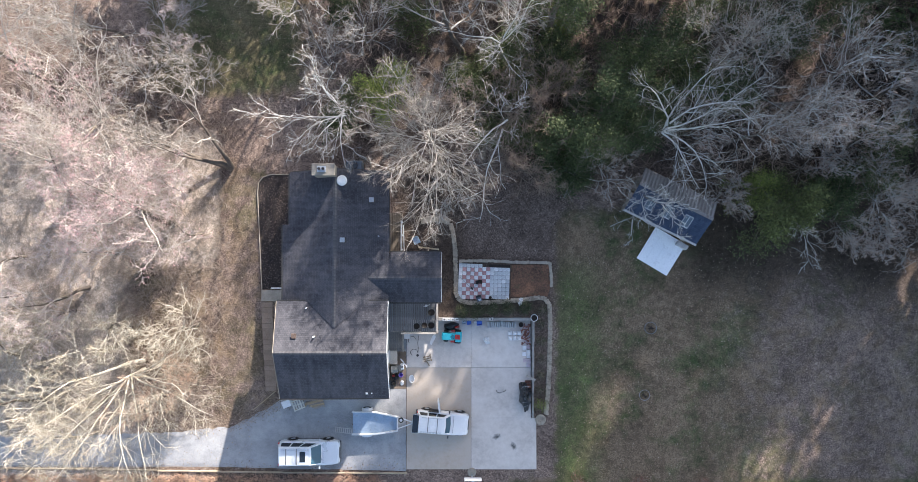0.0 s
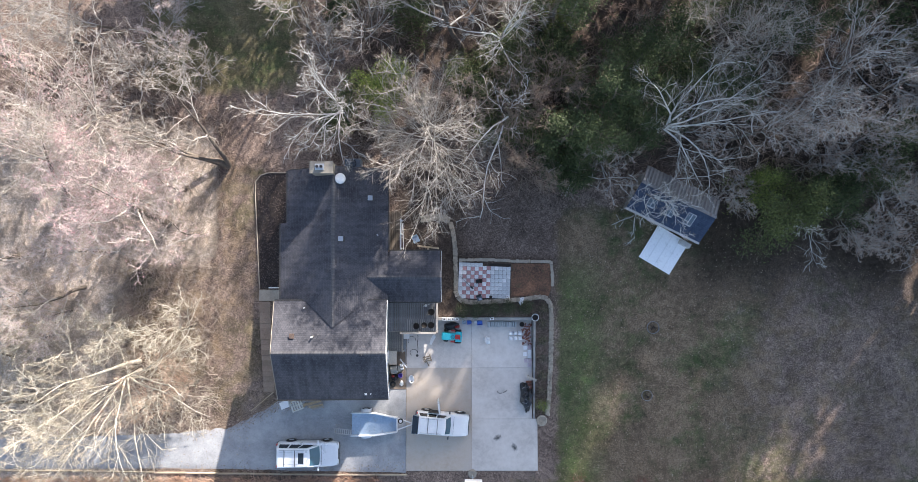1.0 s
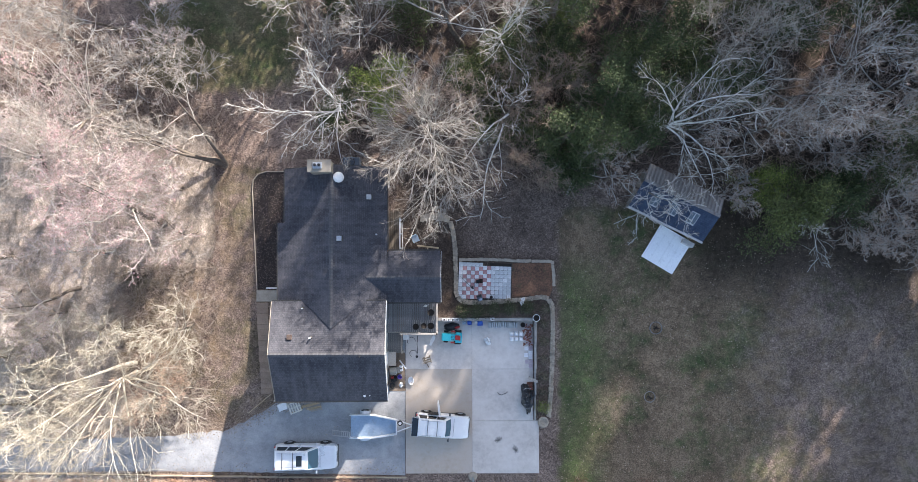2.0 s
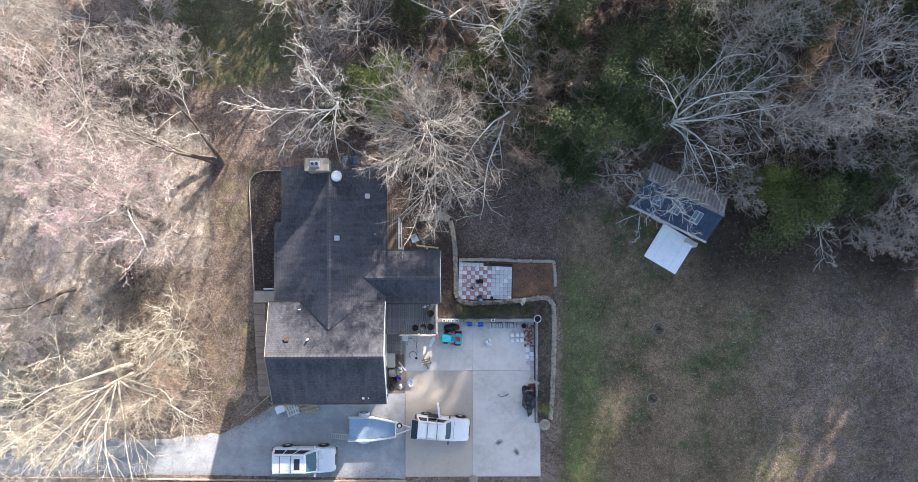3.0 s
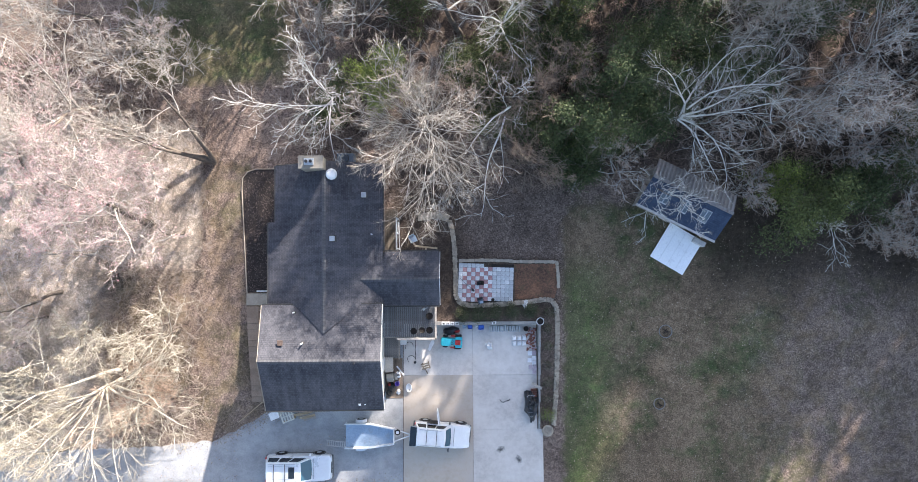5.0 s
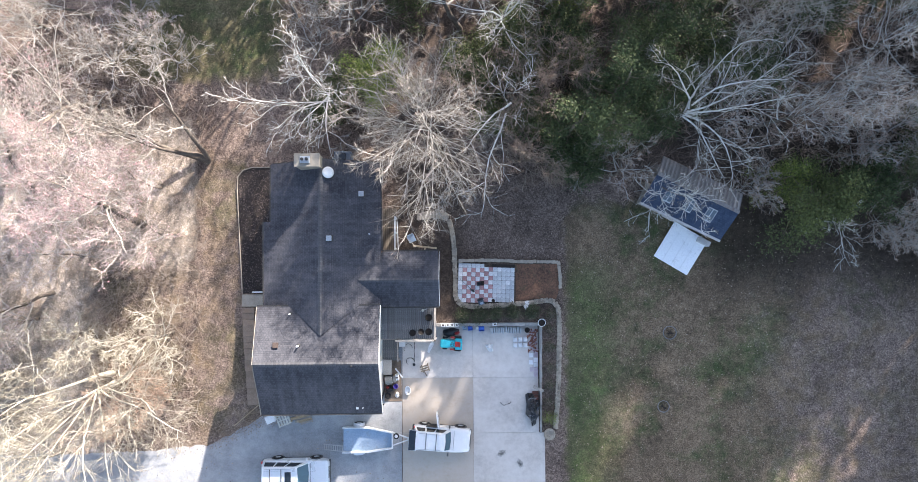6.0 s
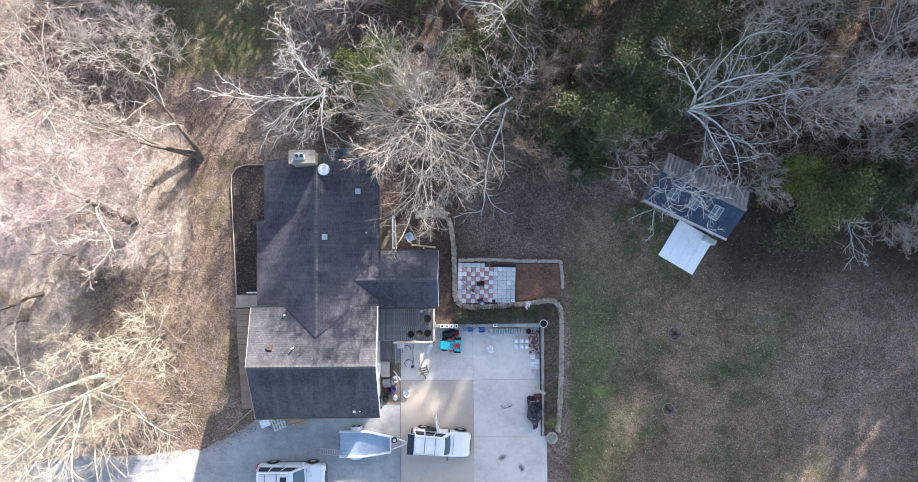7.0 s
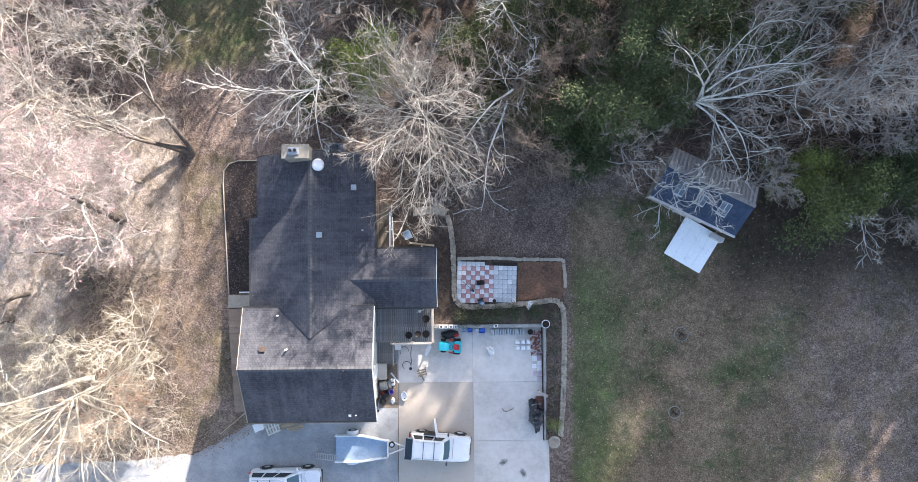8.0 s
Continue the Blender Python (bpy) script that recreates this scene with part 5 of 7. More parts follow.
M_SAWWOOD = surf("rough_dark_wood", (0.16, 0.125, 0.09), (0.30, 0.245, 0.18), 18, 2, 0.9, vary=0.15)
yard_clutter()


def garage_side():
    """Dirt strip and clutter along the garage's side wall, and things before its south wall."""
    d = thing("dirt_strip", 0, 0, 0, label="trodden brown dirt strip beside the garage wall", category="ground", kind="structure")
    part("dirt", prism(new_bm(), [(-5.3, -6.85), (-4.1, -6.85), (-4.06, -9.75), (-5.3, -9.75)], -0.1, 0.015), M_DIRT, d)
    t = thing("work_table", -5.0, -7.2, 0.015, 0, "grey-tan board table against the garage wall", "table")
    part("tabletop", box(new_bm(), 0, 0, 0.78, 0.62, 1.05, 0.04, bevel=0.008), M_BOARD, t)
    for sx in (-0.24, 0.24):
        for sy in (-0.45, 0.45):
            part("leg", box(new_bm(), sx, sy, 0.38, 0.06, 0.06, 0.76), M_GREYWOOD, t)
    g = thing("gas_grill", -4.85, -8.07, 0.015, 8, "dark grey gas grill with a side shelf", "grill")
    part("hood", loft(new_bm(), [[(x, 0.27 * math.cos(a), 0.8 + 0.26 * math.sin(a)) for a in [math.pi * k / 8 for k in range(9)]] for x in (-0.28, 0.22)]), M_GRILL, g)
    part("cabinet", box(new_bm(), -0.03, 0, 0.42, 0.5, 0.5, 0.74, bevel=0.01), M_BLACK, g)
    part("side_shelf", box(new_bm(), 0.36, 0, 0.82, 0.22, 0.46, 0.03, bevel=0.01), M_GRILL, g)
    part("handle", tube(new_bm(), [(-0.22, -0.3, 0.86), (0.16, -0.3, 0.86)], 0.014), M_STEEL, g)
    part("shelf_lip", box(new_bm(), 0.2, 0.0, 1.0, 0.03, 0.42, 0.03), M_STEEL, g)
    b = thing("white_box", -4.36, -7.98, 0.015, 6, "small white box on the dirt", "box")
    part("carton", box(new_bm(), 0, 0, 0.24, 0.22, 0.42, 0.48, bevel=0.01), M_WHITE, b)
    part("flap", box(new_bm(), 0, 0.0, 0.485, 0.2, 0.12, 0.01, bevel=0.002), M_CARTRIM, b)
    p = thing("plank", -4.25, -7.75, 0.015, -52, "short white plank lying on the ground", "plank")
    part("board", box(new_bm(), 0, 0, 0.03, 0.85, 0.1, 0.04, bevel=0.006), M_TRIM, p)
    j = thing("engine_block", -4.92, -8.78, 0.015, 12, "rusty red and black machine parts in a heap", "machine part")
    lump("block", j, 0.26, 0.25, 0.34, 51, M_BLACK, rough=0.5)
    lump("red_cover", j, 0.14, 0.12, 0.42, 53, M_RED, (-0.08, 0.1, 0), 0.4)
    part("hose", tube(new_bm(), [(0.2 * math.cos(0.5 * k), -0.1 + 0.2 * math.sin(0.5 * k), 0.36) for k in range(10)], 0.025), M_RUBBER, j)
    u = thing("bucket", -4.45, -8.62, 0.015, 0, "purple-blue plastic bucket on the dirt", "bucket")
    part("pail", lathe(new_bm(), [(0.001, 0), (0.13, 0), (0.17, 0.34), (0.185, 0.34), (0.185, 0.37), (0.155, 0.37), (0.12, 0.04), (0.001, 0.04)], 18), M_PURPLE, u, smooth=True)
    part("bail", tube(new_bm(), [(0.17 * math.cos(a), 0.17 * math.sin(a), 0.37 + 0.02) for a in [math.pi * k / 8 for k in range(9)]], 0.008, 5), M_STEEL, u)
    w = thing("crumpled_paper", -4.40, -9.28, 0.015, 0, "crumpled white paper on the dirt", "paper")
    lump("paper", w, 0.13, 0.18, 0.16, 61, M_WHITE, rough=0.7)
    ty = thing("old_tyre", -5.05, -9.33, 0.015, 0, "worn small tyre lying flat on the dirt", "tyre")
    part("tyre", lathe(new_bm(), [(0.12, 0.0), (0.2, 0.0), (0.23, 0.06), (0.2, 0.13), (0.12, 0.13), (0.12, 0.0)], 20), M_RUBBER, ty, smooth=True)
    # south wall: chest, pallet, boards
    f = thing("chest_freezer", -13.2, -10.75, 0.02, 22, "white metal chest standing outdoors on gravel", "freezer")
    part("body", box(new_bm(), 0, 0, 0.36, 0.62, 0.5, 0.72, bevel=0.03), M_WHITE, f)
    part("lid", box(new_bm(), 0, 0, 0.76, 0.65, 0.53, 0.07, bevel=0.02), M_WHITE, f)
    part("handle", box(new_bm(), 0, -0.28, 0.72, 0.16, 0.03, 0.03), M_CARTRIM, f)
    q = thing("pallet", -12.35, -10.85, 0.02, 21, "white-washed slatted pallet propped on another", "pallet")
    for k in range(5):
        part("slat", box(new_bm(), -0.38 + 0.19 * k, 0, 0.56 - 0.02 * k, 0.1, 0.85, 0.025, bevel=0.004), M_PALLETW, q)
    for sy in (-0.36, 0.0, 0.36):
        part("bearer", box(new_bm(), 0, sy, 0.49, 0.9, 0.07, 0.09), M_PALLETW, q)
    for sx in (-0.35, 0.35):
        for sy in (-0.33, 0.33):
            part("block", box(new_bm(), sx, sy, 0.23, 0.12, 0.12, 0.46), M_TAN, q)
    for k in range(7):
        s = thing("lumber_board", -11.35 + 0.10 * k, -10.72 - 0.06 * k, 0.02 + 0.045 * k, 17 - 6 * (k % 3), "loose tan lumber board in a low stack", "lumber", group="lumber stack")
        part("board", box(new_bm(), 0, 0, 0.022, 1.5 - 0.1 * k, 0.14 + 0.05 * (k % 2), 0.04, bevel=0.005), M_TAN if k % 3 else M_GREYWOOD, s)
    lm = thing("door_mat", -9.0, -9.45, 0.02, 0, "small black floor mat at the garage door", "mat")
    part("mat", box(new_bm(), 0, -0.28, 0.012, 0.75, 0.4, 0.02, bevel=0.005), M_BLACK, lm)
    pl = thing("pole", -15.0, -10.55, 0.02, 40, "thin tan wooden pole leaning on the ground", "pole")
    part("rod", tube(new_bm(), [(-1.3, 0, 0.03), (0.2, 0, 0.06), (1.1, 0, 0.12)], 0.035), M_TAN, pl)


M_BOARD = surf("grey_tan_board", (0.36, 0.33, 0.29), (0.50, 0.47, 0.42), 14, 1.5, 0.85)
M_GRILL = surf("grill_grey", (0.12, 0.13, 0.13), (0.22, 0.23, 0.23), 14, 2, 0.45, 0.4, 0.05)
M_PALLETW = surf("whitewashed_wood", (0.52, 0.50, 0.44), (0.70, 0.68, 0.61), 16, 2, 0.85, vary=0.12)
garage_side()


# ---- vehicles ----
def car_body(t, L, Wd, belt, roof, cowl, rear, paint, top_front, top_rear, nose=0.86):
    """Lower body lofted from end to end, cabin lofted upwards. +x is forward."""
    rings = []
    hw = Wd / 2
    for x, w, zl, zh in ((-L / 2, 0.84, 0.46, belt - 0.10), (-L / 2 + 0.07, 0.95, 0.36, belt - 0.02), (-L / 2 + 0.35, 1.0, 0.32, belt), (cowl - 0.1, 1.0, 0.32, belt),
                         (cowl + 0.25, 0.99, 0.32, belt - 0.02), (L / 2 - 0.55, 0.97, 0.32, belt - 0.08), (L / 2 - 0.2, 0.92, 0.34, belt - 0.15), (L / 2 - 0.05, nose, 0.38, belt - 0.24), (L / 2, nose - 0.12, 0.44, belt - 0.32)):
        a = hw * w
        c = 0.12
        rings.append([Vector(p) for p in ((x, -a, zl + c), (x, -a + 0.06, zl), (x, a - 0.06, zl), (x, a, zl + c), (x, a, zh - c), (x, a - 0.05, zh - 0.03), (x, a - 0.16, zh), (x, -a + 0.16, zh), (x, -a + 0.05, zh - 0.03), (x, -a, zh - c))])
    part("body", loft(new_bm(), rings), paint, t)
    # cabin
    b0, b1 = hw - 0.06, hw - 0.22
    lo = [(rear, -b0, belt - 0.03), (cowl, -b0 + 0.08, belt - 0.03), (cowl + 0.06, 0, belt - 0.03), (cowl, b0 - 0.08, belt - 0.03), (rear, b0, belt - 0.03), (rear - 0.03, 0, belt - 0.03)]
    hi = [(top_rear, -b1, roof - 0.05), (top_front, -b1 + 0.03, roof - 0.05), (top_front + 0.05, 0, roof - 0.02), (top_front, b1 - 0.03, roof - 0.05), (top_rear, b1, roof - 0.05), (top_rear - 0.03, 0, roof - 0.03)]
    cap = [(top_rear + 0.1, -b1 + 0.1, roof), (top_front - 0.1, -b1 + 0.12, roof), (top_front - 0.06, 0, roof + 0.012), (top_front - 0.1, b1 - 0.12, roof), (top_rear + 0.1, b1 - 0.1, roof), (top_rear + 0.08, 0, roof + 0.012)]
    part("cabin", loft(new_bm(), [[Vector(p) for p in r] for r in (lo, hi, cap)]), paint, t)

    def pane(a, b, c, d, u0, u1, v0, v1, name, material, out=0.012):
        """A pane between the corners a, b (low) and c, d (high)."""
        a, b, c, d = map(Vector, (a, b, c, d))

        def at(u, v):
            return (a + (b - a) * u) * (1 - v) + (d + (c - d) * u) * v
        nrm = (b - a).cross(d - a).normalized() * out
        q = [at(u0, v0), at(u1, v0), at(u1, v1), at(u0, v1)]
        part(name, loft(new_bm(), [[p - nrm * 0.3 for p in q], [p + nrm for p in q]]), material, t)
    # front screen in two halves that meet on the bow of the cowl, back window, side windows
    pane(lo[1], lo[2], hi[2], hi[1], 0.10, 1.0, 0.08, 0.93, "windscreen", M_SCREEN)
    pane(lo[2], lo[3], hi[3], hi[2], 0.0, 0.90, 0.08, 0.93, "windscreen", M_SCREEN)
    span = cowl - rear
    for i, (p, q) in enumerate(((0, 1), (4, 3))):
        e = (lo[p], lo[q], hi[q], hi[p]) if i == 0 else (lo[q], lo[p], hi[p], hi[q])
        for u0, u1 in ((0.05, 0.30), (0.34, 0.60), (0.64, 0.90)):
            w = (u0, u1) if i == 0 else (1 - u1, 1 - u0)
            pane(*e, w[0], w[1], 0.15, 0.86, "side_window", M_GLASS)
    return lo, hi, pane


def car_fittings(t, L, Wd, belt, roof, cowl, r, wb, paint, top_front, top_rear):
    hw = Wd / 2
    for sx in (-wb / 2, wb / 2):
        for sy in (-1, 1):
            wheel(t, sx, sy * (hw - 0.06), r, 0.24)
            part("wheel_arch", lathe(new_bm(), [(r + 0.03, -0.02), (r + 0.10, -0.02), (r + 0.10, 0.035), (r + 0.03, 0.035), (r + 0.03, -0.02)], 22, pose(sx, sy * (hw + 0.0), r, 90, 0, 0)), M_CARTRIM, t)
    for sy in (-1, 1):
        part("mirror", box(box(new_bm(), cowl - 0.12, sy * (hw + 0.10), belt + 0.08, 0.12, 0.2, 0.16, bevel=0.03), cowl - 0.1, sy * hw, belt + 0.03, 0.05, 0.12, 0.05), M_CARTRIM if paint is M_CAR_W else paint, t)
        part("headlight", box(new_bm(), L / 2 - 0.13, sy * (hw - 0.24), belt - 0.30, 0.16, 0.3, 0.14, bevel=0.03), M_LAMPGLASS, t)
        part("tail_light", box(new_bm(), -L / 2 + 0.06, sy * (hw - 0.12), belt - 0.05, 0.1, 0.12, 0.28, bevel=0.02), M_RED, t)
        part("sill", box(new_bm(), 0, sy * (hw - 0.01), 0.36, wb - 2 * r - 0.2, 0.06, 0.1, bevel=0.015), M_CARTRIM, t)
        part("roof_rail", tube(new_bm(), [(top_rear + 0.15, sy * (hw - 0.32), roof), (top_rear + 0.2, sy * (hw - 0.32), roof + 0.06), (top_front - 0.35, sy * (hw - 0.33), roof + 0.06), (top_front - 0.25, sy * (hw - 0.33), roof)], 0.02), M_STEEL, t)
    part("front_bumper", box(new_bm(), L / 2 - 0.02, 0, 0.5, 0.14, Wd - 0.22, 0.22, bevel=0.05), M_CARTRIM, t)
    part("rear_bumper", box(new_bm(), -L / 2 - 0.02, 0, 0.5, 0.16, Wd - 0.1, 0.2, bevel=0.05), M_CARTRIM, t)
    part("grille", box(new_bm(), L / 2 - 0.03, 0, 0.72, 0.06, 0.8, 0.14, bevel=0.02), M_BLACK, t)
    part("underbody", box(new_bm(), 0, 0, 0.34, L - 0.6, Wd - 0.5, 0.16), M_BLACK, t)
    part("wiper", tube(new_bm(), [(cowl + 0.03, -0.5, belt + 0.01), (cowl - 0.12, 0.1, belt + 0.14)], 0.012, 5), M_BLACK, t)


def suv():
    t = thing("suv", -11.38, -14.42, 0.0, 0.4, "silver-white five-door SUV with roof rack parked on gravel", "car", "parked cars")
    L, Wd, belt, roof, cowl = 4.65, 1.84, 1.04, 1.74, 0.98
    car_body(t, L, Wd, belt, roof, cowl, -2.2, M_CAR_S, 0.28, -2.05)
    car_fittings(t, L, Wd, belt, roof, cowl, 0.35, 2.7, M_CAR_S, 0.28, -2.05)
    part("sunroof", box(new_bm(), -0.28, -0.02, roof + 0.008, 0.42, 0.78, 0.02, bevel=0.006), M_GLASS, t, "dark glass sunroof")
    for x in (-0.72, -1.5):
        part("rack_bar", box(new_bm(), x, 0, roof + 0.06, 0.05, 1.2, 0.03, bevel=0.008), M_CARTRIM, t)
    for y in (-0.45, 0.45):
        part("roof_groove", box(new_bm(), -0.95, y, roof + 0.004, 1.9, 0.02, 0.012), M_STEEL, t)
    part("hood_line", box(new_bm(), 1.1, 0, belt - 0.005, 0.02, 1.4, 0.015), M_CARTRIM, t)


def jeep():
    t = thing("open_suv", -1.22, -12.17, 0.02, -4.6, "white boxy SUV with a rear door and tailgate standing open", "car", "parked cars")
    L, Wd, belt, roof, cowl = 4.0, 1.70, 1.06, 1.68, 0.62
    car_body(t, L, Wd, belt, roof, cowl, -1.95, M_CAR_W, 0.22, -1.72, nose=0.9)
    car_fittings(t, L, Wd, belt, roof, cowl, 0.35, 2.55, M_CAR_W, 0.22, -1.72)
    for x in (-0.35, -1.05):
        part("rack_bar", box(new_bm(), x, 0, roof + 0.05, 0.04, 1.15, 0.03, bevel=0.008), M_CARTRIM, t)
    part("hood_line", box(new_bm(), 0.85, 0, belt - 0.004, 0.02, 1.3, 0.015), M_CARTRIM, t)
    # open rear side door
    dr = part("open_door", prism(new_bm(), [(-0.28, 0.84), (-0.20, 0.85), (-0.42, 1.80), (-0.50, 1.78)], 0.42, 1.05), M_CAR_W, t, "opened white door")
    part("door_window_frame", prism(new_bm(), [(-0.29, 0.85), (-0.20, 0.86), (-0.235, 1.02), (-0.325, 1.01)], 1.05, 1.55), M_CAR_W, dr)
    part("door_window_frame", prism(new_bm(), [(-0.46, 1.68), (-0.38, 1.70), (-0.405, 1.79), (-0.49, 1.77)], 1.05, 1.45), M_CAR_W, dr)
    part("door_window_frame", loft(new_bm(), [[Vector((x, y, z)) for x, y, z in ((-0.29, 0.85, 1.55), (-0.20, 0.86, 1.55), (-0.20, 0.86, 1.62), (-0.29, 0.85, 1.62))], [Vector((x, y, z)) for x, y, z in ((-0.49, 1.78, 1.44), (-0.40, 1.79, 1.44), (-0.40, 1.79, 1.50), (-0.49, 1.78, 1.50))]]), M_CAR_W, dr)
    part("door_glass", prism(new_bm(), [(-0.305, 1.0), (-0.29, 1.0), (-0.43, 1.7), (-0.445, 1.7)], 1.05, 1.52), M_GLASS, dr)
    part("door_opening", box(new_bm(), -0.72, 0.842, 0.8, 0.8, 0.02, 0.7, bevel=0.004), M_BLACK, t, "dark doorway of the opened door")
    # raised tailgate
    tg = part("tailgate", loft(new_bm(), [[Vector((-1.70, y, z)) for y, z in ((-0.66, 1.66), (0.66, 1.66), (0.66, 1.70), (-0.66, 1.70))], [Vector((-2.24, y, z)) for y, z in ((-0.70, 1.56), (0.70, 1.56), (0.70, 1.60), (-0.70, 1.60))]]), M_CAR_W, t, "raised tailgate")
    part("tailgate_glass", loft(new_bm(), [[Vector((-1.76, y, z)) for y, z in ((-0.645, 1.685), (0.645, 1.685), (0.645, 1.705), (-0.645, 1.705))], [Vector((-2.225, y, z)) for y, z in ((-0.685, 1.60), (0.685, 1.60), (0.685, 1.62), (-0.685, 1.62))]]), M_GLASS, tg)
    part("cargo_opening", box(new_bm(), -1.985, 0, 1.2, 0.02, 1.3, 0.66), M_BLACK, t)
    for y in (-0.66, 0.66):
        part("gas_strut", tube(new_bm(), [(-1.86, y, 1.25), (-2.18, y, 1.56)], 0.014), M_STEEL, t)


M_RAIL = surf("pale_zinc_rail", (0.62, 0.64, 0.66), (0.76, 0.78, 0.80), 14, 2, 0.5, 0.1, 0.05)


def trailer():
    t = thing("utility_trailer", -8.10, -12.15, 0.0, 0, "single-axle steel utility trailer, its bed coloured blue-grey for the sky's reflection", "trailer")
    z = 0.58
    # bed outline: square tail, tapering to the tongue
    bed = [(0.0, 0.80), (1.75, 0.78), (3.45, 0.42), (3.45, -0.62), (1.75, -0.88), (0.0, -0.90)]
    part("bed", prism(new_bm(), bed, z - 0.06, z), M_BEDSTEEL, t)
    for i, (a, b) in enumerate(zip(bed, bed[1:] + bed[:1])):
        if i == 5:
            continue
        L = math.dist(a, b)
        part("side_rail", box(new_bm(), (a[0] + b[0]) / 2, (a[1] + b[1]) / 2, z + 0.16, L + 0.05, 0.05, 0.34, rz=math.degrees(math.atan2(b[1] - a[1], b[0] - a[0])), bevel=0.006), M_RAIL, t)
        part("top_rail", box(new_bm(), (a[0] + b[0]) / 2, (a[1] + b[1]) / 2, z + 0.35, L + 0.08, 0.07, 0.05, rz=math.degrees(math.atan2(b[1] - a[1], b[0] - a[0])), bevel=0.006), M_RAIL, t)
    for a in bed:
        part("stake", box(new_bm(), a[0], a[1], z + 0.15, 0.06, 0.06, 0.45), M_RAIL, t)
    for s, y in ((1, 0.93), (-1, -1.03)):
        wheel(t, 1.05, y, 0.31, 0.2)
        part("fender", loft(new_bm(), [[Vector((1.05 + rr * math.cos(a), y + d, 0.31 + rr * math.sin(a))) for rr, d in ((0.38, -0.11), (0.38, 0.12), (0.41, 0.12), (0.41, -0.11))] for a in [math.pi * k / 8 for k in range(9)]]), M_RAIL, t)
    part("axle", cyl(new_bm(), 1.05, -0.05, 0.31, 0.04, 1.9, 10, rx=90), M_CARTRIM, t)
    part("spring_hanger", box(new_bm(), 1.05, 0.62, 0.42, 0.5, 0.07, 0.22), M_CARTRIM, t)
    part("spring_hanger", box(new_bm(), 1.05, -0.72, 0.42, 0.5, 0.07, 0.22), M_CARTRIM, t)
    for y in (0.36, -0.56):
        part("tongue", box(new_bm(), 4.05, (y - 0.10) / 2, 0.5, 1.36, 0.07, 0.08, rz=-math.degrees(math.atan2(y + 0.10, 1.3))), M_RAIL, t)
    part("coupler", box(new_bm(), 4.78, -0.1, 0.52, 0.3, 0.12, 0.1, bevel=0.02), M_RAIL, t)
    # jockey wheel mounted on the nose
    sp = wheel(t, 3.72, 0.18, 0.2, 0.12, name="spare_wheel", z=0.78, hub=M_WHITE)
    sp.matrix_basis = Matrix.Translation((3.72, 0.18, 0.78)) @ pose(0, 0, 0, 90) @ Matrix.Translation((-3.72, -0.18, -0.78))
    part("spare_bracket", box(new_bm(), 3.66, 0.14, 0.6, 0.08, 0.08, 0.34), M_RAIL, t)
    # folded-out ramp
    rp = part("ramp", box(box(new_bm(), -0.78, -0.55, 0.29, 1.55, 0.05, 0.05, ry=-20), -0.78, -0.92, 0.29, 1.55, 0.05, 0.05, ry=-20), M_GREYSTEEL, t, "narrow open-mesh ramp")
    for k in range(9):
        part("ramp_rung", box(new_bm(), -0.1 - 0.17 * k, -0.735, 0.54 - 0.062 * k, 0.05, 0.4, 0.03), M_GREYSTEEL, rp)


M_GREYSTEEL = surf("dull_steel", (0.42, 0.40, 0.39), (0.58, 0.56, 0.54), 16, 2, 0.6, 0.4, 0.1)
suv()
jeep()
trailer()


def basketball_hoop():
    t = thing("basketball_hoop", 1.07, -16.15, -0.06, 0, "portable basketball hoop with a white backboard at the slab edge", "basketball hoop")
    part("pole", tube(new_bm(), [(0, -0.1, 0), (0, -0.08, 2.6), (0, 0.5, 3.2)], 0.06, 8), M_STEEL, t)
    part("base", lathe(new_bm(), [(0.001, 0), (0.34, 0), (0.34, 0.12), (0.22, 0.2), (0.001, 0.2)], 18), M_CURB, t)
    bb = part("backboard", box(new_bm(), 0, 0.62, 3.35, 1.25, 0.06, 0.85, rx=-6, bevel=0.02), M_WHITE, t, "white backboard")
    part("bracket", box(new_bm(), 0, 0.5, 3.2, 0.2, 0.2, 0.12), M_STEEL, bb)
    part("arm", tube(new_bm(), [(0, -0.08, 2.4), (0, 0.5, 3.1)], 0.03), M_STEEL, t)


basketball_hoop()


def timber_edge():
    e = thing("drive_edging", 0, 0, 0, label="line of tan landscape timbers along the drive", category="edging", kind="structure")
    x, k = -3.95, 0
    while x > -42:
        y = -16.22 + 0.37 * sstep(0, 34, -3.95 - x)
        part("edging_timber", box(new_bm(), x - 1.2, y, 0.05, 2.38, 0.11, 0.12, rz=-0.5 + 0.5 * (k % 2), bevel=0.015), M_EDGETIMBER, e)
        x -= 2.42
        k += 1


M_EDGETIMBER = surf("tan_edge_timber", (0.30, 0.235, 0.16), (0.46, 0.38, 0.28), 18, 2, 0.85, vary=0.15)
timber_edge()


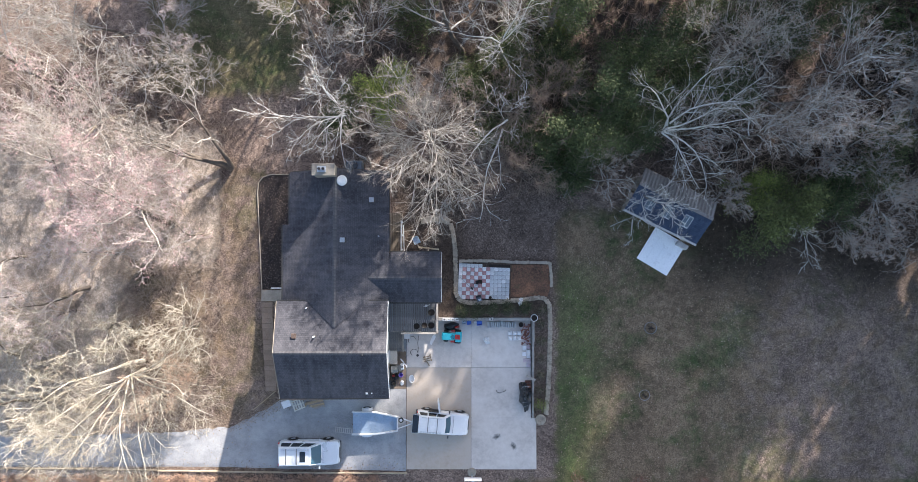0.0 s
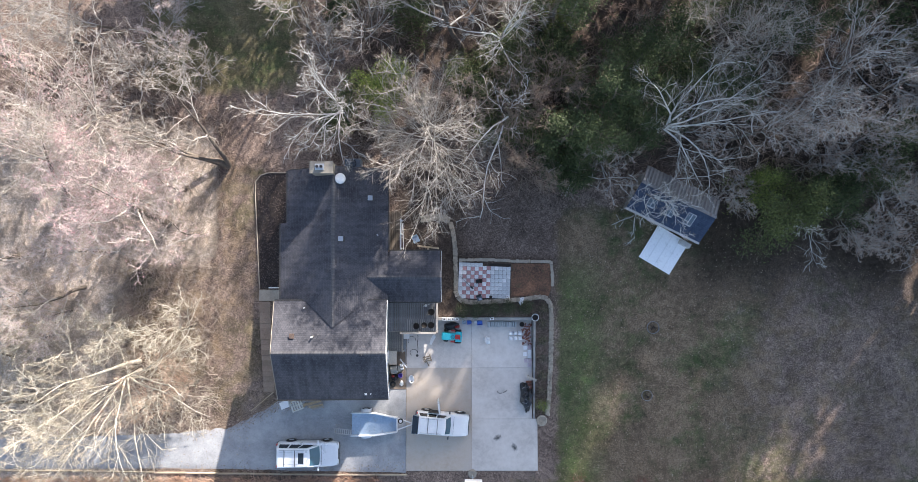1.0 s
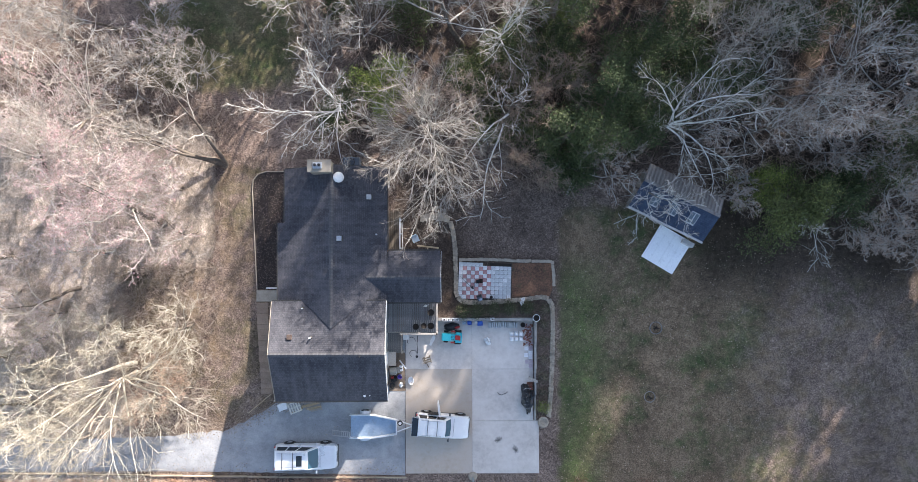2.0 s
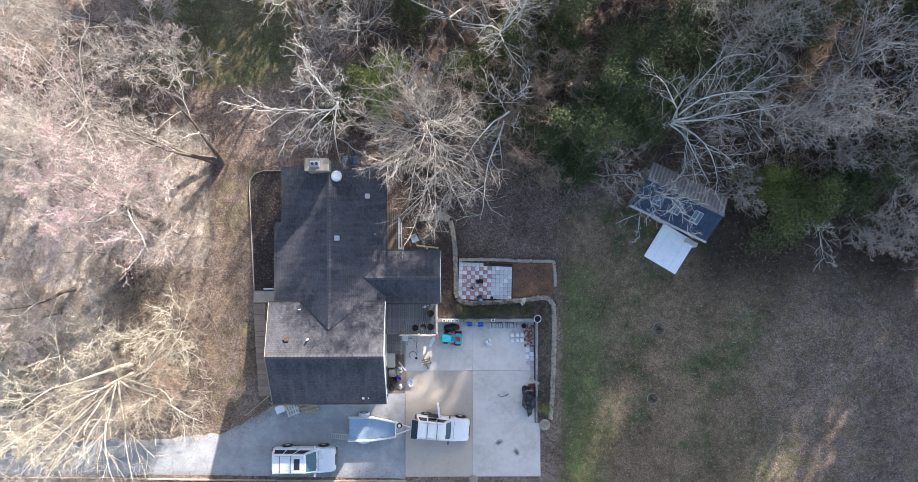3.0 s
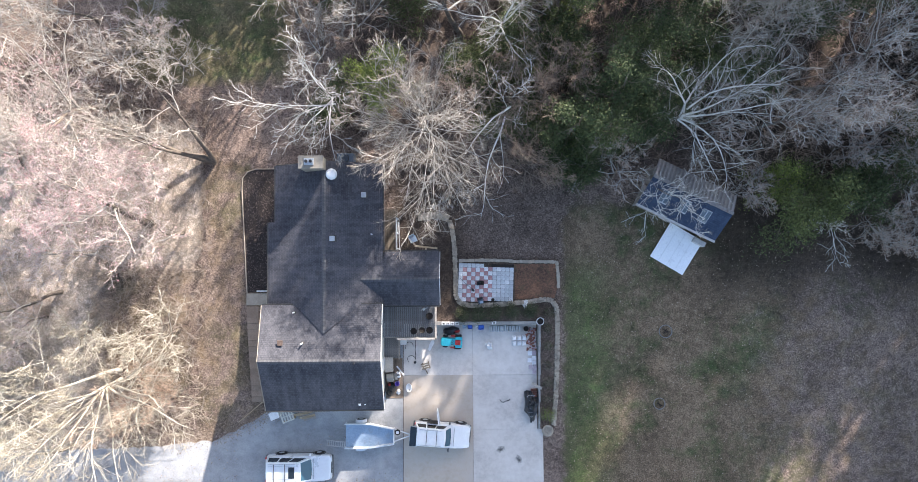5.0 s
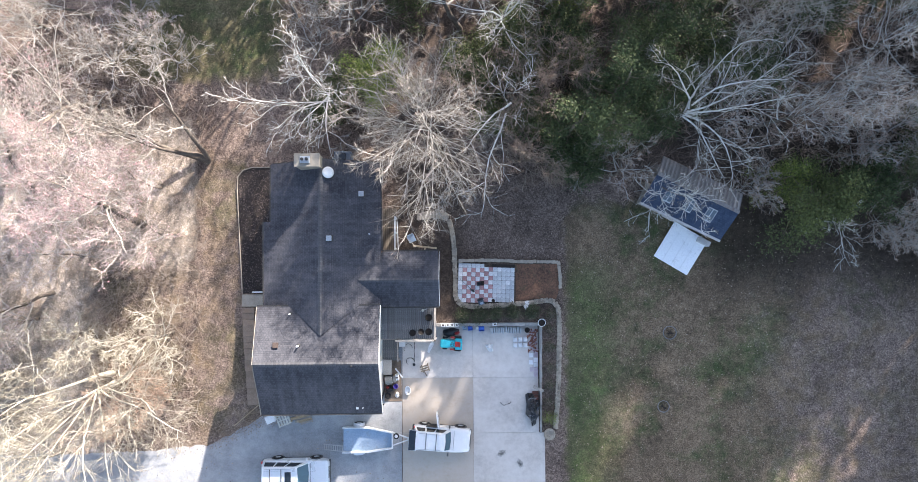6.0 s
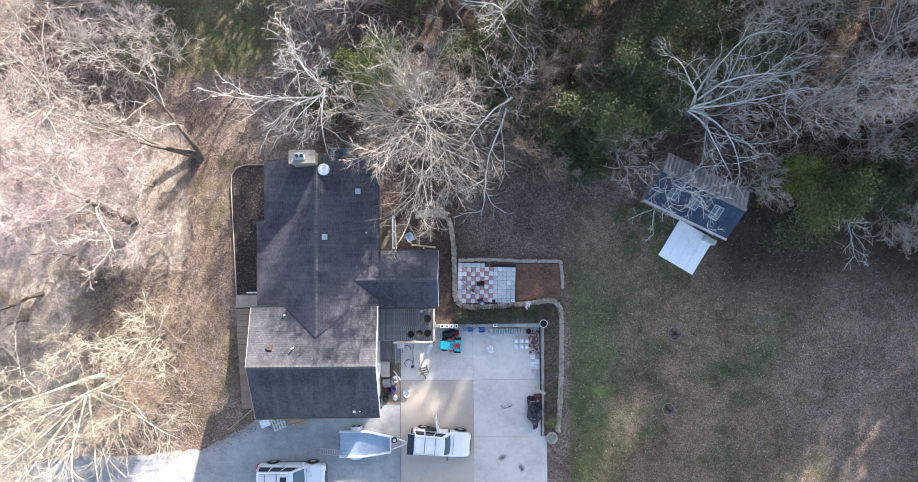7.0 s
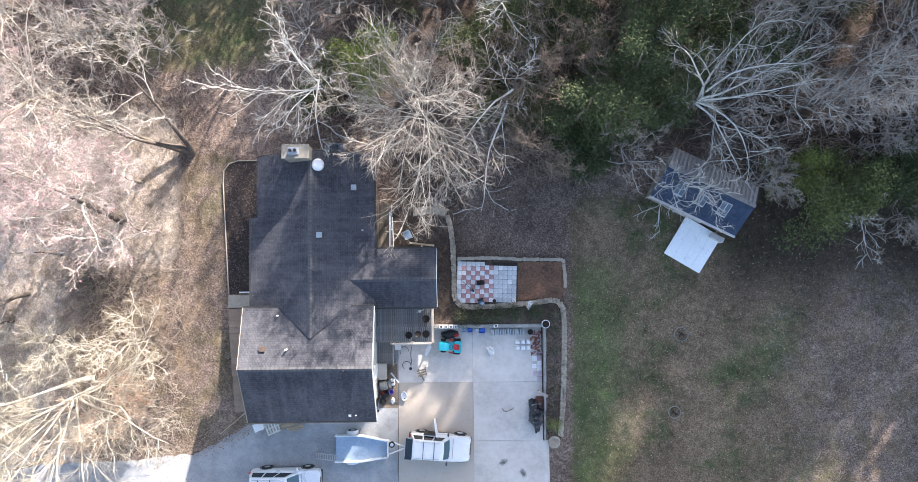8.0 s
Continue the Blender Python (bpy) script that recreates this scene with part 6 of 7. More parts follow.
# ---- shed at the wood's edge ----
def shed():
    s = thing("shed", 15.75, 4.28, land(15.75, 4.3), -26.5, "small garden shed with blue-black shingles, skylights and rusty tin back slope", "shed")
    hl, hd = 2.95, 1.72
    part("wall", prism(new_bm(), [(-hl + 0.25, -hd + 0.3), (hl - 0.25, -hd + 0.3), (hl - 0.25, -hd + 0.4), (-hl + 0.25, -hd + 0.4)], -0.1, 2.05), M_SHEDWALL, s)
    part("wall", prism(new_bm(), [(-hl + 0.25, hd - 0.4), (hl - 0.25, hd - 0.4), (hl - 0.25, hd - 0.3), (-hl + 0.25, hd - 0.3)], -0.1, 2.05), M_SHEDWALL, s)
    for sx in (-1, 1):
        for y0, y1 in ((-hd + 0.4, 0.28), (0.28, hd - 0.4)):
            part("wall", prism(new_bm(), [(sx * (hl - 0.3) - 0.05, y0), (sx * (hl - 0.3) + 0.05, y0), (sx * (hl - 0.3) + 0.05, y1), (sx * (hl - 0.3) - 0.05, y1)], -0.1, lambda x, y: 2.98 - 0.48 * abs(y - 0.28)), M_SHEDWALL, s)
    roof_slope(s, [(-hl, 0.28), (hl, 0.28), (hl, -hd), (-hl, -hd)], 1, 0.28, 3.05, 0.48, M_SHINGLE_SHED, label="blue-black shingle slope")
    # ribbed tin on the back slope
    sheet = part("tin_roof", prism(new_bm(), [(-hl, 0.28), (hl, 0.28), (hl, hd), (-hl, hd)], lambda x, y: 3.0 - 0.48 * abs(y - 0.28), lambda x, y: 3.03 - 0.48 * abs(y - 0.28)), M_TIN, s, "rusty ribbed tin slope")
    n = 22
    rib = None
    for k in range(n):
        x0 = -hl + 2 * hl * (k + 0.5) / n
        if rib is None:
            rib = part("rib", prism(new_bm(), [(-0.06, 0.30), (0.06, 0.30), (0.06, hd), (-0.06, hd)], lambda x, y: 3.02 - 0.48 * abs(y - 0.28), lambda x, y: 3.07 - 0.48 * abs(y - 0.28)), M_TINLIGHT, sheet)
            rib.matrix_basis = pose(x0, 0, 0)
        else:
            share("rib", rib.data, sheet, pose(x0, 0, 0))
    part("ridge_flashing", box(new_bm(), 0, 0.28, 3.08, 2 * hl, 0.24, 0.03, bevel=0.008), M_TIN, s)
    for x in (-1.55, -0.1, 1.4):
        y = -0.62
        z = 3.05 - 0.48 * (0.28 - y)
        k = part("skylight", box(new_bm(), x, y, z + 0.06, 0.62, 0.95, 0.10, rx=25.6, bevel=0.01), M_SKYFRAME, s, "framed skylight")
        for dx in (-0.15, 0.15):
            part("pane", box(new_bm(), x + dx, y, z + 0.115, 0.25, 0.82, 0.012, rx=25.6), M_SKYGLASS, k)
    part("fascia", box(new_bm(), 0, -hd - 0.03, 3.05 - 0.48 * (0.28 + hd) - 0.05, 2 * hl + 0.05, 0.14, 0.14, bevel=0.01), M_SHEDTRIM, s, "weathered pale fascia board")
    for sx in (-1, 1):
        part("door_leaf", box(new_bm(), 0.25 + sx * 0.5, -hd + 0.27, 1.0, 0.95, 0.05, 1.9, bevel=0.01), M_SHEDTRIM, s)
    part("bench", box(new_bm(), 2.55, -hd - 0.2, 0.35, 0.9, 0.35, 0.7, bevel=0.02), M_SHEDTRIM, s, "pale bench at the shed corner")
    # white ramp sheet in front
    r = thing("shed_ramp", 15.68, 0.98, land(15.7, 1.0), -31.0, "broad white ramp sheet lying before the shed", "ramp")
    for k in range(4):
        part("ramp_panel", box(new_bm(), -1.005 + 0.67 * k, 0, 0.20, 0.662, 2.82, 0.05, rx=5, bevel=0.006), M_PADWHITE, r)
    part("ramp_frame", box(new_bm(), 0, 0.1, 0.09, 2.6, 2.5, 0.16, rx=4), M_SHEDTRIM, r)


M_TINLIGHT = surf("worn_tin_rib", (0.28, 0.265, 0.25), (0.44, 0.42, 0.40), 9, 1.0, 0.6, 0.3, 0.2, vary=0.15, dirt=(0.18, 0.11, 0.08))
M_SHEDWALL = surf("shed_boards", (0.20, 0.18, 0.15), (0.33, 0.30, 0.26), 16, 2, 0.85)
M_SHEDTRIM = surf("faded_trim", (0.36, 0.35, 0.34), (0.52, 0.51, 0.50), 16, 2, 0.8)
M_SKYFRAME = surf("skylight_frame", (0.34, 0.36, 0.38), (0.48, 0.50, 0.52), 14, 2, 0.5, 0.3, 0.05)
M_SKYGLASS = glass_material("skylight_glass", (0.10, 0.13, 0.16))
shed()


M_DULLRING = surf("dull_grey_iron", (0.14, 0.14, 0.14), (0.26, 0.26, 0.255), 14, 2, 0.7, 0.2, 0.1)


def fire_ring(x, y, r, rust):
    z = land(x, y)
    f = thing("fire_ring", x, y, z, 0, "metal fire ring lying in the grass" if not rust else "rusty half-sunken fire ring in the grass", "fire ring", group="fire rings")
    part("ring", lathe(new_bm(), [(r, -0.05), (r + 0.045, -0.05), (r + 0.045, 0.07), (r, 0.07), (r, -0.05)], 28), M_TIN if rust else M_DULLRING, f)
    rng = random.Random(int(x * 10))
    for k in range(3):
        a = rng.uniform(0, 6.28)
        part("charred_stick", tube(new_bm(), [(0.25 * math.cos(a), 0.25 * math.sin(a), 0.04), (-0.2 * math.cos(a + 0.4), -0.2 * math.sin(a + 0.4), 0.09)], 0.025, 5), M_SOIL, f)


fire_ring(14.88, -4.94, 0.43, False)
fire_ring(14.54, -10.21, 0.38, True)


# ---- trees ----
def grow(rng, pts, rad, m, ratio, spread, k2, up, wander, lo=0.25, taper=0.25, rfac=0.55, droop=0.0):
    """Children for every branch of a level. pts: (n, k, 3); rad: (n, k). m children each, from the fraction lo of the parent to its tip."""
    n, k, _ = pts.shape
    f = (np.arange(m) + rng.uniform(0, 1, (n, m))) / m * (1 - lo) + lo
    f = np.clip(f, 0, 0.995) * (k - 1)
    i = f.astype(int)
    w = (f - i)[..., None]
    rows = np.arange(n)[:, None]
    start = pts[rows, i] * (1 - w) + pts[rows, i + 1] * w
    r0 = (rad[rows, i] * (1 - w[..., 0]) + rad[rows, i + 1] * w[..., 0]) * rfac * rng.uniform(0.75, 1.05, (n, m))
    axis = pts[rows, i + 1] - pts[rows, i]
    axis /= np.linalg.norm(axis, axis=-1, keepdims=True) + 1e-9
    total = np.linalg.norm(np.diff(pts, axis=1), axis=-1).sum(1)
    # directions set round the parent, turned by the golden angle
    ref = np.where(np.abs(axis[..., 2:3]) > 0.9, np.array([1.0, 0, 0]), np.array([0, 0, 1.0]))
    u = np.cross(axis, ref)
    u /= np.linalg.norm(u, axis=-1, keepdims=True) + 1e-9
    v = np.cross(axis, u)
    ang = np.arange(m)[None] * 2.4 + rng.uniform(0, 6.28, (n, 1)) + rng.uniform(-0.5, 0.5, (n, m))
    sp = np.radians(spread * rng.uniform(0.6, 1.25, (n, m)))[..., None]
    d = axis * np.cos(sp) + (u * np.cos(ang)[..., None] + v * np.sin(ang)[..., None]) * np.sin(sp)
    length = total[:, None] * ratio * (1.15 - 0.6 * f / (k - 1)) * rng.uniform(0.65, 1.2, (n, m))
    N = n * m
    d, start, length, r0 = d.reshape(N, 3), start.reshape(N, 3), length.reshape(N), r0.reshape(N)
    out = np.zeros((N, k2, 3))
    out[:, 0] = start
    for j in range(1, k2):
        d = d + rng.normal(0, wander, (N, 3))
        d[:, 2] += up - droop * j / k2
        d /= np.linalg.norm(d, axis=1, keepdims=True)
        out[:, j] = out[:, j - 1] + d * (length / (k2 - 1))[:, None]
    rr = r0[:, None] * np.linspace(1, taper, k2)[None]
    return out, rr


def tubes(pts, rad, sides):
    """Skins of many branches with the same number of points, as vertices and quads."""
    n, k, _ = pts.shape
    t = np.gradient(pts, axis=1)
    t /= np.linalg.norm(t, axis=-1, keepdims=True) + 1e-9
    ref = np.where(np.abs(t[:, :1, 2:3]) > 0.85, np.array([1.0, 0, 0]), np.array([0, 0, 1.0]))
    u = np.cross(t, np.broadcast_to(ref, t.shape))
    u /= np.linalg.norm(u, axis=-1, keepdims=True) + 1e-9
    v = np.cross(t, u)
    a = np.arange(sides) * 2 * np.pi / sides
    ring = pts[:, :, None] + rad[:, :, None, None] * (u[:, :, None] * np.cos(a)[None, None, :, None] + v[:, :, None] * np.sin(a)[None, None, :, None])
    idx = np.arange(n * k * sides).reshape(n, k, sides)
    nxt = np.roll(idx, -1, axis=2)
    q = np.stack([idx[:, :-1], nxt[:, :-1], nxt[:, 1:], idx[:, 1:]], -1).reshape(-1, 4)
    return ring.reshape(-1, 3), q


def joined(pieces):
    vs, qs, o = [], [], 0
    for v, q in pieces:
        vs.append(v)
        qs.append(q + o)
        o += len(v)
    return np.concatenate(vs), np.concatenate(qs)


M_TWIG_RUSSET = bark_material("russet_twig", (0.36, 0.22, 0.15), (0.56, 0.38, 0.28), (0.40, 0.27, 0.18))


def bare_tree(x, y, h, seed, bark, twig, label, lean=(0, 0), limbs=8, dense=1.0, spread=50, crown_low=0.3, r0=None, buds=None, limb_ratio=0.62, up=0.10, size=1.0, group="bare trees", stems=1, base=None, kink=1.0, leans=None, arms=(), fine=1.0):
    """A leafless tree: tapered trunk, limbs, and a crown of four orders of branches."""
    rng = np.random.default_rng(seed)
    z0 = ground_z(x, y)
    t = thing("bare_tree", x, y, z0 - 0.05, 0, label, "tree", group)
    r0 = (r0 or h * 0.016) * 0.85
    k = 9
    trunks, trads = [], []
    for s in range(len(leans) if leans else stems):
        p = np.zeros((1, k, 3))
        d = np.array([lean[0], lean[1], 1.0]) + (rng.normal(0, 0.22, 3) * np.array([1, 1, 0]) if stems > 1 else 0)
        if leans:
            d = np.array([leans[s][0], leans[s][1], 1.0])
        d /= np.linalg.norm(d)
        for j in range(1, k):
            d = d + rng.normal(0, 0.14 * kink, 3)
            d /= np.linalg.norm(d)
            p[0, j] = p[0, j - 1] + d * h * 0.82 / (k - 1)
        trunks.append(p)
        trads.append(r0 * (0.8 if stems > 1 else 1) * np.array([1.5] + list(0.08 + 0.95 * np.linspace(1.0, 0.0, k - 1) ** 1.5))[None])
    for p, r in zip(trunks, trads):
        v, q = tubes(p, r, 10)
        np_mesh("trunk", v, q, base or M_BARK_TRUNK, t, True)
    P, R = np.concatenate(trunks), np.concatenate(trads)
    p1, r1 = grow(rng, P, R, limbs, limb_ratio, spread, 8, up, 0.2 * kink, crown_low, 0.14, 0.60 * fine)
    # chosen limbs: height on the trunk as a fraction, bearing, rise, length, how far they bend up or down, and how they turn
    for f, bearing, rise, length, bend, *turn in arms:
        i = min(k - 2, int(f * (k - 1)))
        w = f * (k - 1) - i
        q = np.zeros((1, 8, 3))
        q[0, 0] = P[0, i] * (1 - w) + P[0, i + 1] * w
        ca, sa, ce, se = math.cos(radians(bearing)), math.sin(radians(bearing)), math.cos(radians(rise)), math.sin(radians(rise))
        d = np.array([ca * ce, sa * ce, se])
        for j in range(1, 8):
            if turn:
                c, e = math.cos(radians(turn[0] / 7)), math.sin(radians(turn[0] / 7))
                d = np.array([d[0] * c - d[1] * e, d[0] * e + d[1] * c, d[2]])
            d = d + rng.normal(0, 0.13 * kink, 3) + np.array([0, 0, bend / 7])
            d /= np.linalg.norm(d)
            q[0, j] = q[0, j - 1] + d * length / 7
        p1 = np.concatenate([p1, q])
        r1 = np.concatenate([r1, max((R[0, i] * (1 - w) + R[0, i + 1] * w) * 0.7, 0.40 * r0) * np.linspace(1, 0.14, 8)[None]])
    for i in range(len(p1)):
        v, q = tubes(p1[i:i + 1], r1[i:i + 1], 7)
        np_mesh("limb", v, q, bark, t, True)
    m2, m3, m4 = max(3, round(6.4 * dense)), max(3, round(5.4 * dense)), max(3, round(6.4 * dense))
    p2, r2 = grow(rng, p1, r1, m2, 0.52, 50, 6, 0.5 * up, 0.22 * kink, 0.12, 0.3, 0.5)
    p3, r3 = grow(rng, p2, np.maximum(r2, 0.016), m3, 0.58, 48, 4, 0.4 * up, 0.26 * kink, 0.1, 0.45, 0.66)
    p4, r4 = grow(rng, p3, np.maximum(r3, 0.009), m4, 0.68, 44, 3, 0.4 * up, 0.2 * kink, 0.08, 0.5, 0.7)
    frame_v, frame_q = joined([tubes(p2, np.maximum(r2, 0.016 * fine) * size, 4), tubes(p3, np.maximum(r3, 0.0105 * fine) * size, 3)])
    twig_v, twig_q = tubes(p4, np.maximum(r4, 0.0062) * size, 3)
    sets = [(frame_v, frame_q), (twig_v, twig_q)]
    if buds:
        tips = np.concatenate([p4[:, -1], p4[:, -2]])
        tips = tips[rng.uniform(0, 1, len(tips)) < buds]
        n = len(tips)
        sets.append(((tips[:, None] + rng.normal(0, 0.028, (n, 4, 3))).reshape(-1, 3), np.arange(n * 4).reshape(n, 4)))
    v, q = joined(sets)
    crown = np_mesh("crown", v, q, bark, t, True)
    crown.data.materials.append(twig)
    crown.data.materials.append(M_BUD)
    crown.data.polygons.foreach_set("material_index", np.repeat(np.arange(len(sets)), [len(c[1]) for c in sets]).astype(np.int32))
    crown["kind"] = "stuff"
    return t


def evergreen(x, y, h, r, seed, leaf, label, n=5000, leaf_size=0.13, name="evergreen_bush", category="bush", cone=False, group="evergreens", low=0.08):
    """A leafy bush or small tree: trunk, boughs, and many separate leaves in uneven clumps."""
    rng = np.random.default_rng(seed)
    z0 = ground_z(x, y)
    t = thing(name, x, y, z0 - 0.03, 0, label, category, group)
    P = np.zeros((1, 6, 3))
    P[0, :, 2] = np.linspace(0, h * 0.85, 6)
    P[0, 1:, :2] += rng.normal(0, 0.05 * h * 0.2, (5, 2))
    R = (0.02 * h * np.linspace(1, 0.2, 6))[None]
    v, q = tubes(P, R, 8)
    np_mesh("trunk", v, q, M_BARK_BROWN, t, True)
    p1, r1 = grow(rng, P, R, 16, r / h * 1.25, 70 if not cone else 78, 6, 0.07, 0.12, low, 0.25, 0.5)
    p2, r2 = grow(rng, p1, r1, 6, 0.5, 48, 5, 0.05, 0.16, 0.25, 0.3, 0.6)
    bough = joined([tubes(p1, np.maximum(r1, 0.012), 4), tubes(p2, np.maximum(r2, 0.007), 3)])
    # clumps at bough ends
    cl = np.concatenate([p2[:, -1], p2[:, -3], p1[:, -1]])
    c = cl[rng.integers(0, len(cl), n)]
    pos = c + rng.normal(0, 0.30 * leaf_size / 0.16, (n, 3)) * np.array([1, 1, 0.6])
    pos[:, 2] = np.maximum(pos[:, 2], 0.05)
    a = rng.normal(0, 1, (n, 3))
    a[:, 2] *= 0.5
    a /= np.linalg.norm(a, axis=1, keepdims=True)
    b = np.cross(a, rng.normal(0, 1, (n, 3)))
    b /= np.linalg.norm(b, axis=1, keepdims=True) + 1e-9
    L = (leaf_size * rng.uniform(0.5, 1.2, n))[:, None]
    V = np.stack([pos - a * L * 0.5, pos + b * L * 0.22, pos + a * L * 0.5, pos - b * L * 0.22], 1).reshape(-1, 3)
    v, q = joined([bough, (V, np.arange(n * 4).reshape(n, 4))])
    crown = np_mesh("crown", v, q, M_BARK_BROWN, t)
    crown.data.materials.append(leaf)
    crown.data.polygons.foreach_set("material_index", np.repeat(np.array([0, 1]), [len(bough[1]), n]).astype(np.int32))
    crown["kind"] = "stuff"
    return t


PALE = "tall leafless tree with pale sunlit branches"
GREY = "leafless tree with grey branching crown at the wood's edge"
BROWN = "bushy leafless tree with brown twigs"
TAN_THICKET = "low leafless thicket tree with tan twigs"

# sunlit trees west of the house
bare_tree(-22.3, 3.0, 11.5, 1, M_BARK_PALE, M_TWIG_PINK, "broad budding maple with rosy twigs", (-0.03, 0.02), 15, 1.2, 66, 0.3, buds=0.42, limb_ratio=0.74, r0=0.26)
bare_tree(-17.7, 7.5, 11.0, 2, M_BARK_PALE, M_TWIG_TAN, "leafless tree forking low into three leaning stems", (0, 0), 6, 0.95, 56, 0.35, limb_ratio=0.5, r0=0.2, leans=((0.12, 0.42), (-0.25, 0.16), (-1.7, 0.25)))
bare_tree(-25.5, 11.6, 13.5, 3, M_BARK_PALE, M_TWIG_TAN, PALE, (-0.10, 0.05), 11, 1.05, 56, 0.25, limb_ratio=0.68)
bare_tree(-24.4, -7.5, 11.5, 4, M_BARK_CREAM, M_TWIG_OLIVE, "pale tree leaning away over the thicket", (-0.40, 0.06), 7, 0.95, 48, 0.45, r0=0.15, kink=0.85, fine=1.0, base=M_BARK_CREAM)
bare_tree(-24.4, -8.2, 7.5, 5, M_BARK_CREAM, M_TWIG_OLIVE, "broad pale tree forking near the ground into long arching limbs", (-0.05, -0.05), 4, 1.05, 60, 0.5, limb_ratio=0.6, r0=0.165, kink=0.75, fine=0.78, base=M_BARK_CREAM, arms=((0.22, 216, 38, 9.5, 0.0), (0.25, 303, 38, 8.5, -0.25), (0.2, 357, 26, 9.5, -0.35, -8), (0.24, 343, 30, 8.0, -0.3, -12), (0.28, 284, 42, 8.5, -0.2), (0.3, 254, 44, 8.5, -0.1), (0.26, 235, 36, 8.0, 0.0, 20), (0.3, 22, 24, 7.0, 0.1)))
bare_tree(-30.0, 5.5, 12.0, 6, M_BARK_PALE, M_TWIG_PINK, "budding maple with rosy twigs", (0, 0), 10, 0.92, 58, 0.25, buds=0.4, limb_ratio=0.7)
bare_tree(-31.5, 14.0, 13.0, 7, M_BARK_GREY, M_TWIG_TAN, PALE, (0, 0.05), 10, 1.05, 56, 0.25, limb_ratio=0.68)
bare_tree(-28.5, -1.8, 9.0, 8, M_BARK_PALE, M_TWIG_PINK, PALE, (-0.05, 0), 10, 1.0, 58, 0.2, limb_ratio=0.7)
bare_tree(-32.0, -10.5, 10.0, 9, M_BARK_CREAM, M_TWIG_OLIVE, PALE, (0, 0), 10, 1.0, 58, 0.2, limb_ratio=0.7)
bare_tree(-20.0, -4.6, 6.5, 10, M_BARK_CREAM, M_TWIG_OLIVE, "small leafless sapling with tan twigs", (0.06, 0.02), 10, 0.95, 58, 0.12, limb_ratio=0.7)
bare_tree(-20.0, -9.0, 5.0, 11, M_BARK_BROWN, M_TWIG_RUSSET, "low leafless thicket tree with russet twigs", (0.1, 0.0), 11, 0.95, 62, 0.08, limb_ratio=0.75)
bare_tree(-26.5, -4.6, 6.5, 13, M_BARK_CREAM, M_TWIG_OLIVE, TAN_THICKET, (0, 0), 10, 0.95, 58, 0.12, limb_ratio=0.75)
bare_tree(-19.8, 2.4, 6.0, 14, M_BARK_BROWN, M_TWIG_TAN, TAN_THICKET, (0, 0), 11, 0.95, 60, 0.08, limb_ratio=0.75)
bare_tree(-28.0, -13.0, 7.0, 15, M_BARK_CREAM, M_TWIG_OLIVE, TAN_THICKET, (0, 0.05), 10, 0.95, 58, 0.12, limb_ratio=0.75)
bare_tree(-23.0, -11.4, 6.0, 16, M_BARK_CREAM, M_TWIG_RUSSET, TAN_THICKET, (0, 0), 10, 0.95, 60, 0.1, limb_ratio=0.8)
bare_tree(-33.5, 0.5, 9.0, 17, M_BARK_PALE, M_TWIG_PINK, PALE, (0, 0), 10, 1.0, 58, 0.2, buds=0.3, limb_ratio=0.7)
bare_tree(-21.0, 5.6, 6.5, 18, M_BARK_PALE, M_TWIG_PINK, TAN_THICKET, (-0.05, 0), 11, 0.95, 60, 0.1, limb_ratio=0.75)

bare_tree(-26.0, 17.8, 8.5, 47, M_BARK_GREY, M_TWIG_GREY, GREY, (0, 0), 10, 0.95, 58, 0.15, limb_ratio=0.72)
bare_tree(-31.0, -5.5, 7.0, 51, M_BARK_CREAM, M_TWIG_OLIVE, TAN_THICKET, (0, 0), 11, 0.95, 60, 0.1, limb_ratio=0.75)

for i, (x, y, h) in enumerate(((-19.8, 14.2, 5.0), (-22.0, 16.6, 6.0), (-24.0, 14.0, 6.5), (-28.5, 8.6, 8.0), (-29.0, 17.0, 8.0), (-29.5, -3.6, 5.5), (-33.0, -2.0, 7.0), (-26.4, 0.8, 6.0), (-34.0, -7.0, 7.0))):
    bare_tree(x, y, h, 340 + i, M_BARK_GREY, M_TWIG_PINK if i % 2 else M_TWIG_TAN, TAN_THICKET, (0, 0), 11, 0.95, 62, 0.08, limb_ratio=0.76)

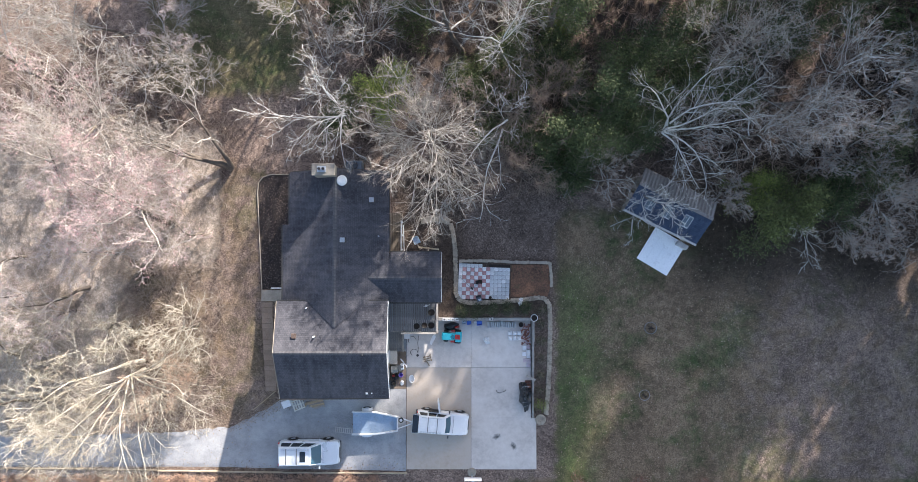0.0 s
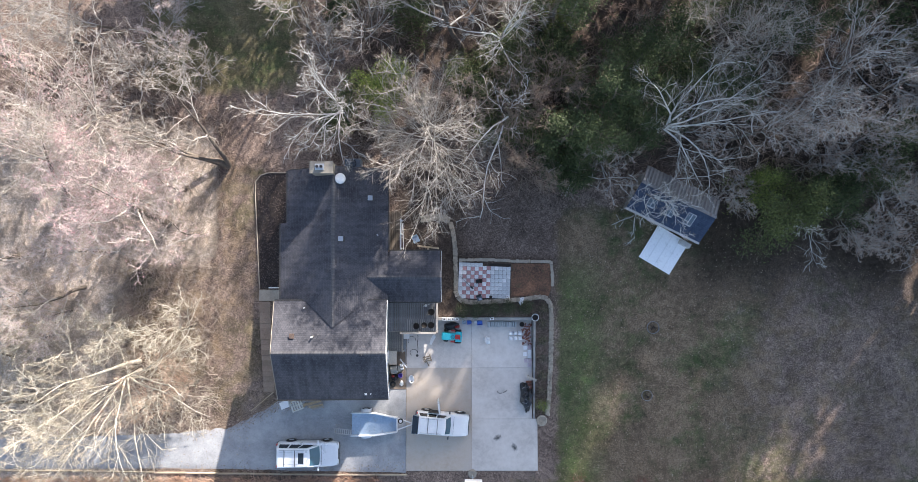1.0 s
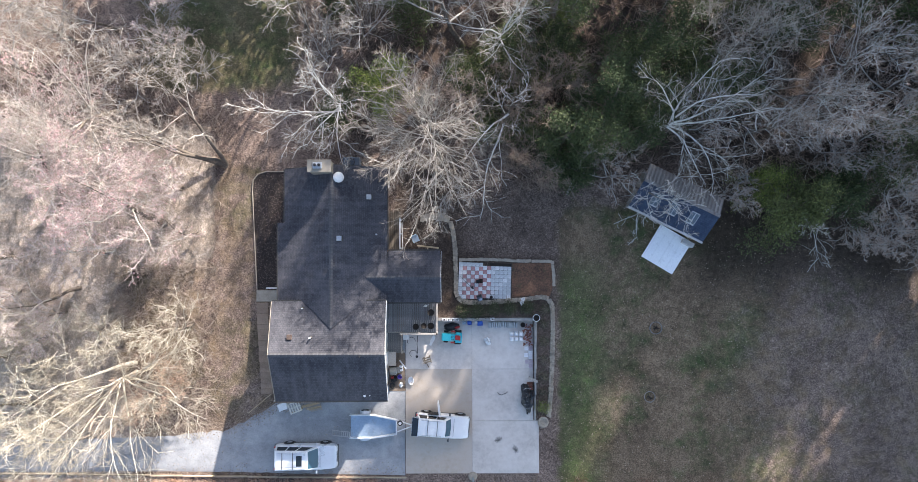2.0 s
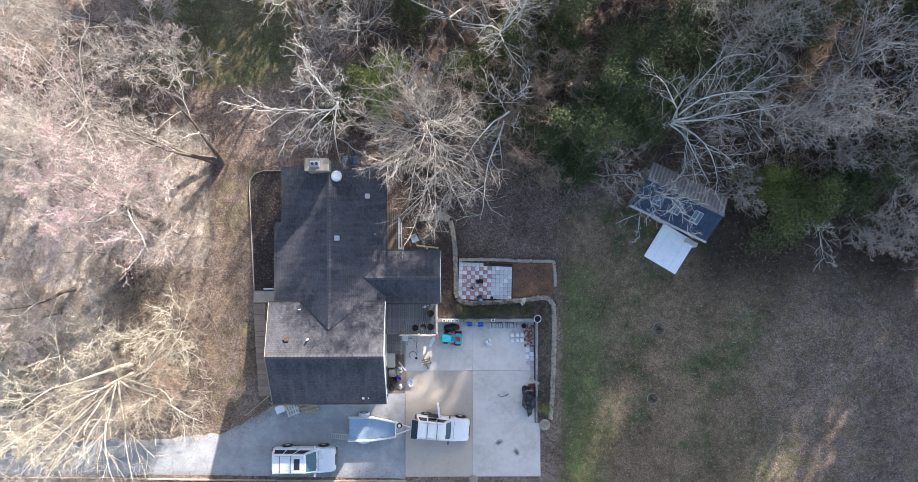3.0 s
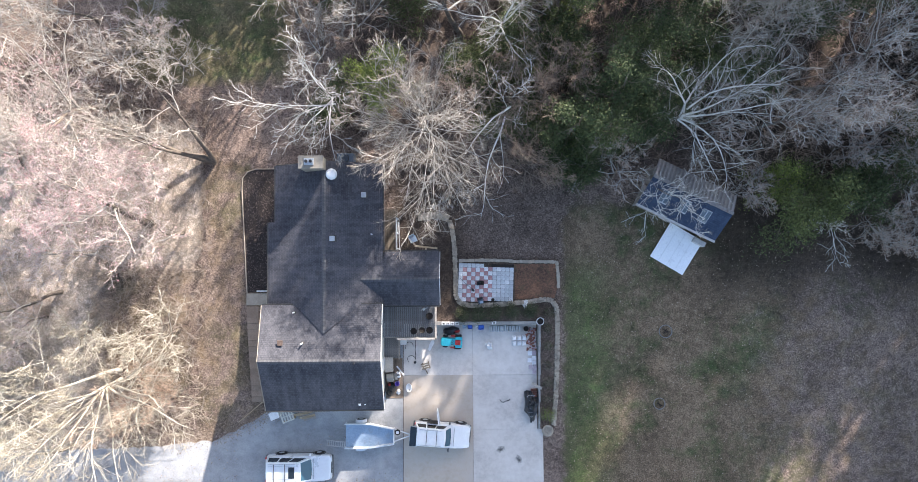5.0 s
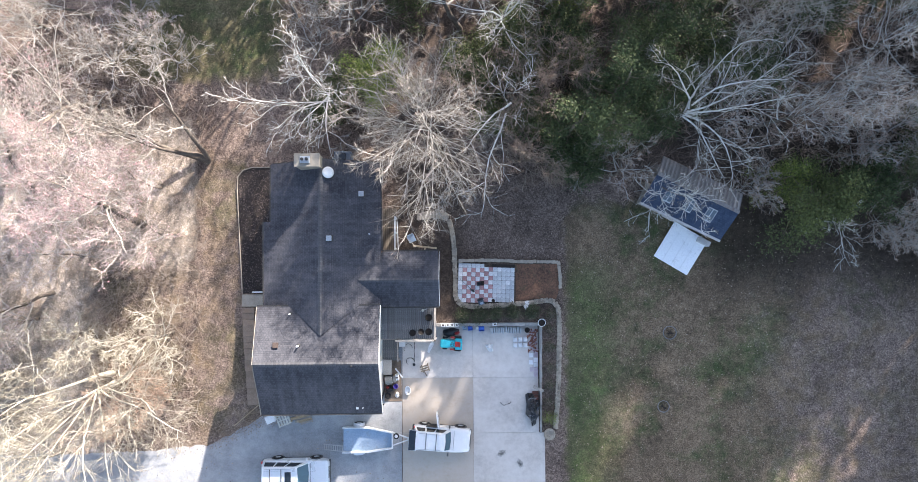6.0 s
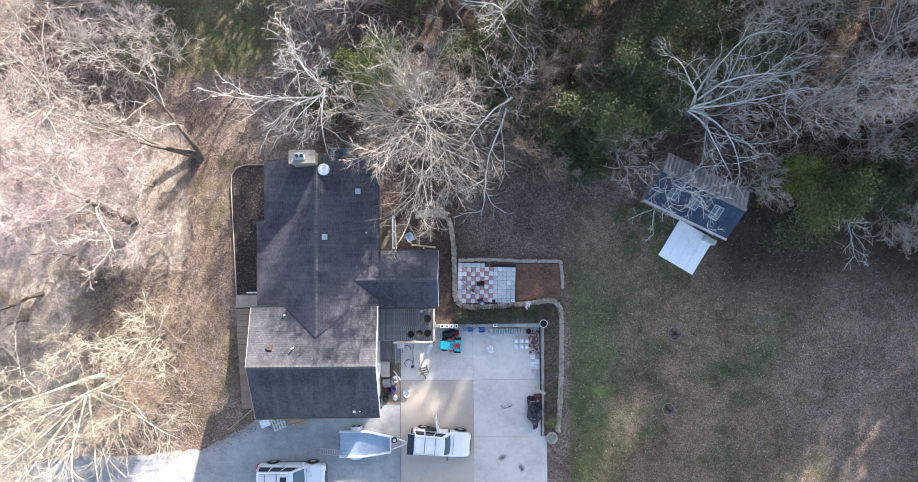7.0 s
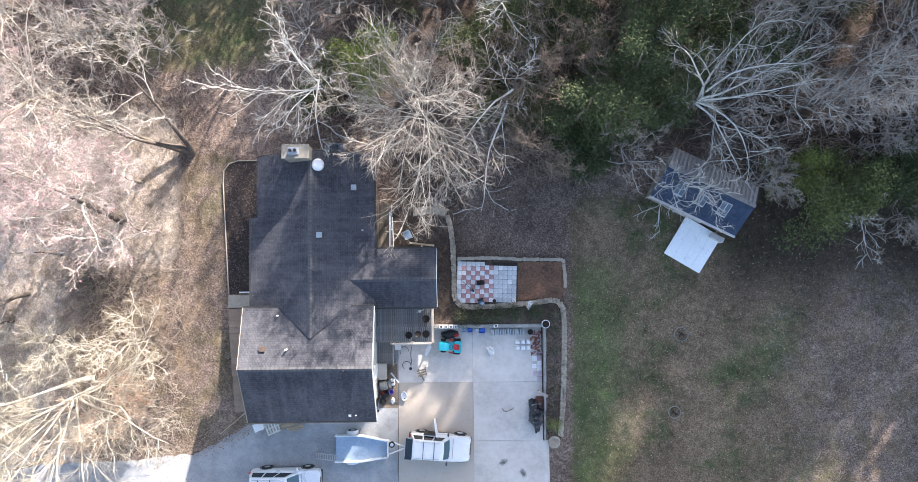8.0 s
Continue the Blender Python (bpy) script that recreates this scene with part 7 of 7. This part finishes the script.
# trees behind the house
bare_tree(-1.5, 7.8, 12.5, 20, M_BARK_PALE, M_TWIG_GREY, "broad leafless tree with drooping pale twigs over the roof", (0.0, 0.0), 26, 1.08, 66, 0.5, limb_ratio=0.66, up=-0.05, kink=0.55, r0=0.24, fine=0.78)
bare_tree(1.9, 8.4, 10.5, 21, M_BARK_WHITE, M_TWIG_DARK, "leafless tree with bright bark and one long hanging limb", (0.03, 0.02), 4, 0.85, 48, 0.5, limb_ratio=0.42, r0=0.2, fine=0.8, arms=((0.6, 262, 12, 7.2, -0.55), (0.75, 215, 20, 4.5, -0.4)))
bare_tree(-6.3, 10.0, 9.0, 22, M_BARK_WHITE, M_TWIG_GREY, "spreading leafless tree with gnarled limbs reaching over the roof", (-0.03, 0.0), 4, 1.12, 70, 0.6, limb_ratio=0.45, up=0.0, kink=1.2, r0=0.15, fine=0.85, arms=((0.62, 178, 8, 6.2, 0.0), (0.7, 150, 22, 4.8, 0.0), (0.66, 205, 4, 4.6, -0.3), (0.72, 262, 14, 4.8, -0.5), (0.8, 125, 30, 4.5, 0.0), (0.7, 228, 12, 3.8, -0.1)))
bare_tree(0.3, 16.0, 15.0, 23, M_BARK_GREY, M_TWIG_GREY, "tall grey tree leaning from the wood", (-0.10, 0.10), 9, 0.9, 58, 0.25, limb_ratio=0.62)
bare_tree(3.2, 11.4, 8.5, 24, M_BARK_BROWN, M_TWIG_DARK, BROWN, (0, 0), 12, 1.0, 58, 0.12, limb_ratio=0.68)
bare_tree(6.2, 12.6, 8.5, 25, M_BARK_BROWN, M_TWIG_DARK, BROWN, (0, 0), 12, 1.0, 58, 0.12, limb_ratio=0.68)
bare_tree(4.4, 7.4, 6.5, 26, M_BARK_BROWN, M_TWIG_DARK, BROWN, (0, 0), 11, 1.0, 60, 0.1, limb_ratio=0.75)
bare_tree(-11.5, 17.8, 11.0, 27, M_BARK_GREY, M_TWIG_GREY, GREY, (0, 0), 9, 0.9, 54, 0.3)
bare_tree(6.5, 18.8, 10.0, 28, M_BARK_PALE, M_TWIG_TAN, GREY, (0, 0), 10, 0.95, 58, 0.2)
bare_tree(3.0, 15.0, 10.0, 52, M_BARK_WHITE, M_TWIG_TAN, "pale forked tree standing over green bushes", (0.02, 0.02), 5, 1.0, 60, 0.45, limb_ratio=0.5, kink=1.1, fine=0.85, arms=((0.7, 20, 20, 5.0, -0.1), (0.72, 160, 20, 5.0, -0.1), (0.8, 75, 35, 4.2, 0.0), (0.6, 300, 15, 3.5, -0.2)))
bare_tree(-2.0, 12.2, 5.5, 29, M_BARK_BROWN, M_TWIG_BROWN, BROWN, (0, 0), 11, 1.0, 60, 0.12, limb_ratio=0.7)
bare_tree(-0.6, 5.4, 4.6, 43, M_BARK_GREY, M_TWIG_GREY, "low twiggy tree beside the porch", (0.03, 0), 10, 0.85, 62, 0.12, limb_ratio=0.7)
bare_tree(-7.5, 16.5, 9.0, 44, M_BARK_GREY, M_TWIG_GREY, GREY, (0, 0), 8, 0.9, 60, 0.2, limb_ratio=0.7)

# trees round and behind the shed
bare_tree(13.0, 7.9, 8.8, 30, M_BARK_WHITE, M_TWIG_GREY, "crooked grey tree with pale forked limbs over the shed", (0.06, 0.06), 3, 1.05, 58, 0.6, limb_ratio=0.46, kink=0.95, r0=0.2, fine=0.85, arms=((0.78, 100, 12, 5.8, 0.1, -85), (0.76, -5, 10, 6.2, -0.2, -55), (0.8, 8, 22, 7.6, 0.0, 25), (0.74, -30, 8, 5.0, -0.1, -30), (0.9, 40, 35, 5.5, 0.0, -20), (0.85, 95, 30, 4.2, 0.0, 20), (0.78, -10, 18, 6.6, 0.0, 10)))
bare_tree(11.2, 6.2, 6.5, 31, M_BARK_GREY, M_TWIG_BROWN, BROWN, (0.02, -0.02), 11, 1.0, 60, 0.12, limb_ratio=0.72)
bare_tree(20.5, 9.2, 10.0, 32, M_BARK_WHITE, M_TWIG_BROWN, GREY, (0.02, 0), 12, 1.05, 62, 0.3, limb_ratio=0.62, fine=0.8)
bare_tree(24.5, 12.3, 10.5, 33, M_BARK_WHITE, M_TWIG_BROWN, GREY, (0, 0), 11, 0.95, 60, 0.3, limb_ratio=0.62, fine=0.8)
bare_tree(20.0, 15.6, 10.5, 34, M_BARK_PALE, M_TWIG_TAN, GREY, (0, 0.05), 10, 0.9, 60, 0.3, limb_ratio=0.62, fine=0.8)
bare_tree(29.0, 8.0, 9.0, 35, M_BARK_GREY, M_TWIG_BROWN, BROWN, (0, 0), 11, 1.0, 58, 0.15, limb_ratio=0.7)
bare_tree(28.0, 13.6, 11.0, 36, M_BARK_WHITE, M_TWIG_BROWN, GREY, (0, 0), 10, 0.95, 60, 0.3, limb_ratio=0.62, fine=0.8)
bare_tree(15.6, 16.2, 10.5, 37, M_BARK_PALE, M_TWIG_TAN, GREY, (0, 0), 11, 0.95, 60, 0.3, limb_ratio=0.6, fine=0.8)
bare_tree(32.0, 3.8, 7.0, 38, M_BARK_GREY, M_TWIG_BROWN, BROWN, (0, 0), 11, 1.0, 60, 0.1, limb_ratio=0.75)
bare_tree(33.5, 10.0, 9.5, 39, M_BARK_GREY, M_TWIG_BROWN, BROWN, (0, 0), 10, 1.0, 58, 0.15, limb_ratio=0.72)
bare_tree(25.5, 4.2, 5.5, 40, M_BARK_WHITE, M_TWIG_GREY, "small dead tree with pale forked branches", (0.05, -0.2), 6, 0.75, 55, 0.3, arms=((0.5, 290, 20, 4.0, -0.2), (0.5, 200, 20, 3.0, -0.1)))
bare_tree(20.3, 5.4, 4.2, 41, M_BARK_GREY, M_TWIG_BROWN, BROWN, (0.05, 0.05), 11, 1.0, 60, 0.1, limb_ratio=0.72)
bare_tree(36.8, -5.0, 6.0, 42, M_BARK_BROWN, M_TWIG_BROWN, BROWN, (0, 0), 9, 0.9, 60, 0.1, limb_ratio=0.75)
bare_tree(16.5, 9.8, 8.0, 45, M_BARK_GREY, M_TWIG_BROWN, BROWN, (0.06, 0), 9, 0.85, 60, 0.2, limb_ratio=0.7)

bare_tree(13.2, 5.6, 7.0, 46, M_BARK_WHITE, M_TWIG_GREY, "thin grey tree reaching over the shed roof", (0.10, -0.22), 9, 0.8, 66, 0.3, limb_ratio=0.8)
for i, (x, y, h) in enumerate(((29.0, 3.4, 4.5), (31.0, 6.8, 7.0), (35.0, 5.5, 7.0), (27.2, 8.2, 5.5), (34.5, 1.2, 5.5), (30.5, 1.6, 4.5), (22.5, 13.5, 9.0), (31.5, 12.5, 10.0))):
    bare_tree(x, y, h, 300 + i, M_BARK_GREY, M_TWIG_BROWN, BROWN, (0, 0), 10, 0.95, 62, 0.08, limb_ratio=0.78)
for i, (x, y, h) in enumerate(((-6.5, 19.0, 10.0), (3.5, 19.5, 10.0), (0.6, 11.8, 5.5), (-9.8, 14.8, 6.0))):
    bare_tree(x, y, h, 320 + i, M_BARK_GREY if i % 2 else M_BARK_BROWN, M_TWIG_GREY if i % 2 else M_TWIG_BROWN, BROWN if i % 2 == 0 else GREY, (0, 0), 10, 0.95, 60, 0.12, limb_ratio=0.72)

# evergreens
EV = "dark evergreen bush in the wood's understorey"
evergreen(-5.3, 12.6, 5.2, 2.6, 50, M_LEAF_LIME, "yellow-green bush behind the house", 12000, 0.15)
evergreen(-7.6, 12.4, 3.2, 1.6, 51, M_LEAF_GREEN, "small green bush behind the house", 4000, 0.14)
# the 15.5 m one is raised so that it shades the porch roof
for i, (x, y, h, r, n) in enumerate(((11.8, 13.6, 6.5, 2.6, 7500), (10.2, 10.9, 9.5, 2.2, 7200), (7.6, 8.8, 9.0, 2.2, 7500), (6.8, 17.4, 15.5, 2.6, 9500), (14.6, 15.0, 7.5, 2.8, 8000), (13.6, 11.2, 6.5, 2.4, 6500),
                                     (16.8, 12.8, 6.5, 2.6, 7500), (19.5, 12.5, 6.0, 2.3, 5500), (6.8, 15.2, 5.0, 2.0, 4500), (4.0, 15.5, 6.0, 2.1, 4500), (22.8, 16.8, 8.0, 2.7, 6500), (7.0, 7.4, 3.2, 1.4, 2800))):
    evergreen(x, y, h, r, 60 + i, M_LEAF_DARK if i % 3 else M_LEAF_GREEN, EV, int(1.2 * n), 0.18)
evergreen(23.6, 3.8, 5.4, 2.9, 80, M_LEAF_HOLLY, "spreading green holly bush at the lawn's edge", 14000, 0.19)
evergreen(27.2, 4.8, 4.4, 2.6, 81, M_LEAF_DARK, "spreading green holly bush at the lawn's edge", 7500, 0.19)
evergreen(22.0, 5.6, 4.0, 1.7, 82, M_LEAF_LIME, "yellowish bush beside the shed", 5500, 0.12)
evergreen(29.8, 6.2, 5.0, 2.2, 83, M_LEAF_GREEN, EV, 4200, 0.15)
evergreen(33.0, 17.0, 9.0, 2.8, 84, M_LEAF_GREEN, EV, 6500, 0.17)
for i, (x, y, h, r) in enumerate(((-3.5, 18.5, 5.0, 2.0), (-9.0, 10.8, 2.6, 1.3), (1.5, 13.0, 4.0, 1.8), (-8.5, 19.5, 5.0, 2.0), (5.0, 10.0, 4.0, 1.7), (8.5, 6.6, 2.8, 1.4), (9.4, 8.4, 8.5, 2.0), (12.2, 9.2, 6.5, 2.1), (18.0, 18.5, 7.0, 2.4), (27.0, 18.0, 8.0, 2.5), (31.5, 9.0, 5.0, 2.0))):
    evergreen(x, y, h, r, 140 + i, M_LEAF_DARK if i % 2 else M_LEAF_GREEN, EV, 6500, 0.17)
for i, (x, y, h, r) in enumerate(((2.6, 14.6, 4.5, 2.0), (0.2, 13.6, 3.5, 1.6), (4.6, 13.4, 4.0, 1.7), (2.2, 9.9, 3.0, 1.3), (7.8, 13.6, 4.5, 1.8))):
    evergreen(x, y, h, r, 160 + i, M_LEAF_HOLLY, "mid-green bush among the bare trees", 4500, 0.16)
# unseen tall evergreen, added out of view to shade the porch roof
evergreen(9.8, 21.5, 17.0, 3.0, 86, M_LEAF_DARK, EV, 9000, 0.22)
evergreen(7.6, 17.8, 4.5, 1.6, 85, M_LEAF_LIME, "yellowish bush in the wood", 3000, 0.15)

# small shrubs in the strip above the wall, and at the far lawn edge
for i, (x, y) in enumerate(((0.35, -3.62), (1.45, -3.6), (2.6, -3.45), (3.85, -3.4), (5.2, -3.35))):
    evergreen(x, y, 0.6, 0.48, 100 + i, M_LEAF_STRIP, "small clipped evergreen shrub in the planting strip", 1700, 0.09, "planting_shrub", "shrub", group="strip shrubs")
for i, (x, y) in enumerate(((6.4, -4.6), (6.45, -5.9), (6.4, -7.3), (6.45, -8.6), (6.4, -9.8), (6.5, -3.6))):
    evergreen(x, y, 0.45, 0.4, 130 + i, M_LEAF_DARK if i % 2 else M_LEAF_STRIP, "low evergreen plant in the planting strip", 380, 0.07, "planting_shrub", "shrub", group="strip shrubs")
evergreen(6.42, -10.9, 0.7, 0.5, 110, M_LEAF_LIME, "rounded yellow-green shrub at the border's end", 800, 0.08, "planting_shrub", "shrub", group="strip shrubs")
for i, x in enumerate((9.3, 14.0, 18.9)):
    evergreen(x, -16.75 - 0.1 * i, 0.9, 0.6, 120 + i, M_RUSSET, "low russet shrub in the grass", 700, 0.09, "russet_shrub", "shrub", group="russet shrubs")


# the wood goes on beyond; its unseen trees are placed to shade the lawn
def conifer(x, y, h, r, seed):
    return evergreen(x, y, h, r, seed, M_LEAF_DARK, "tall dark conifer of the wood beyond", 3600, 0.80, "conifer", "tree", True, "wood beyond")


def turned(x, y, a=radians(7.0)):
    """Turns an unseen shade tree's spot about the slab, to suit the sun."""
    return x * math.cos(a) - (y + 8) * math.sin(a), x * math.sin(a) + (y + 8) * math.cos(a) - 8


def stand(tree, x, y, rz):
    return copy_thing(tree, pose(x, y, ground_z(x, y) - 0.05, 0, 0, rz))


def beyond():
    rng = random.Random(77)
    first = [conifer(*turned(46.0, 22.0), 19.0, 3.6, 201), conifer(*turned(52.5, 12.0), 17.0, 3.4, 202), conifer(*turned(36.0, 30.0), 23.0, 4.0, 203)]
    spots = [(31.0, 26.0), (52.5, 12.0), (36.0, 30.0)]
    for _ in range(9000):
        x, y = rng.uniform(14, 82), rng.uniform(-4, 50)
        # gaps between the unseen trees are set where sun should reach the ground
        across = x - 0.75 * y
        if (y < 24 and x < 41) or across < 11.5 or 15.5 < across < 27.0 or 34.5 < across < 43.6 or across > 64:
            continue
        if any((x - a) ** 2 + (y - b) ** 2 < 24 for a, b in spots):
            continue
        spots.append((x, y))
        if len(spots) > 46:
            break
    for i, (x, y) in enumerate(spots[3:]):
        stand(first[i % 3], *turned(x, y), rng.uniform(0, 360))
    # unseen pines and conifers added one by one to shade slab, roof and lawn
    mid = evergreen(*turned(35.0, 25.0), 21.0, 3.0, 208, M_LEAF_DARK, "pine with a bare lower trunk beyond the wood's edge", 3800, 0.6, "conifer", "tree", False, "wood beyond", 0.60)
    for x, y in ((38.0, 26.0), (41.6, 26.2), (45.4, 26.8)):
        stand(mid, *turned(x, y), 80 + 33 * x)
    stand(first[1], *turned(21.2, 24.6), 70)
    evergreen(46.4, 22.0, 21.0, 0.8, 210, M_LEAF_DARK, "unseen slim tall conifer added to part two shafts of sun on the lawn", 7000, 0.26, "conifer", "tree", True, "wood beyond")
    pine = evergreen(*turned(25.5, 27.0), 28.0, 3.7, 206, M_LEAF_DARK, "tall pine with a high crown beyond the wood's edge", 3800, 0.6, "conifer", "tree", False, "wood beyond", 0.86)
    for x, y in ((31.0, 27.2), (35.8, 27.0), (44.4, 27.0), (49.2, 27.0)):
        stand(pine, *turned(x, y), 25 * x)
    evergreen(6.4, 28.0, 20.0, 3.2, 209, M_LEAF_DARK, "tall pine with a deep crown beyond the wood's edge", 3600, 0.6, "conifer", "tree", False, "wood beyond", 0.70)
    evergreen(*turned(29.7, 25.6), 23.0, 3.8, 207, M_LEAF_DARK, "tall pine with a deep crown beyond the wood's edge", 4600, 0.6, "conifer", "tree", False, "wood beyond", 0.80)
    # unseen low evergreens and small conifers that shade the ground behind the house
    low = evergreen(-11.0, 23.6, 7.0, 2.6, 205, M_LEAF_DARK, "dark evergreen of the wood beyond", 3500, 0.3, "evergreen_bush", "bush", False, "wood beyond")
    for x, y in ((-7.2, 25.2), (-4.0, 26.8), (-17.6, 24.4)):
        stand(low, x, y, 30 * x)
    small = conifer(-13.5, 31.0, 11.0, 2.8, 204)
    for x, y in ((-11.5, 34.5), (-18.5, 30.5), (0.5, 28.0), (12.5, 33.0)):
        stand(small, x, y, 40 * x)


beyond()


def undergrowth():
    """Low brush and dead stalks over the woodland floor."""
    rng = np.random.default_rng(33)

    def patch(n, x0, x1, y0, y1, keep, mat_, label, tall):
        x, y = rng.uniform(x0, x1, n), rng.uniform(y0, y1, n)
        ok = np.array([keep(a, b) for a, b in zip(x, y)])
        x, y = x[ok], y[ok]
        base = np.stack([x, y, [ground_z(a, b) for a, b in zip(x, y)]], 1)
        m = 7
        n = len(x)
        d = rng.normal(0, 1, (n, m, 3))
        d[..., 2] = np.abs(d[..., 2]) * 0.9 + 0.25
        d /= np.linalg.norm(d, axis=-1, keepdims=True)
        L = rng.uniform(0.35, tall, (n, m, 1))
        p = np.stack([np.broadcast_to(base[:, None], (n, m, 3)), base[:, None] + d * L * 0.5 + rng.normal(0, 0.06, (n, m, 3)), base[:, None] + d * L + rng.normal(0, 0.12, (n, m, 3))], 2).reshape(n * m, 3, 3)
        v, q = tubes(p, np.tile(np.array([0.013, 0.009, 0.005]), (n * m, 1)), 3)
        tagged(np_mesh("brush", v, q, mat_), label, "brush", kind="stuff")

    patch(1900, -37, -16.5, -12.4, 16, lambda a, b: a < -18.2 + 1.3 * noise.noise((b * 0.4, 2, 0)) and not (-24 < a < -12 and b > 12), M_TWIG_TAN, "dry tan brush and stalks on the woodland floor", 1.5)
    patch(420, -37, -6, -17, -16.4, lambda a, b: True, M_TWIG_RUSSET, "russet stalks beside the drive", 0.8)
    patch(1300, 3, 37, 4, 21, lambda a, b: b > 6.5 - 0.06 * (a - 20) and not (12 < a < 19.5 and b < 7.5), M_TWIG_BROWN, "brown brush on the woodland floor", 1.6)


undergrowth()


# ---- leaves on the ground ----
def fallen_leaves():
    rng = np.random.default_rng(9)
    n = 20000
    x = rng.uniform(-37, 38, n)
    y = rng.uniform(-17, 21, n)
    keep = ~((x > -16) & (x < 7.3) & (y < 7)) | ((rng.uniform(0, 1, n) < 0.10) & ((x > 5.9) | (y > 0.5)) & (y > 0.4))
    keep |= (x > -15) & (x < -4.5) & (y < -10.6) & (y > -15.8) & (rng.uniform(0, 1, n) < 0.15)
    x, y = x[keep], y[keep]
    m = 900
    x = np.concatenate([x, rng.uniform(-36, -4.2, m)])
    y = np.concatenate([y, -16.1 + np.abs(rng.normal(0, 0.45, m))])
    # drifted along the drive's upper edge
    m = 1500
    e = rng.uniform(-21, -10.5, m)
    x = np.concatenate([x, e])
    y = np.concatenate([y, np.interp(e, [-21, -17, -15, -12.5, -10.5], [-12.7, -12.2, -11.4, -10.4, -10.2]) + rng.normal(0, 0.35, m)])
    z = np.array([ground_z(a, b) for a, b in zip(x, y)]) + 0.015
    z = np.where((x < -4.1) & (y < -10.2) & (y > -16), np.maximum(z, 0.012), z)
    n = len(x)
    a = rng.uniform(0, 6.28, n)
    s = rng.uniform(0.022, 0.060, n)
    tilt = rng.normal(0, 0.25, n) * s
    cx, sx = np.cos(a) * s, np.sin(a) * s
    V = np.stack([np.stack([x - cx, y - sx, z + 0.02 - tilt], 1), np.stack([x + sx * 0.6, y - cx * 0.6, z + 0.01], 1), np.stack([x + cx, y + sx, z + 0.02 + tilt], 1), np.stack([x - sx * 0.6, y + cx * 0.6, z + 0.01], 1)], 1).reshape(-1, 3)
    ob = np_mesh("fallen_leaves", V, np.arange(n * 4).reshape(n, 4), M_DEADLEAF)
    tagged(ob, "scattered dry fallen leaves on grass and litter", "leaves", kind="stuff")


fallen_leaves()
